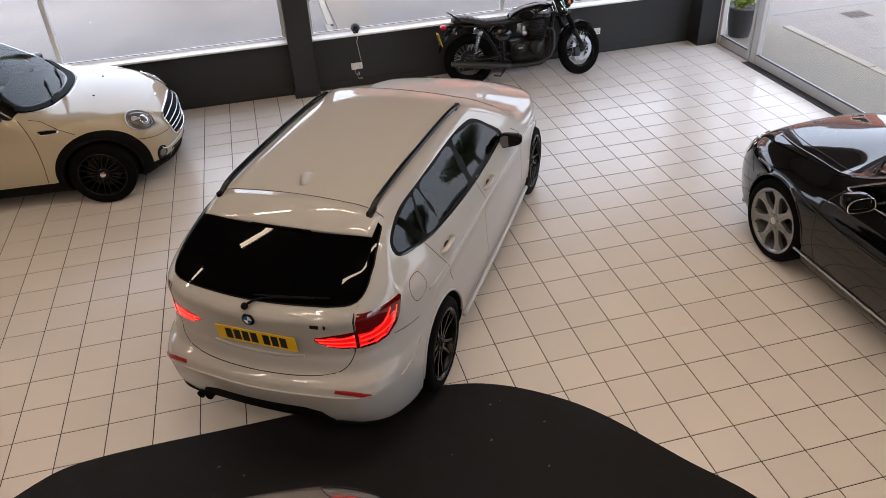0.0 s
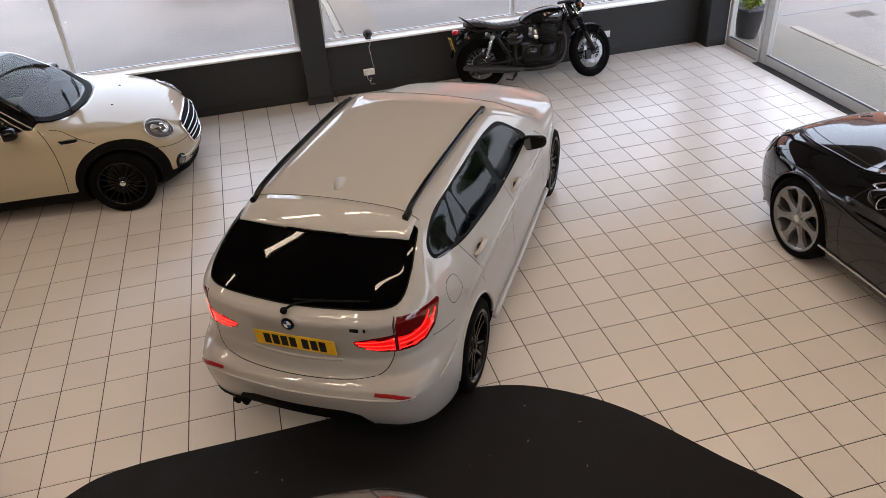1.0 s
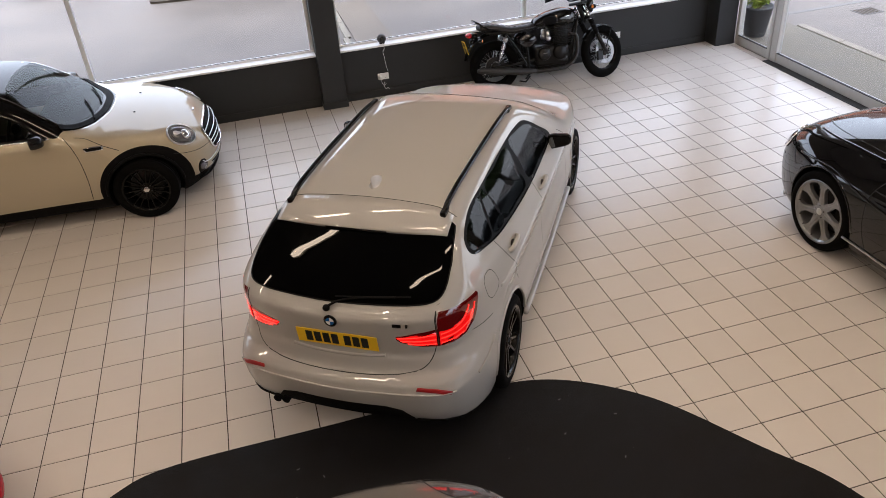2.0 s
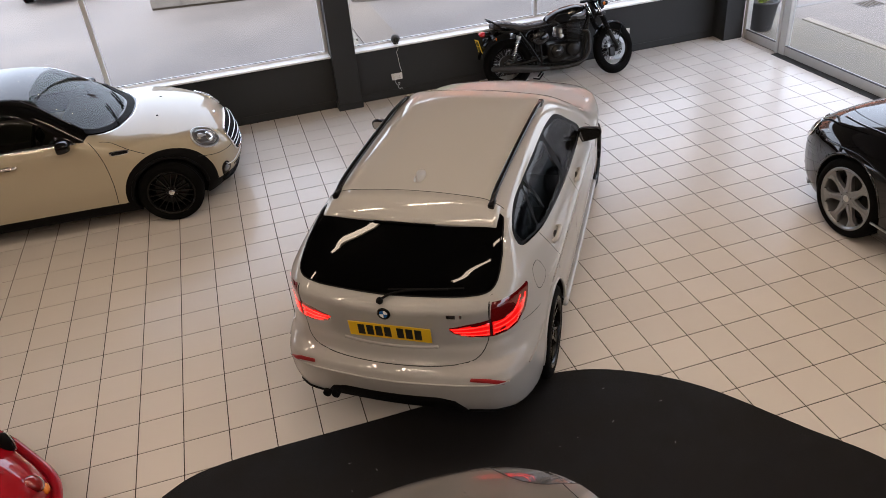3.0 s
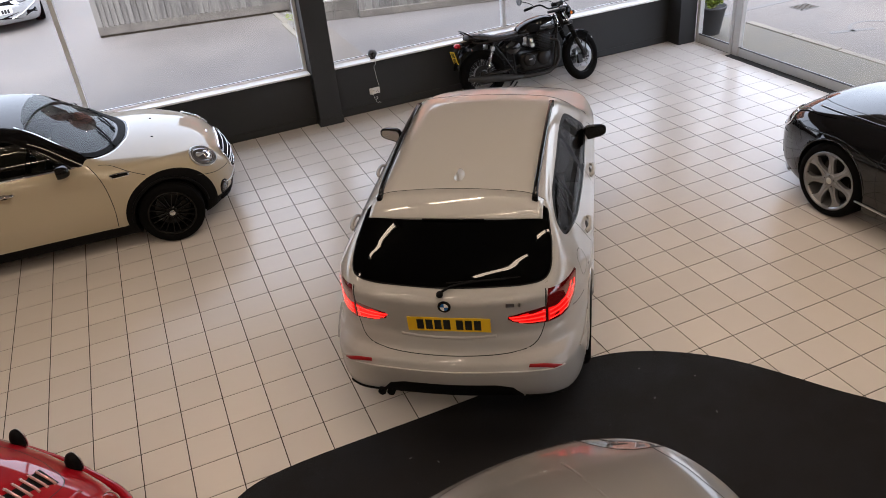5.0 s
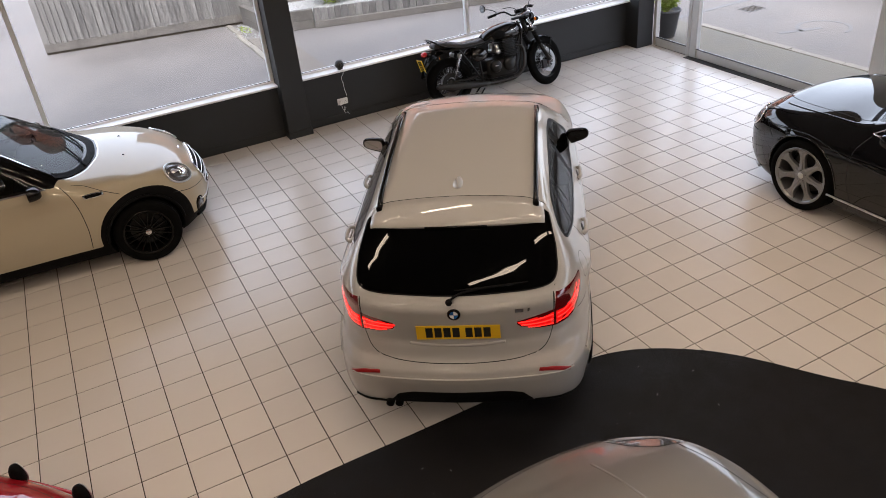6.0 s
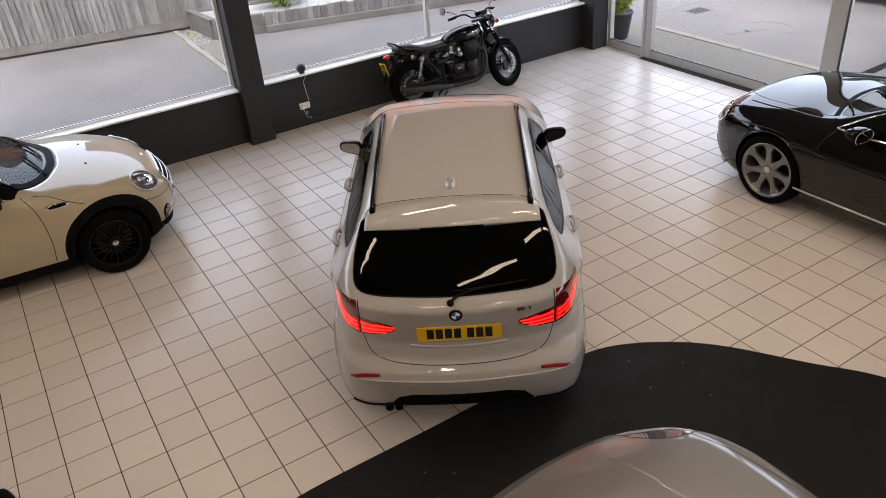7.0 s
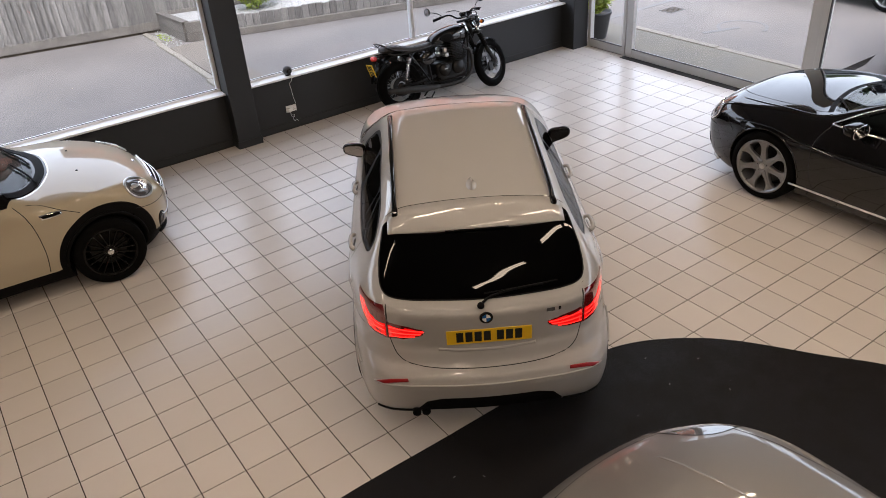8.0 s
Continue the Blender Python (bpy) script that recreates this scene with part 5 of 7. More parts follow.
        bead(F, "side", [(1.38, 0.275), (2.2, 0.265), (3.32, 0.27)], c, 0.022, M["white_car"], "sill_trim", s, 0.4)
        seam(F, "side", [(0.735, 1.18), (1.03, 1.117), (1.3, 1.086), (1.8, 1.052), (2.3, 1.044), (2.74, 1.052)], c, s, 0.010, 0.003, M["gloss_black"], "waist_strip")
        handle(F, c, 1.20, 0.985, s, M["white_car"])
        handle(F, c, 2.12, 0.955, s, M["white_car"])
        mirror(c, 2.665, 0.90, 1.055, s, M["gloss_black"], 0.05, 0.098, 0.064)
        # roof rail: a bar with two feet
        xs = [0.80, 0.86, 1.0, 1.3, 1.7, 2.1, 2.36, 2.44]
        s0, d = lift("top", [(x, s * (0.512 + 0.024 * (x - 0.8))) for x in xs])
        R, N = onto(F, s0, d, 2.2)
        lifts = [0.0, 0.016, 0.026, 0.028, 0.028, 0.026, 0.014, 0.0]
        rail = part("roof_rail", tube(spline([R[i] + np.array((0, 0, lifts[i])) for i in range(len(xs))], 5), 0.019, 8, flat=0.8), M["gloss_black"], c, "gloss black roof rail", True)
        for i in (0, 6):
            part("rail_foot", box(xs[i] - 0.03, xs[i] + 0.06, R[i][1] - 0.02, R[i][1] + 0.02, R[i][2] - 0.01, R[i][2] + 0.024, 0.008), M["gloss_black"], rail)
        patch(F, "rear", [(s * a, b) for a, b in [(0.50, 0.613), (0.60, 0.597), (0.690, 0.564), (0.697, 0.580), (0.61, 0.617), (0.505, 0.630)]], c, M["reflector_red"], "rear_reflector", 1, 0.009, 3, "slim red bumper reflector", smooth=False)
        # the lit lower field of each lamp and its brighter bent bars
        patch(F, "rear", [(s * a, b) for a, b in [(0.375, 0.922), (0.41, 0.888), (0.50, 0.860), (0.600, 0.848), (0.600, 0.945), (0.48, 0.938)]], c, M["lamp_mid"], "lit_field", 1, 0.0014, 4, "evenly lit red lamp field", smooth=False)
        patch(F, "rear", [(s * a, b) for a, b in [(0.616, 0.846), (0.69, 0.842), (0.732, 0.860), (0.762, 0.925), (0.766, 0.985), (0.735, 0.985), (0.70, 0.950), (0.616, 0.945)]], c, M["lamp_mid"], "lit_field", 1, 0.0014, 4, "evenly lit red lamp field", smooth=False)
        for k, (p, w) in enumerate((([(0.385, 0.920), (0.48, 0.922), (0.595, 0.930)], 0.007), ([(0.40, 0.900), (0.50, 0.893), (0.595, 0.892)], 0.008), ([(0.44, 0.876), (0.52, 0.866), (0.595, 0.861)], 0.006), ([(0.622, 0.925), (0.68, 0.928), (0.722, 0.955), (0.742, 1.005), (0.746, 1.030)], 0.007), ([(0.622, 0.893), (0.69, 0.893), (0.742, 0.92), (0.762, 0.97), (0.766, 1.015)], 0.008), ([(0.622, 0.860), (0.68, 0.858), (0.725, 0.870)], 0.006))):
            seam(F, "rear", [(s * a, b) for a, b in p], c, 1, w, 0.0032, M["lamp_glow"], "light_guide", label="glowing red light bar", step=0.012)
        seam(F, "rear", [(s * 0.604, 1.07), (s * 0.606, 0.96), (s * 0.606, 0.84)], c, 1, 0.004, 0.0012)
        patch(F, "front", [(s * a, b) for a, b in [(0.45, 0.74), (0.55, 0.80), (0.70, 0.84), (0.78, 0.80), (0.74, 0.70), (0.6, 0.66), (0.48, 0.67)]], c, M["lens"], "headlamp", 1, 0.004, 4, "clear headlamp")
    crease = [(0.20, 0.588), (0.40, 0.588), (0.56, 0.584), (0.66, 0.576), (0.715, 0.570)]
    bead(F, "rear", [(-a, b) for a, b in crease[::-1]] + [(0, 0.588)] + crease, c, 0.007, M["white_car"], "bumper_crease", 1, 0.55)
    ledge = [(0.0, 0.778), (0.18, 0.779), (0.30, 0.785)]
    bead(F, "rear", [(-a, b) for a, b in ledge[:0:-1]] + ledge, c, 0.010, M["white_car"], "tailgate_ledge", 1, 1.1)
    for s in (-1, 1):
        bead(F, "side", [(0.36, 0.575), (0.46, 0.60), (0.56, 0.635), (0.625, 0.665)], c, 0.007, M["white_car"], "bumper_crease", s, 0.55)
        bead(F, "side", [(0.80, 0.915), (1.2, 0.905), (1.8, 0.893), (2.5, 0.885), (3.2, 0.880), (3.6, 0.872)], c, 0.014, M["white_car"], "shoulder_line", s, 1.7)
        bead(F, "rear", [(s * 0.47, 0.345), (s * 0.58, 0.33), (s * 0.66, 0.315), (s * 0.72, 0.30)], c, 0.010, M["satin_black"], "bumper_lip", 1, 0.8)
    # fuel flap on one side only
    flap = [(0.625, 1.005), (0.655, 1.045), (0.71, 1.06), (0.775, 1.05), (0.80, 1.01), (0.795, 0.955), (0.745, 0.92), (0.68, 0.912), (0.64, 0.945)]
    seam(F, "side", flap, c, -1, 0.004, 0.0006, loop=True, name="fuel_flap_gap")
    # third brake light slot, badge, lettering bars, plate, wiper, exhaust, aerial
    R, N = onto(F, [(-0.4, 0.003, 1.026)], (1, 0, 0), 1.6)
    b = new("badge")
    b.parent = c
    b.matrix_local = Matrix.Translation(R[0] + N[0] * 0.003) @ Vector(N[0]).to_track_quat("Z", "Y").to_matrix().to_4x4()
    tagged(b, "round badge with dark rim")
    part("rim", lathe([(0.0, 0.0), (0.041, 0.0), (0.040, 0.006), (0.027, 0.007), (0.0, 0.0072)], 32, "Z"), M["gloss_black"], b, "", True)
    for k in range(4):
        a0 = math.pi / 2 * k
        o = [(0, 0)] + [(0.026 * math.cos(a0 + math.pi / 2 * j / 6), 0.026 * math.sin(a0 + math.pi / 2 * j / 6)) for j in range(7)]
        part("field", prism(o, 0.0072, 0.0085), BADGE_BLUE if k % 2 else M["white_plastic"], b)
    for pts, w in (([(-0.365, 1.018), (-0.415, 1.016)], 0.026), ([(-0.44, 1.016), (-0.452, 1.015)], 0.026)):
        seam(F, "rear", pts, c, 1, w, 0.004, M["chrome"], "model_bar", smooth=False)
    plate(c, pose(0.134, -0.012, 0.882, 0, -5, 0), 0.52, 0.111, M["yellow"], (4, 3), "yellow rear number plate")
    wipe = [(0.155, 0.03, 1.098), (0.195, -0.03, 1.122), (0.232, -0.16, 1.134), (0.262, -0.36, 1.142)]
    w = part("rear_wiper", tube(spline(wipe, 5), 0.008, 6), M["plastic"], c, "black rear wiper arm", True)
    part("wiper_pivot", ball((0.15, 0.03, 1.095), 0.022, 10, 8), M["plastic"], w, "", True)
    part("wiper_blade", tube([(0.224, 0.0, 1.128), (0.246, -0.2, 1.136), (0.285, -0.45, 1.142)], 0.006, 6), M["plastic"], w)
    for k in (0.41, 0.47):
        part("exhaust_pipe", lathe([(0.024, 0.30), (0.027, 0.085), (0.023, 0.082), (0.020, 0.14)], 16, "X", (0, k, 0.345)), M["plastic"], c, "round exhaust pipe", True)
    s0, d = lift("top", [(1.0, 0.0)])
    R, N = onto(F, s0, d, 2.2)
    bm = bmesh.new()
    z0 = R[0][2] - 0.004
    rings = []
    for zz, x0, x1, hw in ((0, -0.080, 0.10, 0.040), (0.008, -0.078, 0.088, 0.027), (0.03, -0.074, 0.055, 0.014), (0.055, -0.072, 0.0, 0.007), (0.070, -0.070, -0.045, 0.003)):
        rings.append([bm.verts.new((1.0 + (x0 + x1) / 2 + (x1 - x0) / 2 * math.cos(a), hw * math.sin(a), z0 + zz)) for a in [2 * math.pi * k / 16 for k in range(16)]])
    for a, b2 in zip(rings, rings[1:]):
        for k in range(16):
            bm.faces.new((a[k], a[(k + 1) % 16], b2[(k + 1) % 16], b2[k]))
    bm.faces.new(rings[-1])
    part("aerial_fin", bm, M["white_car"], c, "white shark fin aerial", True)
    for x, t in ((0.97, 10), (3.73, 33)):
        for s in (-1, 1):
            wheel(c, x, s * 0.765, 0.33, M["black_rim"], 5, "double", 0.225, 0.242, turn=t)
    cabin(c, 3.0, 0.98, 0.68)
    part("rear_bench", box(1.15, 1.45, -0.62, 0.62, 0.45, 1.05, 0.06, 3), M["interior"], c, "dark rear bench", True)


BADGE_BLUE = mat("badge blue enamel", (0.02, 0.12, 0.35), 0.25, coat=0.6)
crossover()


M["headlens"] = mat("smoked headlamp lens", (0.10, 0.10, 0.11), 0.04, metal=0.3, coat=1.0)

# ---- the cream hatchback with a black roof ----


def ellipse(cy, cz, a, b, n=24, tilt=0.0):
    c, s = math.cos(tilt), math.sin(tilt)
    return [(cy + a * math.cos(t) * c - b * math.sin(t) * s, cz + a * math.cos(t) * s + b * math.sin(t) * c) for t in [2 * math.pi * k / n for k in range(n)]]


def hatchback():
    c = thing("cream_hatchback", "cream white hatchback with black roof, arches and alloy wheels", "car", HATCH_POSE)
    F = HATCH
    edge = inside([(-1.0, -0.5), (3.30, -0.5), (3.30, 0.0), (3.28, 0.24), (3.18, 0.48), (3.02, 0.665), (2.93, 0.74), (2.85, 0.86), (-1.0, 0.95)], 4, False)

    def house(P):
        low = 0.968 - 0.06 * ramp(P[:, 0], 2.82, 2.95) - 0.05 * ramp(P[:, 0], 2.95, 3.2)
        return np.maximum(edge(P[:, 0], np.abs(P[:, 1])), low - P[:, 2])

    def cladding(P):
        x, z = P[:, 0], P[:, 2]
        a = np.hypot(x - 3.545, z - 0.325) - 0.432 - 0.02 * ramp(x, 3.55, 3.95)
        b = np.hypot(x - 0.78, z - 0.325) - 0.43
        v = np.minimum(np.minimum(a, b), z - 0.285)
        return np.where(np.abs(P[:, 1]) > 0.42, v, z - 0.225)

    def side(poly, s):
        return zone("left" if s > 0 else "right", poly, lambda P: np.abs(P[:, 1]) - 0.4)

    zones = [("windscreen", zone("top", [(3.19, -0.5), (3.19, 0.0), (3.14, 0.32), (2.98, 0.60), (2.90, 0.655), (2.60, 0.59), (2.48, 0.53), (2.44, 0.3), (2.43, 0.0), (2.43, -0.5)], lambda P: np.minimum(P[:, 2] - 0.93, P[:, 0] - 2.2), False), M["screen"], "clear laminated windscreen", 0.0)]
    for s in (-1, 1):
        zones.append(("side_window", side([(1.46, 1.0), (2.1, 0.995), (2.55, 0.995), (2.70, 1.0), (2.58, 1.13), (2.42, 1.24), (2.28, 1.295), (1.9, 1.315), (1.46, 1.32), (1.44, 1.15)], s), M["tint"], "dark tinted side glass", 0.0))
        zones.append(("side_window", side([(0.72, 1.01), (1.0, 1.0), (1.36, 1.0), (1.36, 1.15), (1.36, 1.31), (1.0, 1.305), (0.75, 1.29), (0.70, 1.15)], s), M["tint"], "dark tinted side glass", 0.0))
    zones += [
        ("roof", house, M["gloss_black"], "gloss black roof and pillars", 0.0),
        ("cladding", cladding, M["plastic"], "black plastic arch and sill cladding", 0.0),
        ("bonnet", zone("top", [(3.305, -0.5), (3.305, 0.0), (3.285, 0.24), (3.185, 0.485), (3.03, 0.675), (3.3, 0.79), (3.6, 0.77), (3.9, 0.62), (4.08, 0.35), (4.12, -0.5)], lambda P: np.minimum(P[:, 2] - 0.6, P[:, 0] - 2.9), False), M["cream_car"], "", 0.0),
    ]
    for s in (-1, 1):
        zones.append(("front_door", side([(1.42, 0.965), (1.41, 0.6), (1.42, 0.30), (2.2, 0.295), (3.0, 0.295), (3.03, 0.5), (3.02, 0.75), (2.92, 0.94), (2.2, 0.965)], s), M["cream_car"], "", 0.0))
    shell(F, (-0.08, -0.97, 0.08), (4.36, 0.97, 1.52), 0.025, [(0.78, 0.316, 0.358, 0.60), (3.535, 0.316, 0.358, 0.60)], zones, c, "body", M["cream_car"], lining=(0.72, 0.3, 3.4))
    seam(F, "top", [(2.93, -0.735), (3.03, -0.67), (3.185, -0.485), (3.285, -0.24), (3.305, 0), (3.285, 0.24), (3.185, 0.485), (3.03, 0.67), (2.93, 0.735)], c, width=0.006, proud=0.002, material=M["chrome"], name="screen_trim", label="thin bright trim round the scuttle")
    seam(F, "top", [(2.90, -0.70), (3.0, -0.62), (3.13, -0.45), (3.22, -0.22), (3.24, 0), (3.22, 0.22), (3.13, 0.45), (3.0, 0.62), (2.90, 0.70)], c, width=0.075, proud=0.006, material=M["plastic"], name="scuttle_grille", label="black slatted scuttle panel")
    for s in (-1, 1):
        seam(F, "side", [(2.925, 0.95), (2.985, 0.86), (3.025, 0.72), (3.04, 0.5), (3.02, 0.30)], c, s, 0.007)
        seam(F, "side", [(1.42, 0.96), (1.405, 0.6), (1.42, 0.30)], c, s, 0.007)
        seam(F, "side", [(3.02, 0.93), (3.13, 0.90), (3.27, 0.835), (3.40, 0.765)], c, s, 0.006)
        seam(F, "side", [(3.86, 0.60), (3.97, 0.565), (4.08, 0.54), (4.18, 0.53)], c, s, 0.006)
        seam(F, "side", [(0.6, 0.972), (1.4, 0.970), (2.2, 0.970), (2.82, 0.964)], c, s, 0.014, 0.003, M["chrome"], "waist_strip", label="bright waist strip")
        seam(F, "top", [(2.40, s * 0.50), (2.46, s * 0.545), (2.6, s * 0.595), (2.8, s * 0.66)], c, 1, 0.012, 0.003, M["chrome"], "pillar_trim")
        way = (-0.72, -s * 0.50, -0.48)
        eye = (3.985, s * 0.605, 0.748)
        set_in(F, eye, way, ellipse(0, 0, 0.150, 0.108, 30, -s * 0.40), c, M["lens"], "headlamp", 0.004, 6, "round headlamp in a chrome ring", 0.014, 0.010, M["satin"])
        set_in(F, eye, way, [(0.0 + a, b) for a, b in ellipse(0, 0, 0.120, 0.084, 26, -s * 0.40)], c, M["headlens"], "lamp_inner", 0.015, 4, "dark inner lamp bezel", 0.006)
        set_in(F, eye, way, ellipse(s * 0.030, -0.022, 0.050, 0.050, 20), c, M["chrome"], "lamp_projector", 0.021, 3, "bright round projector", 0.010)
        set_in(F, eye, way, ellipse(-s * 0.062, 0.034, 0.026, 0.022, 14), c, M["satin"], "lamp_reflector", 0.021, 3, "", 0.008)
        fog = ellipse(s * 0.565, 0.345, 0.055, 0.075, 18)
        patch(F, "front", fog, c, M["gloss_black"], "fog_surround", 1, 0.003, 3, smooth=False)
        patch(F, "front", ellipse(s * 0.565, 0.345, 0.034, 0.040, 16), c, M["headlens"], "fog_lamp", 1, 0.006, 3, smooth=False, dome=0.008)
        v = [(3.085, 0.838), (3.17, 0.842), (3.262, 0.836), (3.268, 0.806), (3.19, 0.800), (3.10, 0.800)]
        patch(F, "side", v, c, M["chrome"], "wing_vent_frame", s, 0.004, 2, smooth=False)
        patch(F, "side", [(3.175 + (a - 3.175) * 0.86, 0.82 + (b - 0.82) * 0.62) for a, b in v], c, M["plastic"], "wing_vent", s, 0.007, 2, "dark wing vent", smooth=False)
        handle(F, c, 2.17, 0.845, s, M["chrome"], 0.17)
        mirror(c, 2.70, 0.905, 0.985, s, M["gloss_black"], 0.07, 0.095, 0.075)
        wp = onto(F, *lift("top", [(3.17, s * 0.22 - 0.22), (3.12, s * 0.22 - 0.02), (3.02, s * 0.22 + 0.24)]), 2.2)[0]
        part("front_wiper", tube(spline([p + np.array((0, 0, 0.018)) for p in wp], 5), 0.009, 6), M["plastic"], c, "black wiper", True)
        part("washer_jet", ball(onto(F, *lift("top", [(3.52, s * 0.28)]), 2.2)[0][0], 0.013, 8, 6, (1, 1, 0.6)), M["plastic"], c)
        for x in (0.78, 3.535):
            bead(F, "side", [(x + 0.360 * math.cos(a), 0.316 + 0.360 * math.sin(a)) for a in [math.pi * (0.0 + k / 28) for k in range(29)]], c, 0.016, M["plastic"], "arch_lip", s, 0.7, smooth=False)
    grille = [(-0.40, 0.60), (-0.30, 0.67), (0, 0.685), (0.30, 0.67), (0.40, 0.60), (0.34, 0.46), (0.22, 0.415), (0, 0.405), (-0.22, 0.415), (-0.34, 0.46)]
    patch(F, "front", grille, c, M["plastic"], "grille", 1, 0.004, 6, "black radiator grille")
    bead(F, "front", grille, c, 0.012, M["chrome"], "grille_frame", 1, 0.2, True)
    for z in (0.475, 0.525, 0.575, 0.625):
        bead(F, "front", [(-0.36, z), (-0.18, z + 0.008), (0, z + 0.01), (0.18, z + 0.008), (0.36, z)], c, 0.006, M["satin"], "grille_bar", 1, 0.1)
    low = [(-0.44, 0.33), (0, 0.345), (0.44, 0.33), (0.40, 0.245), (0, 0.235), (-0.40, 0.245)]
    patch(F, "front", low, c, M["plastic"], "lower_intake", 1, 0.004, 4, "black lower intake", smooth=False)
    bead(F, "front", [(-0.58, 0.235), (-0.3, 0.215), (0, 0.21), (0.3, 0.215), (0.58, 0.235)], c, 0.014, M["plastic"], "chin_bar", 1, 0.1)
    bead(F, "front", [(-0.56, 0.40), (-0.47, 0.365), (0, 0.372), (0.47, 0.365), (0.56, 0.40)], c, 0.005, M["satin"], "intake_bar", 1, 0.1)
    bd = onto(F, *lift("top", [(4.05, 0.0)]), 2.2)[0][0]
    part("bonnet_badge", ball(bd, 0.028, 14, 8, (0.5, 1.4, 0.35)), M["chrome"], c, "small winged badge shape", True)
    for x, t in ((0.78, 5), (3.535, 20)):
        for s in (-1, 1):
            wheel(c, x, s * 0.775, 0.316, M["black_rim"], 9, "multi", 0.215, 0.222, M["chrome"], t)
    cabin(c, 2.86, 0.95, 0.66)
    part("rear_bench", box(0.75, 1.0, -0.6, 0.6, 0.4, 0.98, 0.06, 3), M["interior"], c, "dark rear bench", True)


# ---- the black grand tourer ----


def tourer():
    c = thing("black_coupe", "glossy black grand touring coupe with silver seven spoke wheels", "car", GT_POSE)
    F = GT

    def side(poly, s):
        return zone("left" if s > 0 else "right", poly, lambda P: np.abs(P[:, 1]) - 0.3)

    zones = [("windscreen", zone("top", [(3.60, -0.5), (3.60, 0.0), (3.56, 0.35), (3.46, 0.62), (3.36, 0.675), (2.92, 0.555), (2.68, 0.48), (2.62, 0.25), (2.61, 0.0), (2.61, -0.5)], lambda P: np.minimum(P[:, 2] - 0.9, P[:, 0] - 2.3), False), M["screen"], "clear laminated windscreen", 0.0)]
    for s in (-1, 1):
        zones.append(("side_window", side([(1.75, 0.965), (2.4, 0.945), (3.0, 0.93), (3.30, 0.93), (3.08, 1.06), (2.82, 1.175), (2.5, 1.26), (2.2, 1.285), (1.85, 1.27), (1.72, 1.12)], s), M["tint"], "dark tinted side glass", 0.0))
        zones.append(("side_window", side([(1.05, 0.99), (1.35, 0.975), (1.66, 0.968), (1.66, 1.1), (1.74, 1.235), (1.5, 1.18), (1.25, 1.09)], s), M["tint"], "dark tinted side glass", 0.0))
    zones.append(("bonnet", zone("top", [(3.63, -0.5), (3.63, 0.0), (3.585, 0.36), (3.49, 0.635), (3.75, 0.62), (4.1, 0.585), (4.45, 0.47), (4.62, 0.3), (4.68, -0.5)], lambda P: np.minimum(P[:, 2] - 0.7, P[:, 0] - 3.2), False), M["black_car"], "", 0.0))
    for s in (-1, 1):
        zones.append(("door", side([(1.78, 0.95), (1.74, 0.6), (1.80, 0.30), (2.6, 0.285), (3.36, 0.285), (3.43, 0.5), (3.44, 0.75), (3.36, 0.905), (2.6, 0.925)], s), M["black_car"], "", 0.0))
    shell(F, (-0.08, -1.0, 0.08), (4.92, 1.0, 1.46), 0.026, [(1.165, 0.345, 0.385, 0.62), (3.91, 0.345, 0.385, 0.62)], zones, c, "body", M["black_car"], lining=(0.72, 0.9, 3.7))
    seam(F, "top", [(3.49, -0.64), (3.585, -0.365), (3.635, 0), (3.585, 0.365), (3.49, 0.64)], c, width=0.05, proud=0.002, material=M["plastic"], name="scuttle")
    for s in (-1, 1):
        seam(F, "side", [(3.36, 0.90), (3.44, 0.75), (3.43, 0.5), (3.37, 0.29)], c, s, 0.006)
        seam(F, "side", [(1.78, 0.945), (1.74, 0.6), (1.80, 0.29)], c, s, 0.006)
        seam(F, "top", [(3.50, s * 0.635), (3.75, s * 0.62), (4.1, s * 0.585), (4.45, s * 0.47), (4.62, s * 0.3)], c, 1, 0.007)
        bead(F, "top", [(3.44, s * 0.70), (3.75, s * 0.70), (4.1, s * 0.675), (4.4, s * 0.60)], c, 0.03, M["black_car"], "wing_ridge", 1, 1.82)
        bead(F, "side", [(3.60, 0.285), (3.0, 0.272), (2.2, 0.268), (1.5, 0.28)], c, 0.010, M["satin"], "sill_strip", s, 0.25, label="bright sill strip")
        bead(F, "side", [(1.0, 0.985), (1.6, 0.957), (2.4, 0.932), (3.0, 0.917), (3.36, 0.915)], c, 0.009, M["chrome"], "waist_strip", s, 0.2)
        bead(F, "side", [(3.36, 0.915), (3.12, 1.06), (2.84, 1.185), (2.5, 1.275), (2.2, 1.30), (1.8, 1.285), (1.4, 1.17), (1.0, 0.985)], c, 0.008, M["chrome"], "window_strip", s, 0.2)
        bead(F, "side", [(0.55, 0.66), (0.9, 0.74), (1.3, 0.77), (1.8, 0.72), (2.4, 0.67), (3.0, 0.655), (3.5, 0.70), (3.9, 0.765), (4.3, 0.72)], c, 0.022, M["black_car"], "shoulder_line", s, 1.85)
        for x in (1.165, 3.91):
            bead(F, "side", [(x + 0.388 * math.cos(a), 0.345 + 0.388 * math.sin(a)) for a in [math.pi * (0.02 + 0.96 * k / 26) for k in range(27)]], c, 0.010, M["black_car"], "arch_lip", s, 1.35, smooth=False)
        mirror(c, 3.06, 1.0, 1.0, s, M["gloss_black"], 0.07, 0.105, 0.07)
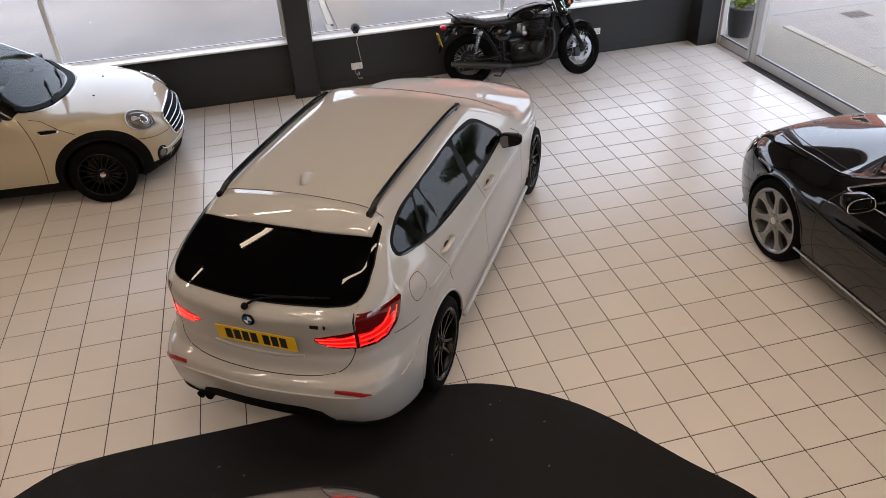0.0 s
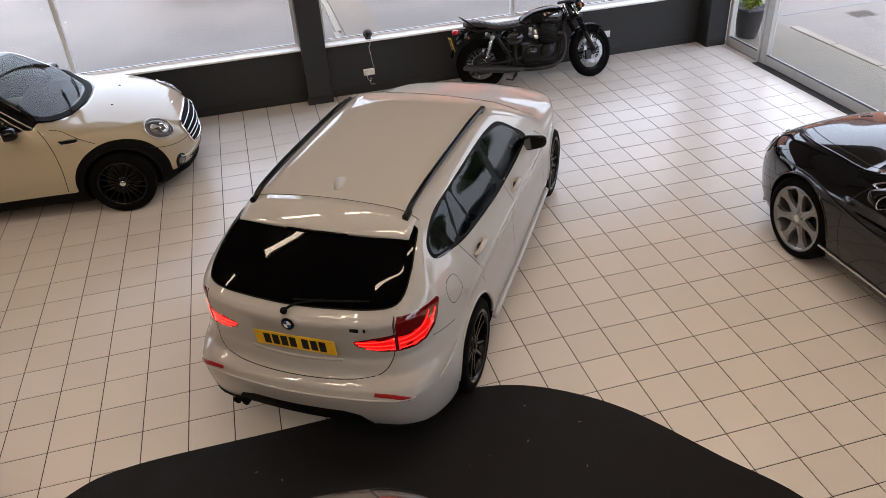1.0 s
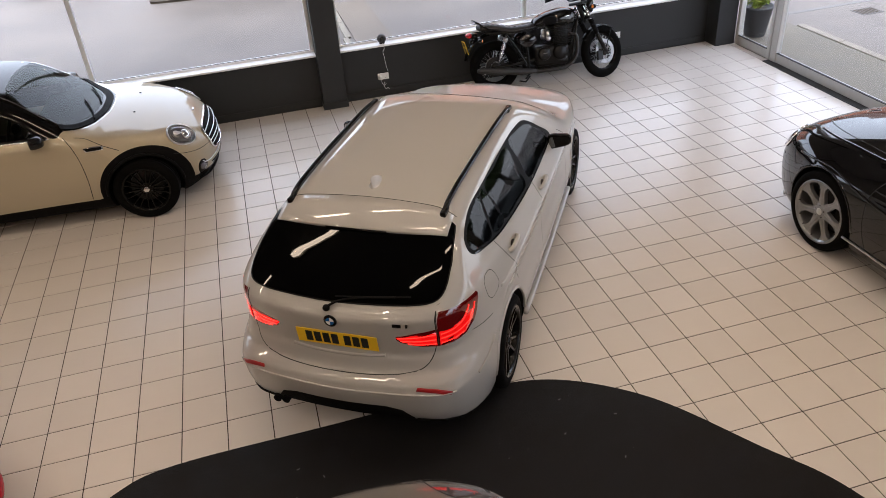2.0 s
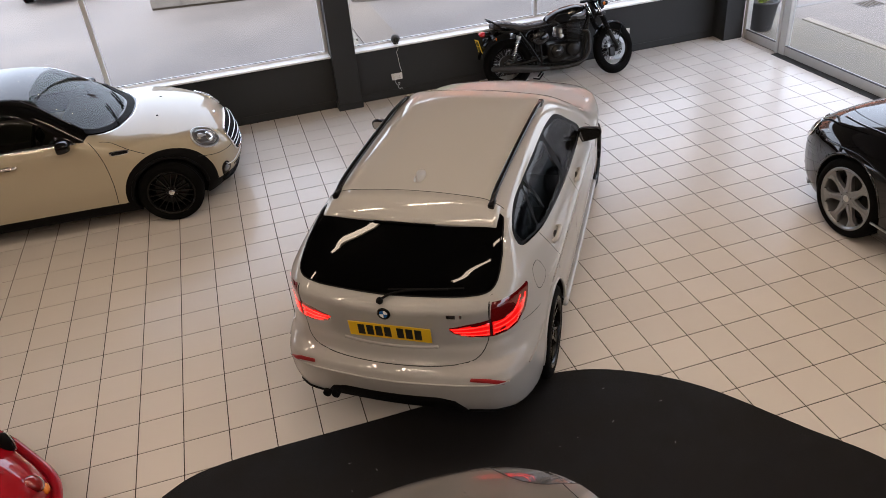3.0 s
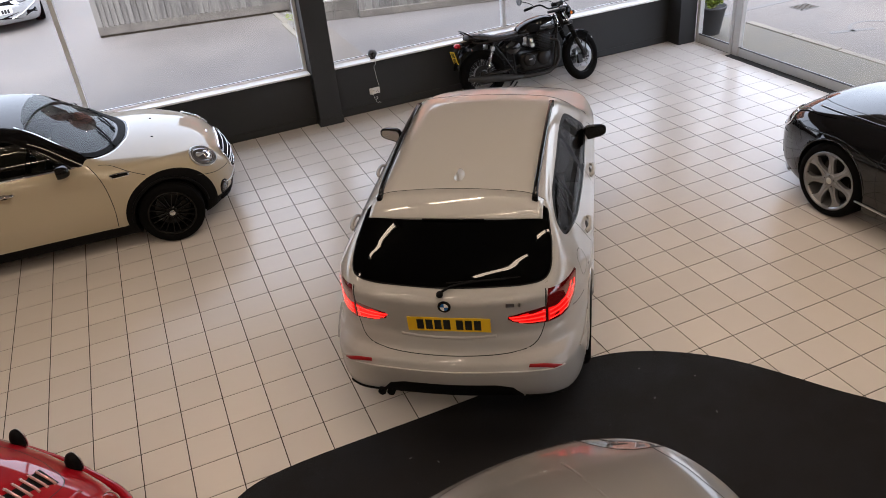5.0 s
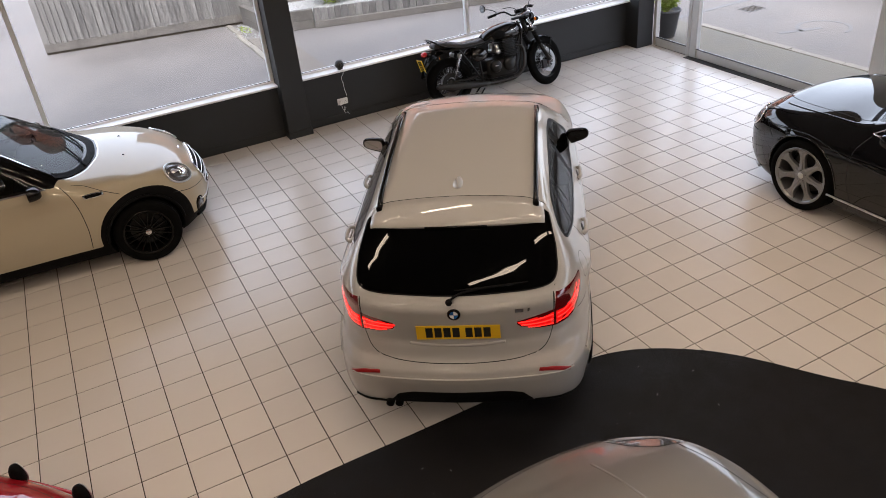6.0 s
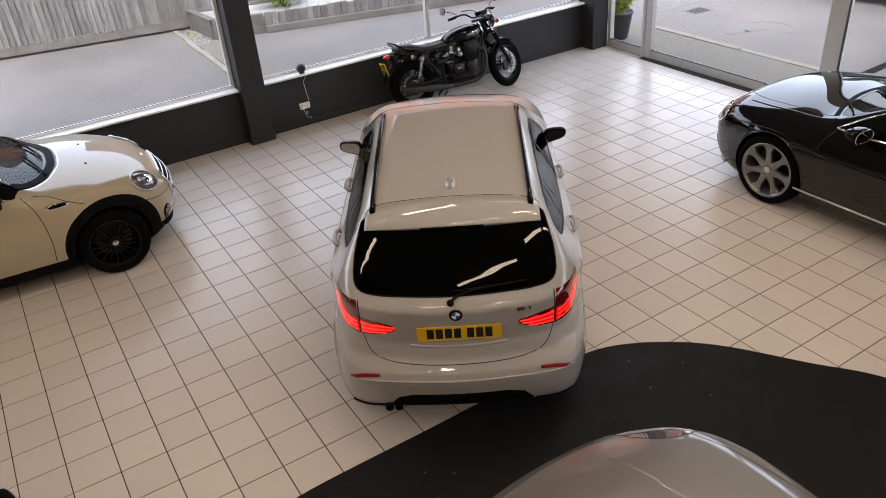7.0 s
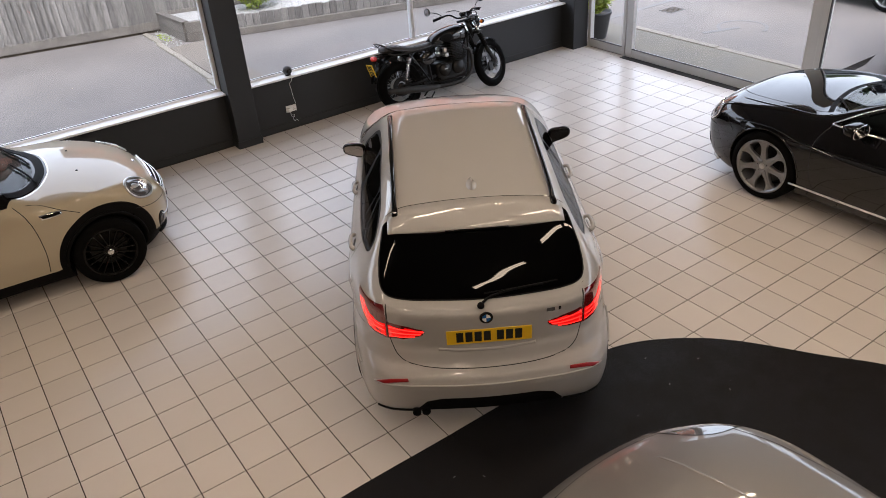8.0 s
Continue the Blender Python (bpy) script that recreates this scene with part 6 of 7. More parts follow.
        o = [(3.00, s * 0.93, 0.955), (3.01, s * 1.07, 0.955), (3.02, s * 1.095, 1.0), (3.01, s * 1.07, 1.05), (3.0, s * 0.94, 1.055), (2.99, s * 0.905, 1.0)]
        part("mirror_rim", tube(spline(o, 5, True), 0.005, 6, loop=True), M["chrome"], c, "bright mirror rim", True)
        handle(F, c, 1.98, 0.80, s, M["chrome"], 0.2)
        for a, r in ((0.68, 0.085), (0.50, 0.065)):
            e = ellipse(s * a, 0.66, r, r, 22)
            patch(F, "front", e, c, M["lens"], "headlamp", 1, 0.004, 4, "round headlamp", False, dome=0.012)
            bead(F, "front", e, c, 0.009, M["chrome"], "lamp_ring", 1, 0.2, True, smooth=False)
        patch(F, "front", [(s * 0.42, 0.30), (s * 0.72, 0.31), (s * 0.70, 0.41), (s * 0.46, 0.41)], c, M["plastic"], "side_intake", 1, 0.003, 3, smooth=False)
        seam(F, "front", [(s * 0.30, 0.50), (s * 0.60, 0.53), (s * 0.80, 0.57)], c, 1, 0.006)
        seam(F, "side", [(4.30, 0.60), (4.36, 0.66), (4.44, 0.72)], c, s, 0.005)
        for k in (-0.16, 0.3):
            w0 = onto(F, *lift("top", [(3.60, s * 0.02 + k), (3.46, s * 0.02 + k + 0.16), (3.36, s * 0.02 + k + 0.3)]), 2.2)[0] if s > 0 else None
            if w0 is not None:
                part("front_wiper", tube(spline([p + np.array((0, 0, 0.016)) for p in w0], 5), 0.008, 6), M["plastic"], c, "black wiper", True)
    g = [(-0.36, 0.40), (-0.38, 0.55), (-0.30, 0.68), (0, 0.70), (0.30, 0.68), (0.38, 0.55), (0.36, 0.40), (0, 0.385)]
    patch(F, "front", g, c, M["plastic"], "grille", 1, 0.003, 5, "black mesh grille")
    bead(F, "front", g, c, 0.012, M["chrome"], "grille_frame", 1, 0.2, True)
    # pale bead shaped as the reflection along the bumper's lower edge
    bead(F, "front", [(-0.78, 0.20), (-0.4, 0.185), (0, 0.18), (0.4, 0.185), (0.78, 0.20)], c, 0.012, M["satin"], "chin_strip", 1, 0.2)
    for x, t in ((1.165, 8), (3.91, 4)):
        for s in (-1, 1):
            wheel(c, x, s * 0.80, 0.345, M["silver_rim"], 7, "fat", 0.265, 0.262, M["satin"], t)
    cabin(c, 3.22, 0.93, 0.68)


# ---- the silver grey coupe under the balcony ----


def grey_coupe():
    c = thing("silver_coupe", "silver grey coupe with a long creased bonnet on the black mat", "car", COUPE_POSE)
    F = COUPE
    def side(poly, s):
        return zone("left" if s > 0 else "right", poly, lambda P: np.abs(P[:, 1]) - 0.3)
    zones = [("windscreen", zone("top", [(3.12, -0.5), (3.12, 0.0), (3.05, 0.4), (2.92, 0.62), (2.3, 0.45), (2.26, 0.0), (2.26, -0.5)], lambda P: P[:, 2] - 0.85, False), M["screen"], "clear windscreen", 0.0)]
    for s in (-1, 1):
        zones.append(("side_window", side([(1.1, 0.98), (1.9, 0.95), (2.75, 0.93), (2.5, 1.05), (2.1, 1.14), (1.6, 1.16), (1.25, 1.1)], s), M["tint"], "dark tinted side glass", 0.0))
    lens = [(4.22, 0.41), (4.16, 0.405), (4.07, 0.44), (3.985, 0.50), (3.93, 0.575), (3.905, 0.67), (3.90, 0.745), (3.97, 0.735), (4.06, 0.675), (4.14, 0.595), (4.21, 0.49)]
    for s in (-1, 1):
        zones.append(("headlamp", zone("top", lens, lambda P, s=s: np.minimum(P[:, 2] - 0.45, s * P[:, 1])), M["headlens"], "smoked clear headlamp lens", 0.0))
    zones.append(("bonnet", zone("top", [(3.2, -0.5), (3.2, 0.0), (3.12, 0.4), (3.0, 0.735), (3.4, 0.735), (3.7, 0.70), (3.83, 0.67), (3.91, 0.64), (3.985, 0.50), (4.16, 0.405), (4.20, 0.28), (4.22, 0.0), (4.22, -0.5)], lambda P: P[:, 2] - 0.45, False), M["silver_car"], "", 0.0))
    shell(F, (-0.08, -1.0, 0.06), (4.52, 1.0, 1.4), 0.026, [(0.9, 0.33, 0.37, 0.62), (3.5, 0.33, 0.37, 0.62)], zones, c, "body", M["silver_car"], lining=(0.75, 0.6, 3.2))
    seam(F, "top", [(4.165, -0.40), (4.197, -0.28), (4.214, -0.14), (4.219, 0), (4.214, 0.14), (4.197, 0.28), (4.165, 0.40)], c, width=0.006)
    for s in (-1, 1):
        seam(F, "top", [(a, s * b) for a, b in [(3.0, 0.735), (3.34, 0.735), (3.565, 0.712), (3.70, 0.70), (3.83, 0.672), (3.905, 0.66)]], c, 1, 0.006)
        seam(F, "top", [(a, s * b) for a, b in lens], c, 1, 0.006, 0.001, loop=True)
        bead(F, "top", [(3.15, s * 0.29), (3.5, s * 0.258), (3.75, s * 0.243), (4.02, s * 0.218)], c, 0.022, M["silver_car"], "bonnet_crease", 1, 1.85)
        mirror(c, 2.72, 0.97, 0.93, s, M["silver_car"], 0.06, 0.1, 0.065)
        seam(F, "side", [(2.95, 0.86), (3.0, 0.6), (2.92, 0.3)], c, s, 0.006)
    for x in (0.9, 3.5):
        for s in (-1, 1):
            wheel(c, x, s * 0.77, 0.33, M["silver_rim"], 5, "double", 0.235, 0.245)
    cabin(c, 2.8, 0.88, 0.62)


# ---- the red classic sports car ----


RED = car_field(
    top=curve((0.0, 0.55), (0.3, 0.70), (0.9, 0.80), (1.5, 0.84), (2.4, 0.84), (3.0, 0.83), (3.4, 0.785), (3.65, 0.72), (3.82, 0.63), (3.9, 0.52)),
    crown=const(0.13),
    plan=curve((0.1, 0.62), (0.5, 0.76), (1.2, 0.80), (2.0, 0.79), (3.0, 0.82), (3.5, 0.80), (3.9, 0.68)),
    tuck=curve((0.15, 0.10), (0.3, 0.03), (0.45, 0.0), (0.6, 0.02), (0.72, 0.09), (0.85, 0.2)),
    rear=curve((0.2, 0.12), (0.45, 0.0), (0.7, 0.12)), front=curve((0.15, 3.78), (0.35, 3.9), (0.55, 3.88), (0.75, 3.72)),
    rc=curve((0.0, 0.0), (0.5, 0.08), (0.8, 0.4)), fc=curve((0.0, 0.0), (0.4, 0.03), (0.6, 0.10), (0.75, 0.26), (0.84, 0.5)),
    bot=curve((0.0, 0.22), (0.5, 0.16), (3.5, 0.16), (3.9, 0.24)), k_top=0.14, k_end=0.14)


def sports_car():
    c = thing("red_sports_car", "red classic sports car with bright louvres and black overriders", "car", RED_POSE)
    F = RED
    zones = [("engine_lid", zone("top", [(2.75, -0.5), (2.75, 0.0), (2.75, 0.46), (3.2, 0.48), (3.62, 0.42), (3.71, 0.2), (3.73, -0.5)], lambda P: P[:, 2] - 0.5, False), M["red_car"], "", 0.0),
             ("cockpit", zone("top", [(1.2, -0.5), (1.2, 0.45), (1.6, 0.56), (2.2, 0.54), (2.35, 0.3), (2.35, -0.5)], lambda P: P[:, 2] - 0.6, False), M["interior"], "dark open cockpit", 0.0)]
    shell(F, (-0.08, -0.95, 0.1), (4.0, 0.95, 0.95), 0.026, [(0.75, 0.30, 0.335, 0.58), (3.05, 0.30, 0.335, 0.58)], zones, c, "body", M["red_car"])
    seam(F, "top", [(2.75, -0.46), (3.2, -0.48), (3.62, -0.42), (3.71, -0.2), (3.73, 0), (3.71, 0.2), (3.62, 0.42), (3.2, 0.48), (2.75, 0.46)], c, width=0.005)
    for s in (-1, 1):
        g = [(3.28, s * 0.20), (3.66, s * 0.19), (3.64, s * 0.37), (3.28, s * 0.40)]
        patch(F, "top", g, c, M["plastic"], "louvre_opening", 1, 0.003, 3, "dark grille opening", smooth=False)
        for k in range(8):
            x = 3.63 - 0.044 * k
            R, N = onto(F, *lift("top", [(x, s * 0.205), (x - 0.006, s * 0.375)]), 2.2)
            a, b = Vector(R[0]), Vector(R[1])
            part("louvre", tube([a.lerp(b, t) + Vector((0, 0, 0.012 if 0 < t < 1 else 0.002)) for t in (0, 0.12, 0.5, 0.88, 1)], 0.009, 8, flat=0.7), M["louvre"], c, "bright curved louvre slat", True)
        R, N = onto(F, *lift("front", [(s * 0.242, 0.55)]), 1.8)
        o = new("overrider")
        o.parent = c
        o.matrix_local = Matrix.Translation((R[0][0] - 0.015, s * 0.242, 0.615))
        tagged(o, "rounded black bumper overrider")
        bm = ball((0, 0, 0), 1, 22, 16, (0.040, 0.052, 0.078))
        for v in bm.verts:
            if v.co.z < -0.03:
                v.co.x *= 0.7
        part("overrider_body", bm, M["plastic"], o, "", True)
        e = [(0.022, 0.052 * math.cos(t), 0.078 * math.sin(t)) for t in [2 * math.pi * k / 24 for k in range(24)]]
        part("overrider_rim", tube([(x, y * 0.88, z * 0.88) for x, y, z in e], 0.0035, 6, loop=True), M["satin"], o, "thin bright rim", True)
        part("overrider_stay", rod((-0.05, 0, -0.12), (0, 0, -0.05), 0.018, 10), M["gloss_black"], o)
        bead(F, "top", [(2.6, s * 0.60), (3.1, s * 0.62), (3.45, s * 0.58), (3.66, s * 0.50)], c, 0.03, M["red_car"], "wing_crest", 1, 1.85)
        patch(F, "front", ellipse(s * 0.60, 0.55, 0.05, 0.06, 20), c, M["tail_glass"], "tail_lamp", 1, 0.006, 4, "amber and red tail lamp", False, dome=0.02)
        patch(F, "front", ellipse(s * 0.60, 0.475, 0.035, 0.03, 16), c, M["orange"], "indicator", 1, 0.006, 3, "amber indicator", False, dome=0.014)
        for x in (0.75, 3.05):
            wheel(c, x, s * 0.68, 0.30, M["silver_rim"], 5, "double", 0.17, 0.205)
    bead(F, "front", [(-0.66, 0.40), (-0.4, 0.40), (0, 0.40), (0.4, 0.40), (0.66, 0.40)], c, 0.03, M["red_car"], "bumper", 1, 0.1, label="red painted bumper")


M["tail_glass"] = mat("ruby lamp glass", (0.25, 0.01, 0.008), 0.1, coat=1.0)
M["louvre"] = mat("polished red louvre", (0.75, 0.42, 0.40), 0.2, metal=0.6, coat=1.0)
RED_POSE = pose(-2.45, 3.884, 0, 0, 0, 40) @ pose(-3.90, 0, 0)
hatchback()
tourer()
grey_coupe()
sports_car()


def far_car(name, label, m, material, plate_colour):
    """A parked car some way off: body, glass, lamps, plate and wheels."""
    c = thing(name, label, "car", m)
    F = FAR
    zones = [("windscreen", zone("top", [(3.15, -0.5), (3.15, 0.0), (3.05, 0.45), (2.9, 0.66), (2.35, 0.52), (2.3, 0.0), (2.3, -0.5)], lambda P: P[:, 2] - 0.9, False), M["privacy"], "dark windscreen", 0.0)]
    for s in (-1, 1):
        zones.append(("side_window", zone("left" if s > 0 else "right", [(0.9, 1.02), (1.9, 0.99), (2.75, 0.97), (2.5, 1.15), (2.1, 1.28), (1.6, 1.31), (1.1, 1.25)], lambda P: np.abs(P[:, 1]) - 0.35), M["privacy"], "dark side glass", 0.0))
    shell(F, (-0.08, -1.0, 0.08), (4.5, 1.0, 1.56), 0.04, [(0.85, 0.31, 0.36, 0.62), (3.5, 0.31, 0.36, 0.62)], zones, c, "body", material)
    for s in (-1, 1):
        patch(F, "front", [(s * a, b) for a, b in [(0.40, 0.64), (0.55, 0.70), (0.72, 0.74), (0.78, 0.68), (0.62, 0.60), (0.45, 0.58)]], c, M["lens"], "headlamp", 1, 0.006, 3, "clear headlamp")
        patch(F, "front", [(s * a, b) for a, b in [(0.48, 0.30), (0.74, 0.31), (0.72, 0.42), (0.52, 0.42)]], c, M["plastic"], "side_intake", 1, 0.004, 3, smooth=False)
        patch(F, "rear", [(s * a, b) for a, b in [(0.45, 0.80), (0.74, 0.82), (0.76, 0.95), (0.5, 0.93)]], c, M["lamp_red"], "tail_lamp", 1, 0.006, 3, smooth=False)
        bead(F, "front", [(s * 0.20, 0.30), (s * 0.42, 0.36), (s * 0.62, 0.47), (s * 0.74, 0.52)], c, 0.014, M["chrome"], "bumper_blade", 1, 0.2)
        for x in (0.85, 3.5):
            wheel(c, x, s * 0.78, 0.31, M["silver_rim"], 5, "double", 0.21, 0.22)
    patch(F, "front", [(-0.42, 0.26), (0.42, 0.26), (0.36, 0.40), (-0.36, 0.40)], c, M["plastic"], "lower_intake", 1, 0.004, 3, smooth=False)
    patch(F, "front", [(-0.45, 0.54), (0.45, 0.54), (0.36, 0.66), (-0.36, 0.66)], c, M["plastic"], "grille", 1, 0.004, 3, smooth=False)
    plate(c, pose(4.475, 0, 0.47, 0, 0, 180), 0.52, 0.111, plate_colour, (4, 3), "number plate")


FAR = car_field(
    top=curve((0.0, 1.0), (0.4, 1.25), (0.9, 1.41), (1.6, 1.46), (2.2, 1.42), (2.7, 1.2), (3.1, 1.0), (3.3, 0.97), (3.8, 0.90), (4.2, 0.80), (4.4, 0.6)),
    crown=const(0.10),
    plan=curve((0.1, 0.78), (0.6, 0.87), (1.5, 0.89), (3.0, 0.89), (3.6, 0.89), (4.0, 0.84), (4.4, 0.66)),
    tuck=curve((0.15, 0.08), (0.3, 0.03), (0.5, 0.0), (0.75, 0.01), (0.92, 0.05), (1.0, 0.09), (1.3, 0.24), (1.46, 0.36)),
    rear=curve((0.2, 0.1), (0.5, 0.0), (0.9, 0.05), (1.3, 0.3)), front=curve((0.15, 4.3), (0.35, 4.45), (0.6, 4.44), (0.8, 4.3)),
    rc=curve((0.0, 0.0), (0.5, 0.05), (0.75, 0.2), (0.9, 0.5)), fc=curve((0.0, 0.0), (0.4, 0.05), (0.65, 0.18), (0.8, 0.4), (0.9, 0.7)),
    bot=curve((0.0, 0.26), (0.6, 0.16), (4.0, 0.15), (4.45, 0.2)))
far_car("parked_car", "pale grey car parked outside facing the showroom", pose(-3.84, 18.62, GROUND, 0, 0, -82) @ pose(-4.45, 0, 0), M["far_silver"], M["white_plate"])
far_car("parked_car", "dark green car parked beyond the bay line", pose(12.25, 6.15, GROUND, 0, 0, 90), M["far_dark"], M["yellow"])
far_car("parked_car", "red car parked in the yard beyond the glass", pose(8.3, 4.75, GROUND, 0, 0, 0), M["red_car"], M["yellow"])


# ---- the black roadster motorcycle ----


def motorcycle():
    c = thing("motorcycle", "black classic roadster motorcycle leaning on its side stand", "motorcycle", pose(2.76, 8.88, 0, 0, 0, -5.2) @ pose(0, 0, 0, -11, 0, 0) @ Matrix.Scale(1.01, 4))
    WB, RR, FR = 1.45, 0.322, 0.330

    def spoked(x, r, rim_r, w, name, turn=0.0):
        h = new(name)
        h.parent = c
        h.matrix_local = pose(x, 0, r)
        part("tyre", lathe([(rim_r - 0.004, w * 0.62), (rim_r + 0.02, w * 0.95), (r - 0.05, w), (r - 0.02, w * 0.8), (r - 0.004, w * 0.4), (r, 0.006), (r - 0.005, 0.003), (r - 0.005, -0.003), (r, -0.006), (r - 0.004, -w * 0.4), (r - 0.02, -w * 0.8), (r - 0.05, -w), (rim_r + 0.02, -w * 0.95), (rim_r - 0.004, -w * 0.62)], 48), M["tyre"], h, "", True)
        part("rim", lathe([(rim_r, w * 0.66), (rim_r - 0.012, w * 0.6), (rim_r - 0.02, 0), (rim_r - 0.012, -w * 0.6), (rim_r, -w * 0.66)], 48), M["black_rim"], h, "", True)
        part("hub", lathe([(0.001, 0.075), (0.05, 0.075), (0.055, 0.06), (0.035, 0.045), (0.035, -0.045), (0.055, -0.06), (0.05, -0.075), (0.001, -0.075)], 24), M["engine"], h, "", True)
        for k in range(36):
            a = 2 * math.pi * k / 36
            b = a + (0.42 if k % 2 else -0.42)
            y0 = 0.055 if (k // 2) % 2 else -0.055
            part("spoke", rod((0.05 * math.cos(b), y0, 0.05 * math.sin(b)), ((rim_r - 0.015) * math.cos(a), 0, (rim_r - 0.015) * math.sin(a)), 0.0022, 5), M["satin"], h)
        return h

    rear = spoked(0, RR, 0.216, 0.072, "rear_wheel")
    front = spoked(WB, FR, 0.232, 0.050, "front_wheel")
    for s in (-1, 1):
        part("brake_disc", lathe([(0.105, s * 0.062), (0.155, s * 0.062), (0.155, s * 0.067), (0.105, s * 0.067)], 40, closed=True), M["disc_bright"], front, "bright wavy brake disc")
        for k in range(8):
            a = 2 * math.pi * k / 8
            pts = spline([(0.07 * math.cos(a), s * 0.066, 0.07 * math.sin(a)), (0.11 * math.cos(a + 0.25), s * 0.07, 0.11 * math.sin(a + 0.25)), (0.15 * math.cos(a + 0.2), s * 0.068, 0.15 * math.sin(a + 0.2))], 4)
            part("disc_arm", tube(pts, 0.008, 6, flat=0.5), M["disc_bright"], front)
        part("brake_caliper", box(-0.14, -0.05, s * 0.05, s * 0.09, -0.10, 0.02, 0.012), M["engine"], front)
    part("brake_disc", lathe([(0.07, -0.058), (0.125, -0.058), (0.125, -0.063), (0.07, -0.063)], 36, closed=True), M["disc"], rear)
    part("sprocket", lathe([(0.05, 0.075), (0.10, 0.075), (0.10, 0.081), (0.05, 0.081)], 36, closed=True), M["satin"], rear)

    # frame, swing arm, forks
    def pipe(name, pts, r, m, label="", n=6):
        return part(name, tube(spline(pts, n), r, 8), m, c, label, True)

    for s in (-1, 1):
        pipe("swing_arm", [(0, s * 0.10, 0.322), (0.25, s * 0.105, 0.325), (0.52, s * 0.09, 0.36)], 0.022, M["engine"])
        pipe("frame_tube", [(1.10, 0, 0.90), (0.85, s * 0.07, 0.80), (0.45, s * 0.12, 0.74), (0.0, s * 0.125, 0.74), (-0.12, s * 0.10, 0.77)], 0.016, M["engine"])
        pipe("frame_tube", [(1.12, s * 0.02, 0.80), (1.04, s * 0.09, 0.50), (0.96, s * 0.12, 0.25), (0.80, s * 0.13, 0.20), (0.45, s * 0.13, 0.22), (0.42, s * 0.13, 0.36), (0.40, s * 0.125, 0.72)], 0.016, M["engine"])
        pipe("frame_brace", [(0.40, s * 0.13, 0.30), (0.28, s * 0.125, 0.52), (0.14, s * 0.125, 0.73)], 0.012, M["engine"])
        # rear shock: body, coil and caps
        a, b = Vector((0.03, s * 0.135, 0.36)), Vector((0.15, s * 0.135, 0.70))
        sh = part("rear_shock", rod(a, b, 0.014, 10), M["chrome"], c, "chromed coil spring shock", True)
        d = (b - a).normalized()
        u = d.orthogonal().normalized()
        v = d.cross(u)
        part("spring", tube([a.lerp(b, 0.12 + 0.68 * t / 90) + 0.028 * (u * math.cos(t * 0.63) + v * math.sin(t * 0.63)) for t in range(91)], 0.0045, 5), M["chrome"], sh, "", True)
        part("shock_cap", rod(a.lerp(b, 0.80), a.lerp(b, 0.93), 0.032, 14), M["satin"], sh, "", True)
        # fork leg with gaiter
        top, mid, low = Vector((1.155, s * 0.10, 0.93)), Vector((1.32, s * 0.10, 0.56)), Vector((1.445, s * 0.10, 0.33))
        f = part("fork_leg", rod(low, mid, 0.027, 12), M["engine"], c, "", True)
        gait = [mid.lerp(top, 0.04 + 0.5 * t / 14) for t in range(15)]
        part("fork_gaiter", tube(gait, [0.036 if t % 2 else 0.029 for t in range(15)], 12), M["plastic"], f, "ribbed rubber gaiter")
        part("fork_tube", rod(mid, top, 0.021, 12), M["chrome"], f, "", True)
        pipe("handlebar", [(1.10, 0, 1.01), (1.09, s * 0.10, 1.015), (1.06, s * 0.20, 1.08), (1.0, s * 0.31, 1.075)], 0.012, M["gloss_black"])
        part("grip", rod((1.003, s * 0.30, 1.075), (0.945, s * 0.405, 1.06), 0.018, 12), M["plastic"], c, "black rubber grip", True)
        pipe("lever", [(1.02, s * 0.29, 1.08), (1.05, s * 0.32, 1.075), (1.01, s * 0.39, 1.065)], 0.005, M["plastic"])
        pipe("mirror_stem", [(1.02, s * 0.28, 1.075), (1.0, s * 0.33, 1.13), (0.96, s * 0.43, 1.175)], 0.005, M["gloss_black"])
        mr = part("mirror_head", lathe([(0.001, 0.018), (0.04, 0.014), (0.052, 0.0), (0.050, -0.006), (0.001, -0.006)], 24, "X", (0.94, s * 0.47, 1.19)), M["gloss_black"], c, "round bar mirror", True)
        part("mirror_glass", lathe([(0.001, -0.0075), (0.047, -0.0075)], 24, "X", (0.94, s * 0.47, 1.19)), M["mirror"], mr)
        for x, z in ((1.22, 0.90), (-0.20, 0.68)):
            i = part("indicator", ball((x, s * 0.20, z), 0.028, 14, 10, (1.2, 1, 1)), M["gloss_black"], c, "small round indicator", True)
            part("indicator_lens", ball((x - math.copysign(0.014, -x + 0.5) * -1, s * 0.20, z), 0.023, 12, 8), M["orange"], i, "", True)
            part("indicator_stalk", rod((x, s * 0.10, z), (x, s * 0.18, z), 0.008, 8), M["gloss_black"], i)
        # exhaust: header, silencer
        pipe("header_pipe", [(0.98, s * 0.08, 0.62), (1.07, s * 0.11, 0.58), (1.05, s * 0.14, 0.36), (0.93, s * 0.15, 0.24), (0.70, s * 0.16, 0.215), (0.45, s * 0.165, 0.23)], 0.021, M["matt_black"], "black exhaust header")
        part("silencer", tube([(0.50, s * 0.165, 0.225), (0.42, s * 0.17, 0.23), (0.30, s * 0.178, 0.245), (0.0, s * 0.185, 0.285), (-0.22, s * 0.19, 0.315), (-0.26, s * 0.19, 0.32)], [0.024, 0.034, 0.047, 0.047, 0.034, 0.026], 16), M["matt_black"], c, "matt black silencer", True)
        part("foot_peg", rod((0.50, s * 0.16, 0.33), (0.50, s * 0.26, 0.325), 0.012, 8), M["plastic"], c)
        part("foot_peg", rod((0.18, s * 0.15, 0.37), (0.18, s * 0.24, 0.38), 0.010, 8), M["plastic"], c)
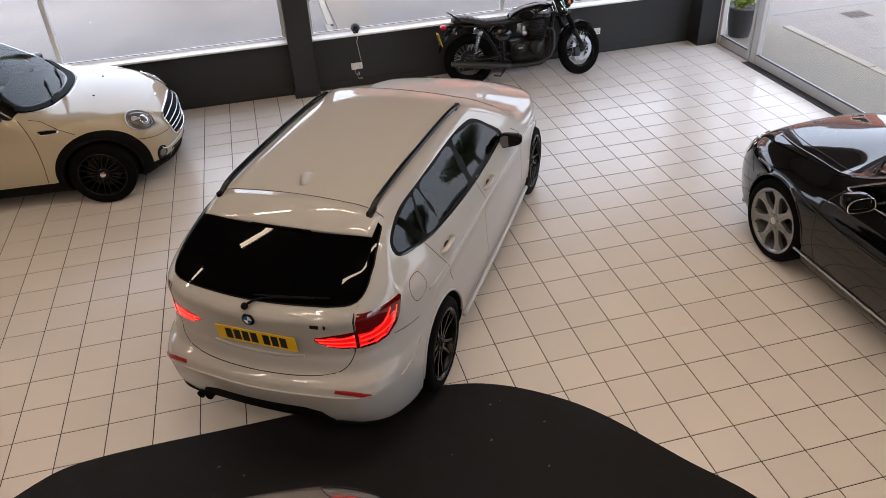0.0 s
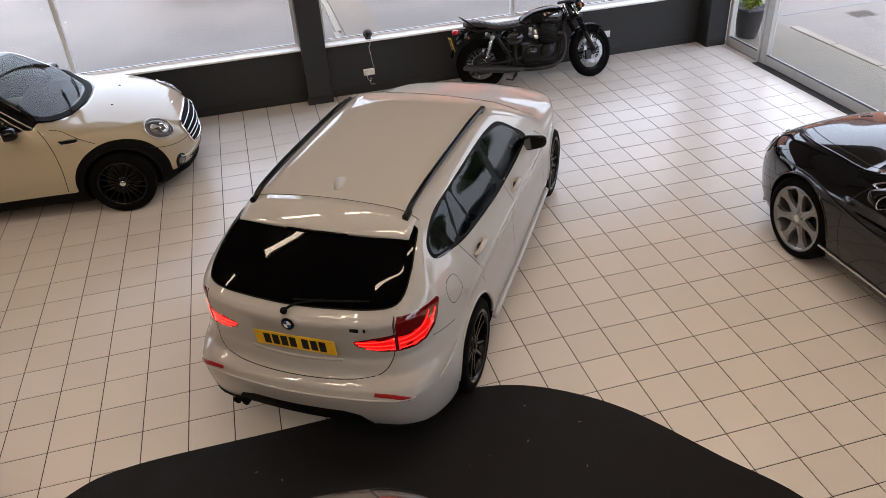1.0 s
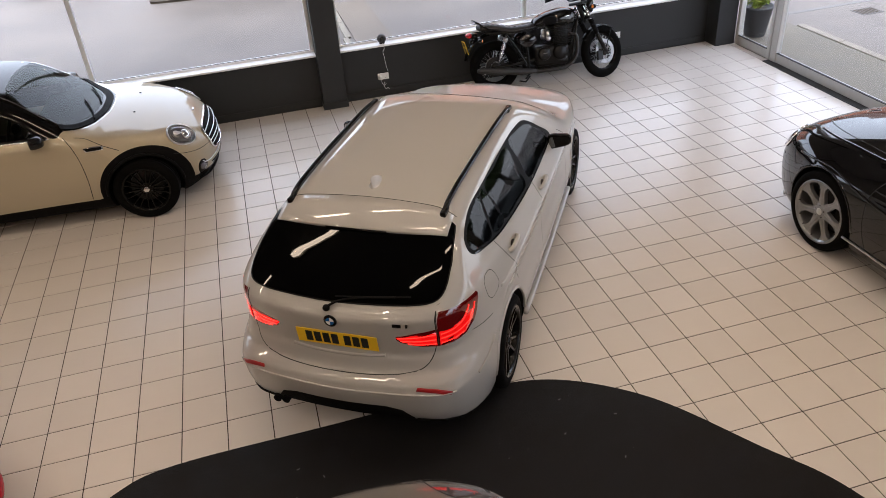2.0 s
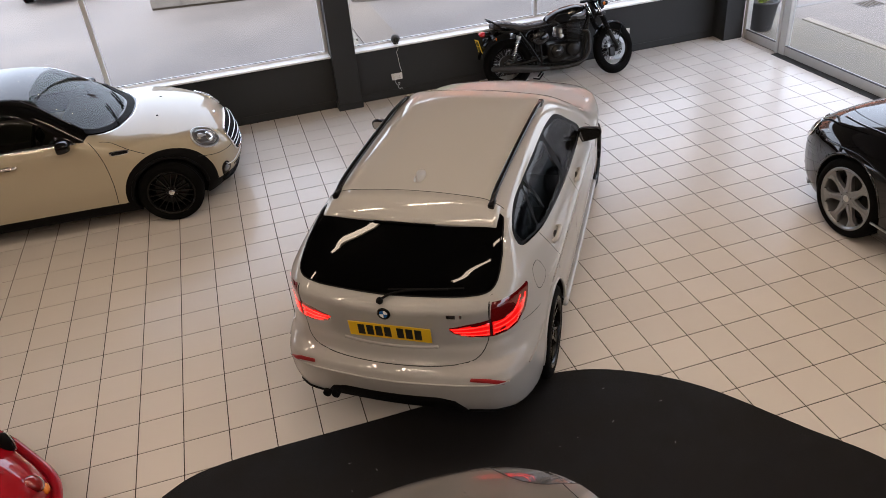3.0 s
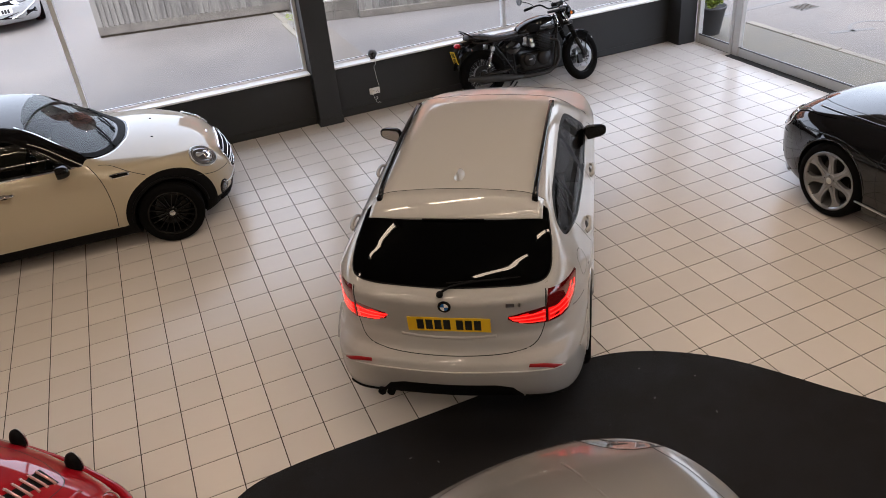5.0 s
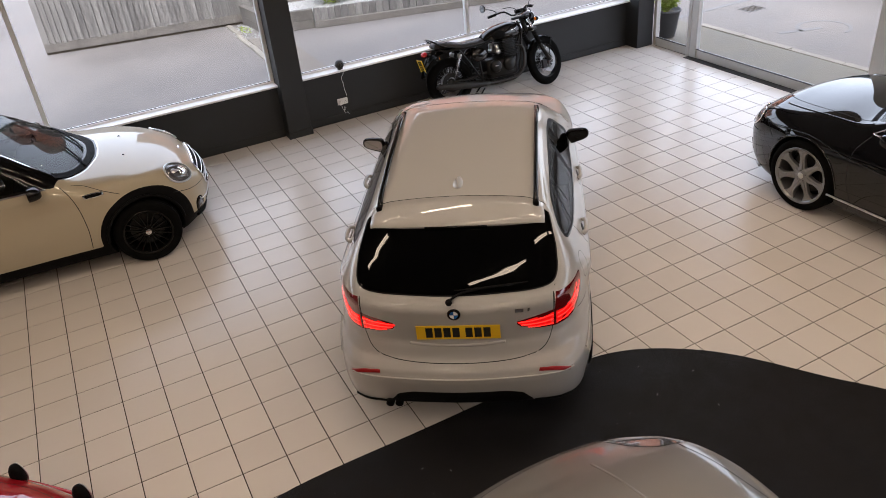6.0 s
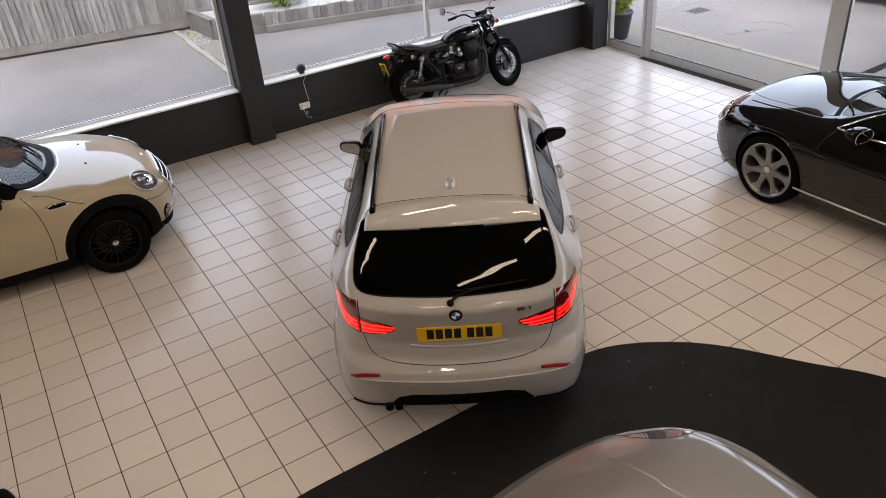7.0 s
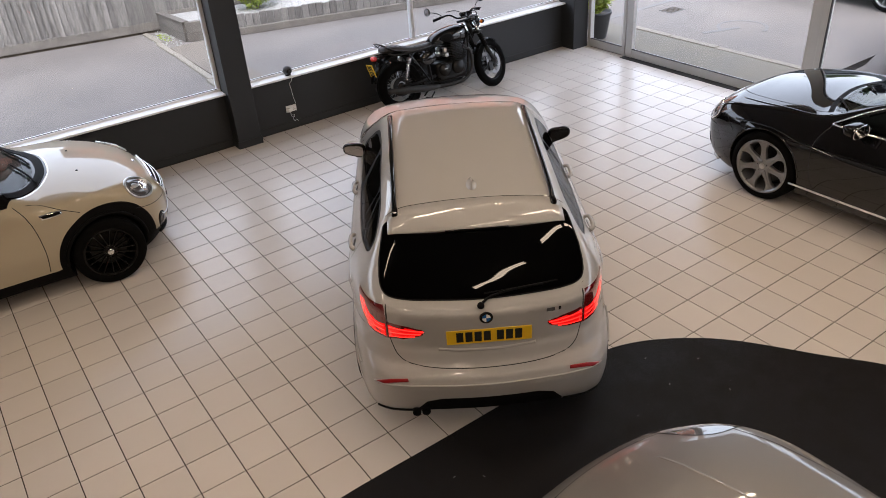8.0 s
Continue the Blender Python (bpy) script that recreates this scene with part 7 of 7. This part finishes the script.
        part("side_panel", ball((0.42, s * 0.135, 0.61), 0.1, 18, 12, (1.15, 0.32, 0.85)), M["black_car"], c, "gloss black side panel", True)
        part("engine_cover", lathe([(0.001, 0.035), (0.06, 0.032), (0.085, 0.018), (0.095, 0.0), (0.095, -0.03)] if s > 0 else [(0.001, -0.035), (0.06, -0.032), (0.085, -0.018), (0.095, 0.0), (0.095, 0.03)], 28, "Y", (0.83, s * 0.165, 0.42)), M["engine"], c, "round black engine cover", True)
        part("engine_cover", lathe([(0.001, s * 0.03), (0.07, s * 0.026), (0.085, 0.0), (0.085, -s * 0.03)], 24, "Y", (0.62, s * 0.165, 0.42)), M["engine"], c, "oval black clutch cover", True)
        part("cover_badge", box(0.60, 0.65, s * 0.192, s * 0.197, 0.425, 0.437), M["satin"], c)
        part("carburettor", lathe([(0.001, 0.0), (0.026, 0.0), (0.030, s * 0.012), (0.030, s * 0.075), (0.036, s * 0.082), (0.036, s * 0.10), (0.020, s * 0.112), (0.001, s * 0.112)], 18, "Y", (0.695, s * 0.035, 0.60)), M["satin"], c, "brushed throttle body", True)
        part("carburettor_cap", lathe([(0.030, -0.02), (0.034, 0.0), (0.034, 0.055), (0.026, 0.066), (0.001, 0.068)], 18, "Z", (0.695, s * 0.09, 0.625)), M["satin"], c, "", True)
        part("tank_pad", ball((0.72, s * 0.155, 0.815), 0.1, 16, 10, (1.0, 0.14, 0.55)), M["plastic"], c, "rubber knee pad", True)
    # engine block with finned cylinders
    part("crankcase", box(0.50, 0.96, -0.15, 0.15, 0.26, 0.52, 0.05, 3), M["engine"], c, "black crankcase", True)
    for k in range(11):
        z = 0.525 + 0.021 * k
        g = 0.012 if k < 8 else -0.004
        part("cooling_fin", box(0.74 - g, 0.97 + g, -0.165, 0.165, z, z + 0.008, 0.003, 1), M["engine"], c)
    part("cylinder", box(0.76, 0.95, -0.15, 0.15, 0.50, 0.76, 0.02), M["engine"], c, "", True)
    part("head_cover", box(0.77, 0.94, -0.14, 0.14, 0.755, 0.80, 0.02, 3), M["engine"], c, "", True)
    part("sump_guard", box(0.55, 0.92, -0.09, 0.09, 0.20, 0.27, 0.02), M["engine"], c)
    part("chain_guard", box(0.02, 0.42, 0.095, 0.115, 0.42, 0.45, 0.006), M["engine"], c)
    for z in (0.385, 0.30):
        part("chain", rod((0.0, 0.08, 0.322 + (0.10 if z > 0.35 else -0.10)), (0.56, 0.08, z + 0.03), 0.008, 6), M["engine"], c)
    part("side_stand", rod((0.55, 0.13, 0.22), (0.48, 0.30, 0.05), 0.012, 8), M["engine"], c, "steel side stand")
    part("centre_stand", tube([(0.42, -0.16, 0.17), (0.36, -0.15, 0.10), (0.28, -0.14, 0.12)], 0.011, 8), M["engine"], c, "", True)

    # tank and seat as smooth solids
    hw = curve((0.50, 0.09), (0.62, 0.125), (0.85, 0.15), (1.0, 0.135), (1.10, 0.08))
    tp = curve((0.48, 0.79), (0.58, 0.865), (0.75, 0.925), (0.92, 0.945), (1.04, 0.92), (1.12, 0.85))

    def tank(P):
        x, y, z = P[:, 0], np.abs(P[:, 1]), P[:, 2]
        v = smax(y - hw(x) + 0.35 * np.maximum(0.80 - z, 0), z - tp(x) + 1.2 * y * y, 0.09)
        v = smax(v, 0.74 + 2.0 * np.maximum(0.09 - y, 0) * 0.5 - z, 0.04)
        return smax(v, smax(x - 1.11, 0.49 - x, 0.02), 0.06)

    shell(tank, (0.44, -0.22, 0.68), (1.18, 0.22, 1.0), 0.014, [], [], c, "fuel_tank", M["black_car"], liner=False)
    for s in (1, -1):
        patch(tank, "side", [(0.91, 0.838), (0.985, 0.848), (0.99, 0.862), (0.91, 0.850)], c, M["chrome"], "tank_badge", s, 0.002, 3, "bright winged badge shape", smooth=False)
    sw = curve((-0.20, 0.095), (-0.05, 0.125), (0.2, 0.135), (0.42, 0.12), (0.54, 0.085))
    st = curve((-0.22, 0.862), (-0.12, 0.868), (0.05, 0.846), (0.12, 0.825), (0.25, 0.80), (0.4, 0.795), (0.56, 0.81))

    def saddle(P):
        x, y, z = P[:, 0], np.abs(P[:, 1]), P[:, 2]
        v = smax(y - sw(x), z - st(x) + 0.8 * y * y - 0.003 * np.cos(x * 90) * (y < 0.09), 0.06)
        return smax(smax(v, st(x) - 0.085 - z, 0.03), smax(x - 0.55, -0.20 - x, 0.02), 0.06)

    shell(saddle, (-0.40, -0.18, 0.66), (0.62, 0.18, 0.92), 0.014, [], [], c, "seat", M["seat"], liner=False)
    part("seat_piping", tube(spline([(-0.20, 0, 0.80), (-0.14, 0.105, 0.79), (0.2, 0.137, 0.745), (0.5, 0.09, 0.745)], 6), 0.005, 6), M["satin"], c)

    # mudguards
    def guard(name, x, r, a0, a1, w, zc):
        bm = bmesh.new()
        prev = None
        for i in range(21):
            a = radians(a0 + (a1 - a0) * i / 20)
            row = [bm.verts.new((x + (r - 0.35 * (j - 3) ** 2 * 0.009) * math.cos(a), w * (j - 3) / 3, zc + (r - 0.35 * (j - 3) ** 2 * 0.009) * math.sin(a))) for j in range(7)]
            if prev:
                for j in range(6):
                    bm.faces.new((prev[j], prev[j + 1], row[j + 1], row[j]))
            prev = row
        bmesh.ops.solidify(bm, geom=list(bm.faces), thickness=0.004)
        return part(name, bm, M["gloss_black"], c, "gloss black mudguard", True)

    guard("rear_mudguard", 0.0, 0.395, 42, 168, 0.085, 0.36)
    guard("front_mudguard", WB, 0.352, 50, 150, 0.058, FR)
    part("mudguard_stay", tube(spline([(1.60, -0.06, 0.62), (1.52, -0.085, 0.50), (1.45, -0.09, 0.345)], 5), 0.006, 6), M["gloss_black"], c, "black mudguard stay", True)
    part("mudguard_stay", tube(spline([(1.60, 0.06, 0.62), (1.52, 0.085, 0.50), (1.45, 0.09, 0.345)], 5), 0.006, 6), M["gloss_black"], c, "black mudguard stay", True)
    # tail: grab rail, lamp, plate
    part("grab_rail", tube(spline([(0.08, -0.135, 0.77), (-0.06, -0.145, 0.80), (-0.20, -0.12, 0.89), (-0.235, 0.0, 0.915), (-0.20, 0.12, 0.89), (-0.06, 0.145, 0.80), (0.08, 0.135, 0.77)], 6), 0.010, 8), M["gloss_black"], c, "black grab rail", True)
    lamp = part("tail_lamp", ball((-0.30, 0, 0.74), 0.042, 16, 10, (1.1, 1.2, 0.85)), M["tail_lens"], c, "round red tail lamp", True)
    part("lamp_base", rod((-0.27, 0, 0.735), (-0.20, 0, 0.72), 0.036, 12), M["gloss_black"], lamp, "", True)
    part("plate_hanger", tube([(-0.20, 0, 0.71), (-0.28, 0, 0.67), (-0.33, 0, 0.54)], 0.014, 8), M["gloss_black"], c, "", True)
    plate(c, pose(-0.362, 0, 0.60, 0, -14, 4), 0.165, 0.17, M["yellow"], (3,), "yellow motorcycle number plate", 2)
    part("plate_reflector", ball((-0.36, 0, 0.49), 0.02, 10, 8, (0.4, 1, 1)), M["lamp_red"], c)
    # headlamp, clocks, yokes
    hl = part("headlamp", lathe([(0.001, -0.10), (0.06, -0.085), (0.09, -0.03), (0.095, 0.03), (0.088, 0.045)], 28, "X", (1.27, 0, 0.93)), M["gloss_black"], c, "round black headlamp shell", True)
    part("headlamp_rim", lathe([(0.085, 0.04), (0.098, 0.036), (0.098, 0.05), (0.088, 0.056)], 28, "X", (1.27, 0, 0.93)), M["chrome"], hl, "", True)
    part("headlamp_lens", lathe([(0.088, 0.05), (0.05, 0.066), (0.001, 0.072)], 28, "X", (1.27, 0, 0.93)), M["lens"], hl, "", True)
    for s in (-1, 1):
        k = part("clock", lathe([(0.001, -0.03), (0.035, -0.03), (0.045, -0.01), (0.046, 0.02), (0.040, 0.024), (0.001, 0.022)], 24, "Z", (1.17, s * 0.055, 1.05)), M["gloss_black"], c, "round instrument clock", True)
        part("clock_face", lathe([(0.001, 0.0245), (0.038, 0.0245)], 24, "Z", (1.17, s * 0.055, 1.05)), M["satin"], k)
    part("top_yoke", box(1.09, 1.19, -0.13, 0.13, 0.95, 0.985, 0.012), M["engine"], c)
    part("lower_yoke", box(1.19, 1.28, -0.13, 0.13, 0.76, 0.80, 0.012), M["engine"], c)
    part("steering_head", rod((1.14, 0, 0.96), (1.22, 0, 0.74), 0.03, 14), M["engine"], c, "", True)
    part("cable", tube(spline([(1.02, -0.30, 1.09), (1.16, -0.24, 1.08), (1.25, -0.1, 0.95), (1.15, -0.07, 0.72), (0.9, -0.1, 0.66)], 6), 0.005, 6), M["plastic"], c, "", True)
    part("cable", tube(spline([(1.02, 0.30, 1.09), (1.16, 0.24, 1.08), (1.25, 0.1, 0.95), (1.15, 0.07, 0.72)], 6), 0.005, 6), M["plastic"], c, "", True)

    # the steering is turned towards the wall
    axis = Vector((-0.34, 0, 0.94)).normalized()
    S = Matrix.Translation((1.14, 0, 0.96)) @ Matrix.Rotation(radians(23), 4, axis) @ Matrix.Translation((-1.14, 0, -0.96))
    for o in list(c.children):
        kind = o.name.split(".")[0]
        if kind in ("front_wheel", "fork_leg", "handlebar", "grip", "lever", "mirror_stem", "mirror_head", "headlamp", "clock", "top_yoke", "lower_yoke", "front_mudguard", "mudguard_stay") or (kind == "indicator" and o.data.vertices[0].co.x > 0.6):
            o.matrix_basis = S @ o.matrix_basis


M["matt_black"] = mat("matt black exhaust", (0.014, 0.014, 0.014), 0.55, var=0.15)
M["disc_bright"] = mat("bright steel disc", (0.30, 0.30, 0.30), 0.35, metal=1.0)
M["tail_lens"] = mat("bright red lens", (0.5, 0.008, 0.02), 0.1, coat=1.0)
motorcycle()


# ---- small things on the front wall ----


def socket(x, z, plugged):
    t = thing("wall_socket", "white double wall socket on the dark wall", "socket", pose(x, WALL_Y, z))
    part("back_plate", box(-0.073, 0.073, -0.010, 0, -0.043, 0.043, 0.004), M["white_plastic"], t)
    for s in (-1, 1):
        part("switch", box(s * 0.04 - 0.008, s * 0.04 + 0.008, -0.014, -0.010, 0.018, 0.034, 0.002), M["white_plastic"], t)
        for dx, dz in ((0, 0.0), (-0.011, -0.018), (0.011, -0.018)):
            part("pin_hole", box(s * 0.036 + dx - 0.003, s * 0.036 + dx + 0.003, -0.0108, -0.0100, dz - 0.004, dz + 0.004), M["ink"], t)
    if plugged:
        p = thing("plug", "white plug with a thin cable in the socket", "plug", pose(x - 0.036, WALL_Y - 0.010, z - 0.008))
        part("plug_body", box(-0.025, 0.025, -0.034, 0, -0.028, 0.026, 0.008, 3), M["white_plastic"], p, "", True)


socket(1.38, 0.262, True)
socket(4.71, 0.30, False)
speaker = thing("ball_speaker", "dark grey ball shaped camera on the white sill", "camera", pose(1.412, WALL_Y - 0.015, 0.70))
part("body", ball((0, 0, 0.062), 0.058, 24, 16), M["ball"], speaker, "", True)
part("foot", lathe([(0.001, 0.0), (0.036, 0.0), (0.034, 0.008), (0.02, 0.014)], 20, "Z"), M["plastic"], speaker, "", True)
part("lens_face", lathe([(0.001, -0.0575), (0.024, -0.054), (0.03, -0.049)], 20, "Y", (0, 0, 0.062)), M["gloss_black"], speaker, "", True)
random.seed(21)
cord = [(1.412, WALL_Y - 0.05, 0.707), (1.418, WALL_Y - 0.089, 0.701), (1.420, WALL_Y - 0.08, 0.645), (1.412, WALL_Y - 0.012, 0.585), (1.424, WALL_Y - 0.008, 0.505), (1.430, WALL_Y - 0.009, 0.425), (1.442, WALL_Y - 0.009, 0.355), (1.450, WALL_Y - 0.012, 0.320)]
tagged(new("power_cord", mesh_of("power_cord", tube(spline(cord, 6), 0.0032, 6), M["white_plastic"], True)), "thin white cable hanging down the wall", "cable")
loop = [(1.344, WALL_Y - 0.045, 0.239), (1.347, WALL_Y - 0.05, 0.197), (1.365, WALL_Y - 0.03, 0.157), (1.395, WALL_Y - 0.02, 0.147), (1.405, WALL_Y - 0.02, 0.172), (1.385, WALL_Y - 0.02, 0.182), (1.378, WALL_Y - 0.025, 0.127), (1.400, WALL_Y - 0.02, 0.092), (1.425, WALL_Y - 0.02, 0.107), (1.440, WALL_Y - 0.025, 0.077)]
tagged(new("power_cord", mesh_of("power_cord", tube(spline(loop, 6), 0.0024, 6), M["white_plastic"], True)), "coiled white cable under the wall socket", "cable")

# flecks of dust on the mat
random.seed(31)
vs, fs = [], []
for k in range(34):
    x, y = random.uniform(-1.2, 2.3), random.uniform(2.5, 3.5)
    if x > 1.4 and y > 3.3 - (x - 1.4):
        continue
    r = random.choice((0.003, 0.004, 0.006, 0.010))
    a = random.random() * 3.14
    b0 = len(vs)
    for sx, sy in ((-1, -0.3), (1, -0.3), (1, 0.3), (-1, 0.3)):
        vs.append((x + r * (sx * math.cos(a) - sy * math.sin(a)), y + r * (sx * math.sin(a) + sy * math.cos(a)), 0.0056))
    fs.append((b0, b0 + 1, b0 + 2, b0 + 3))
tagged(new("dust_flecks", mesh_of("dust_flecks", (vs, [], fs), M["dust"])), "pale dust flecks on the black mat", "dust", "", "stuff")


# ---- floor tiles ----
T0, GAP = TILE, 0.007
bm = bmesh.new()
a, b = (T0 - GAP) / 2, (T0 - GAP) / 2 - 0.0022
ring0 = [bm.verts.new((sx * a, sy * a, -0.0038)) for sx, sy in ((-1, -1), (1, -1), (1, 1), (-1, 1))]
ring1 = [bm.verts.new((sx * a, sy * a, -0.0012)) for sx, sy in ((-1, -1), (1, -1), (1, 1), (-1, 1))]
ring2 = [bm.verts.new((sx * b, sy * b, 0.0)) for sx, sy in ((-1, -1), (1, -1), (1, 1), (-1, 1))]
for lo_ring, hi_ring in ((ring0, ring1), (ring1, ring2)):
    for k in range(4):
        bm.faces.new((lo_ring[k], lo_ring[(k + 1) % 4], hi_ring[(k + 1) % 4], hi_ring[k]))
bm.faces.new(ring2)
tile_mesh = mesh_of("tile", bm, M["tile"])
shape_v = [tuple(v.co) for v in tile_mesh.vertices]
shape_f = [tuple(p.vertices) for p in tile_mesh.polygons]
random.seed(77)
NEAR = {(i, j) for i in range(-10, 10) for j in range(12, 27)}
vs, fs = [], []
for i in range(int(LEFT_X / T0) - 1, int(WALL_X / T0) + 1):
    for j in range(int(BACK_Y / T0) - 1, int(WALL_Y / T0) + 1):
        x0, x1 = max(i * T0 + GAP / 2, LEFT_X), min((i + 1) * T0 - GAP / 2, WALL_X - 0.004)
        y0, y1 = max(j * T0 + GAP / 2, BACK_Y), min((j + 1) * T0 - GAP / 2, WALL_Y - 0.016)
        if x1 - x0 < 0.02 or y1 - y0 < 0.02:
            continue
        cx, cy, dz = (i + 0.5) * T0, (j + 0.5) * T0, random.uniform(-0.0004, 0.0)
        tx, ty = random.uniform(-0.0012, 0.0012), random.uniform(-0.0012, 0.0012)
        if (i, j) in NEAR:
            ob = new("tile", tile_mesh)
            ob.parent = floor
            ob.matrix_local = Matrix.Translation((cx, cy, dz)) @ Euler((tx, ty, 0)).to_matrix().to_4x4()
            continue
        b0 = len(vs)
        for vx, vy, vz in shape_v:
            vs.append((min(max(cx + vx, x0), x1), min(max(cy + vy, y0), y1), vz + dz + (vx * ty - vy * tx) * -1))
        fs += [tuple(b0 + q for q in f) for f in shape_f]
rest = new("tile_field", mesh_of("tile_field", (vs, [], fs), M["tile_far"]))
rest.parent = floor
rest["kind"] = "stuff"
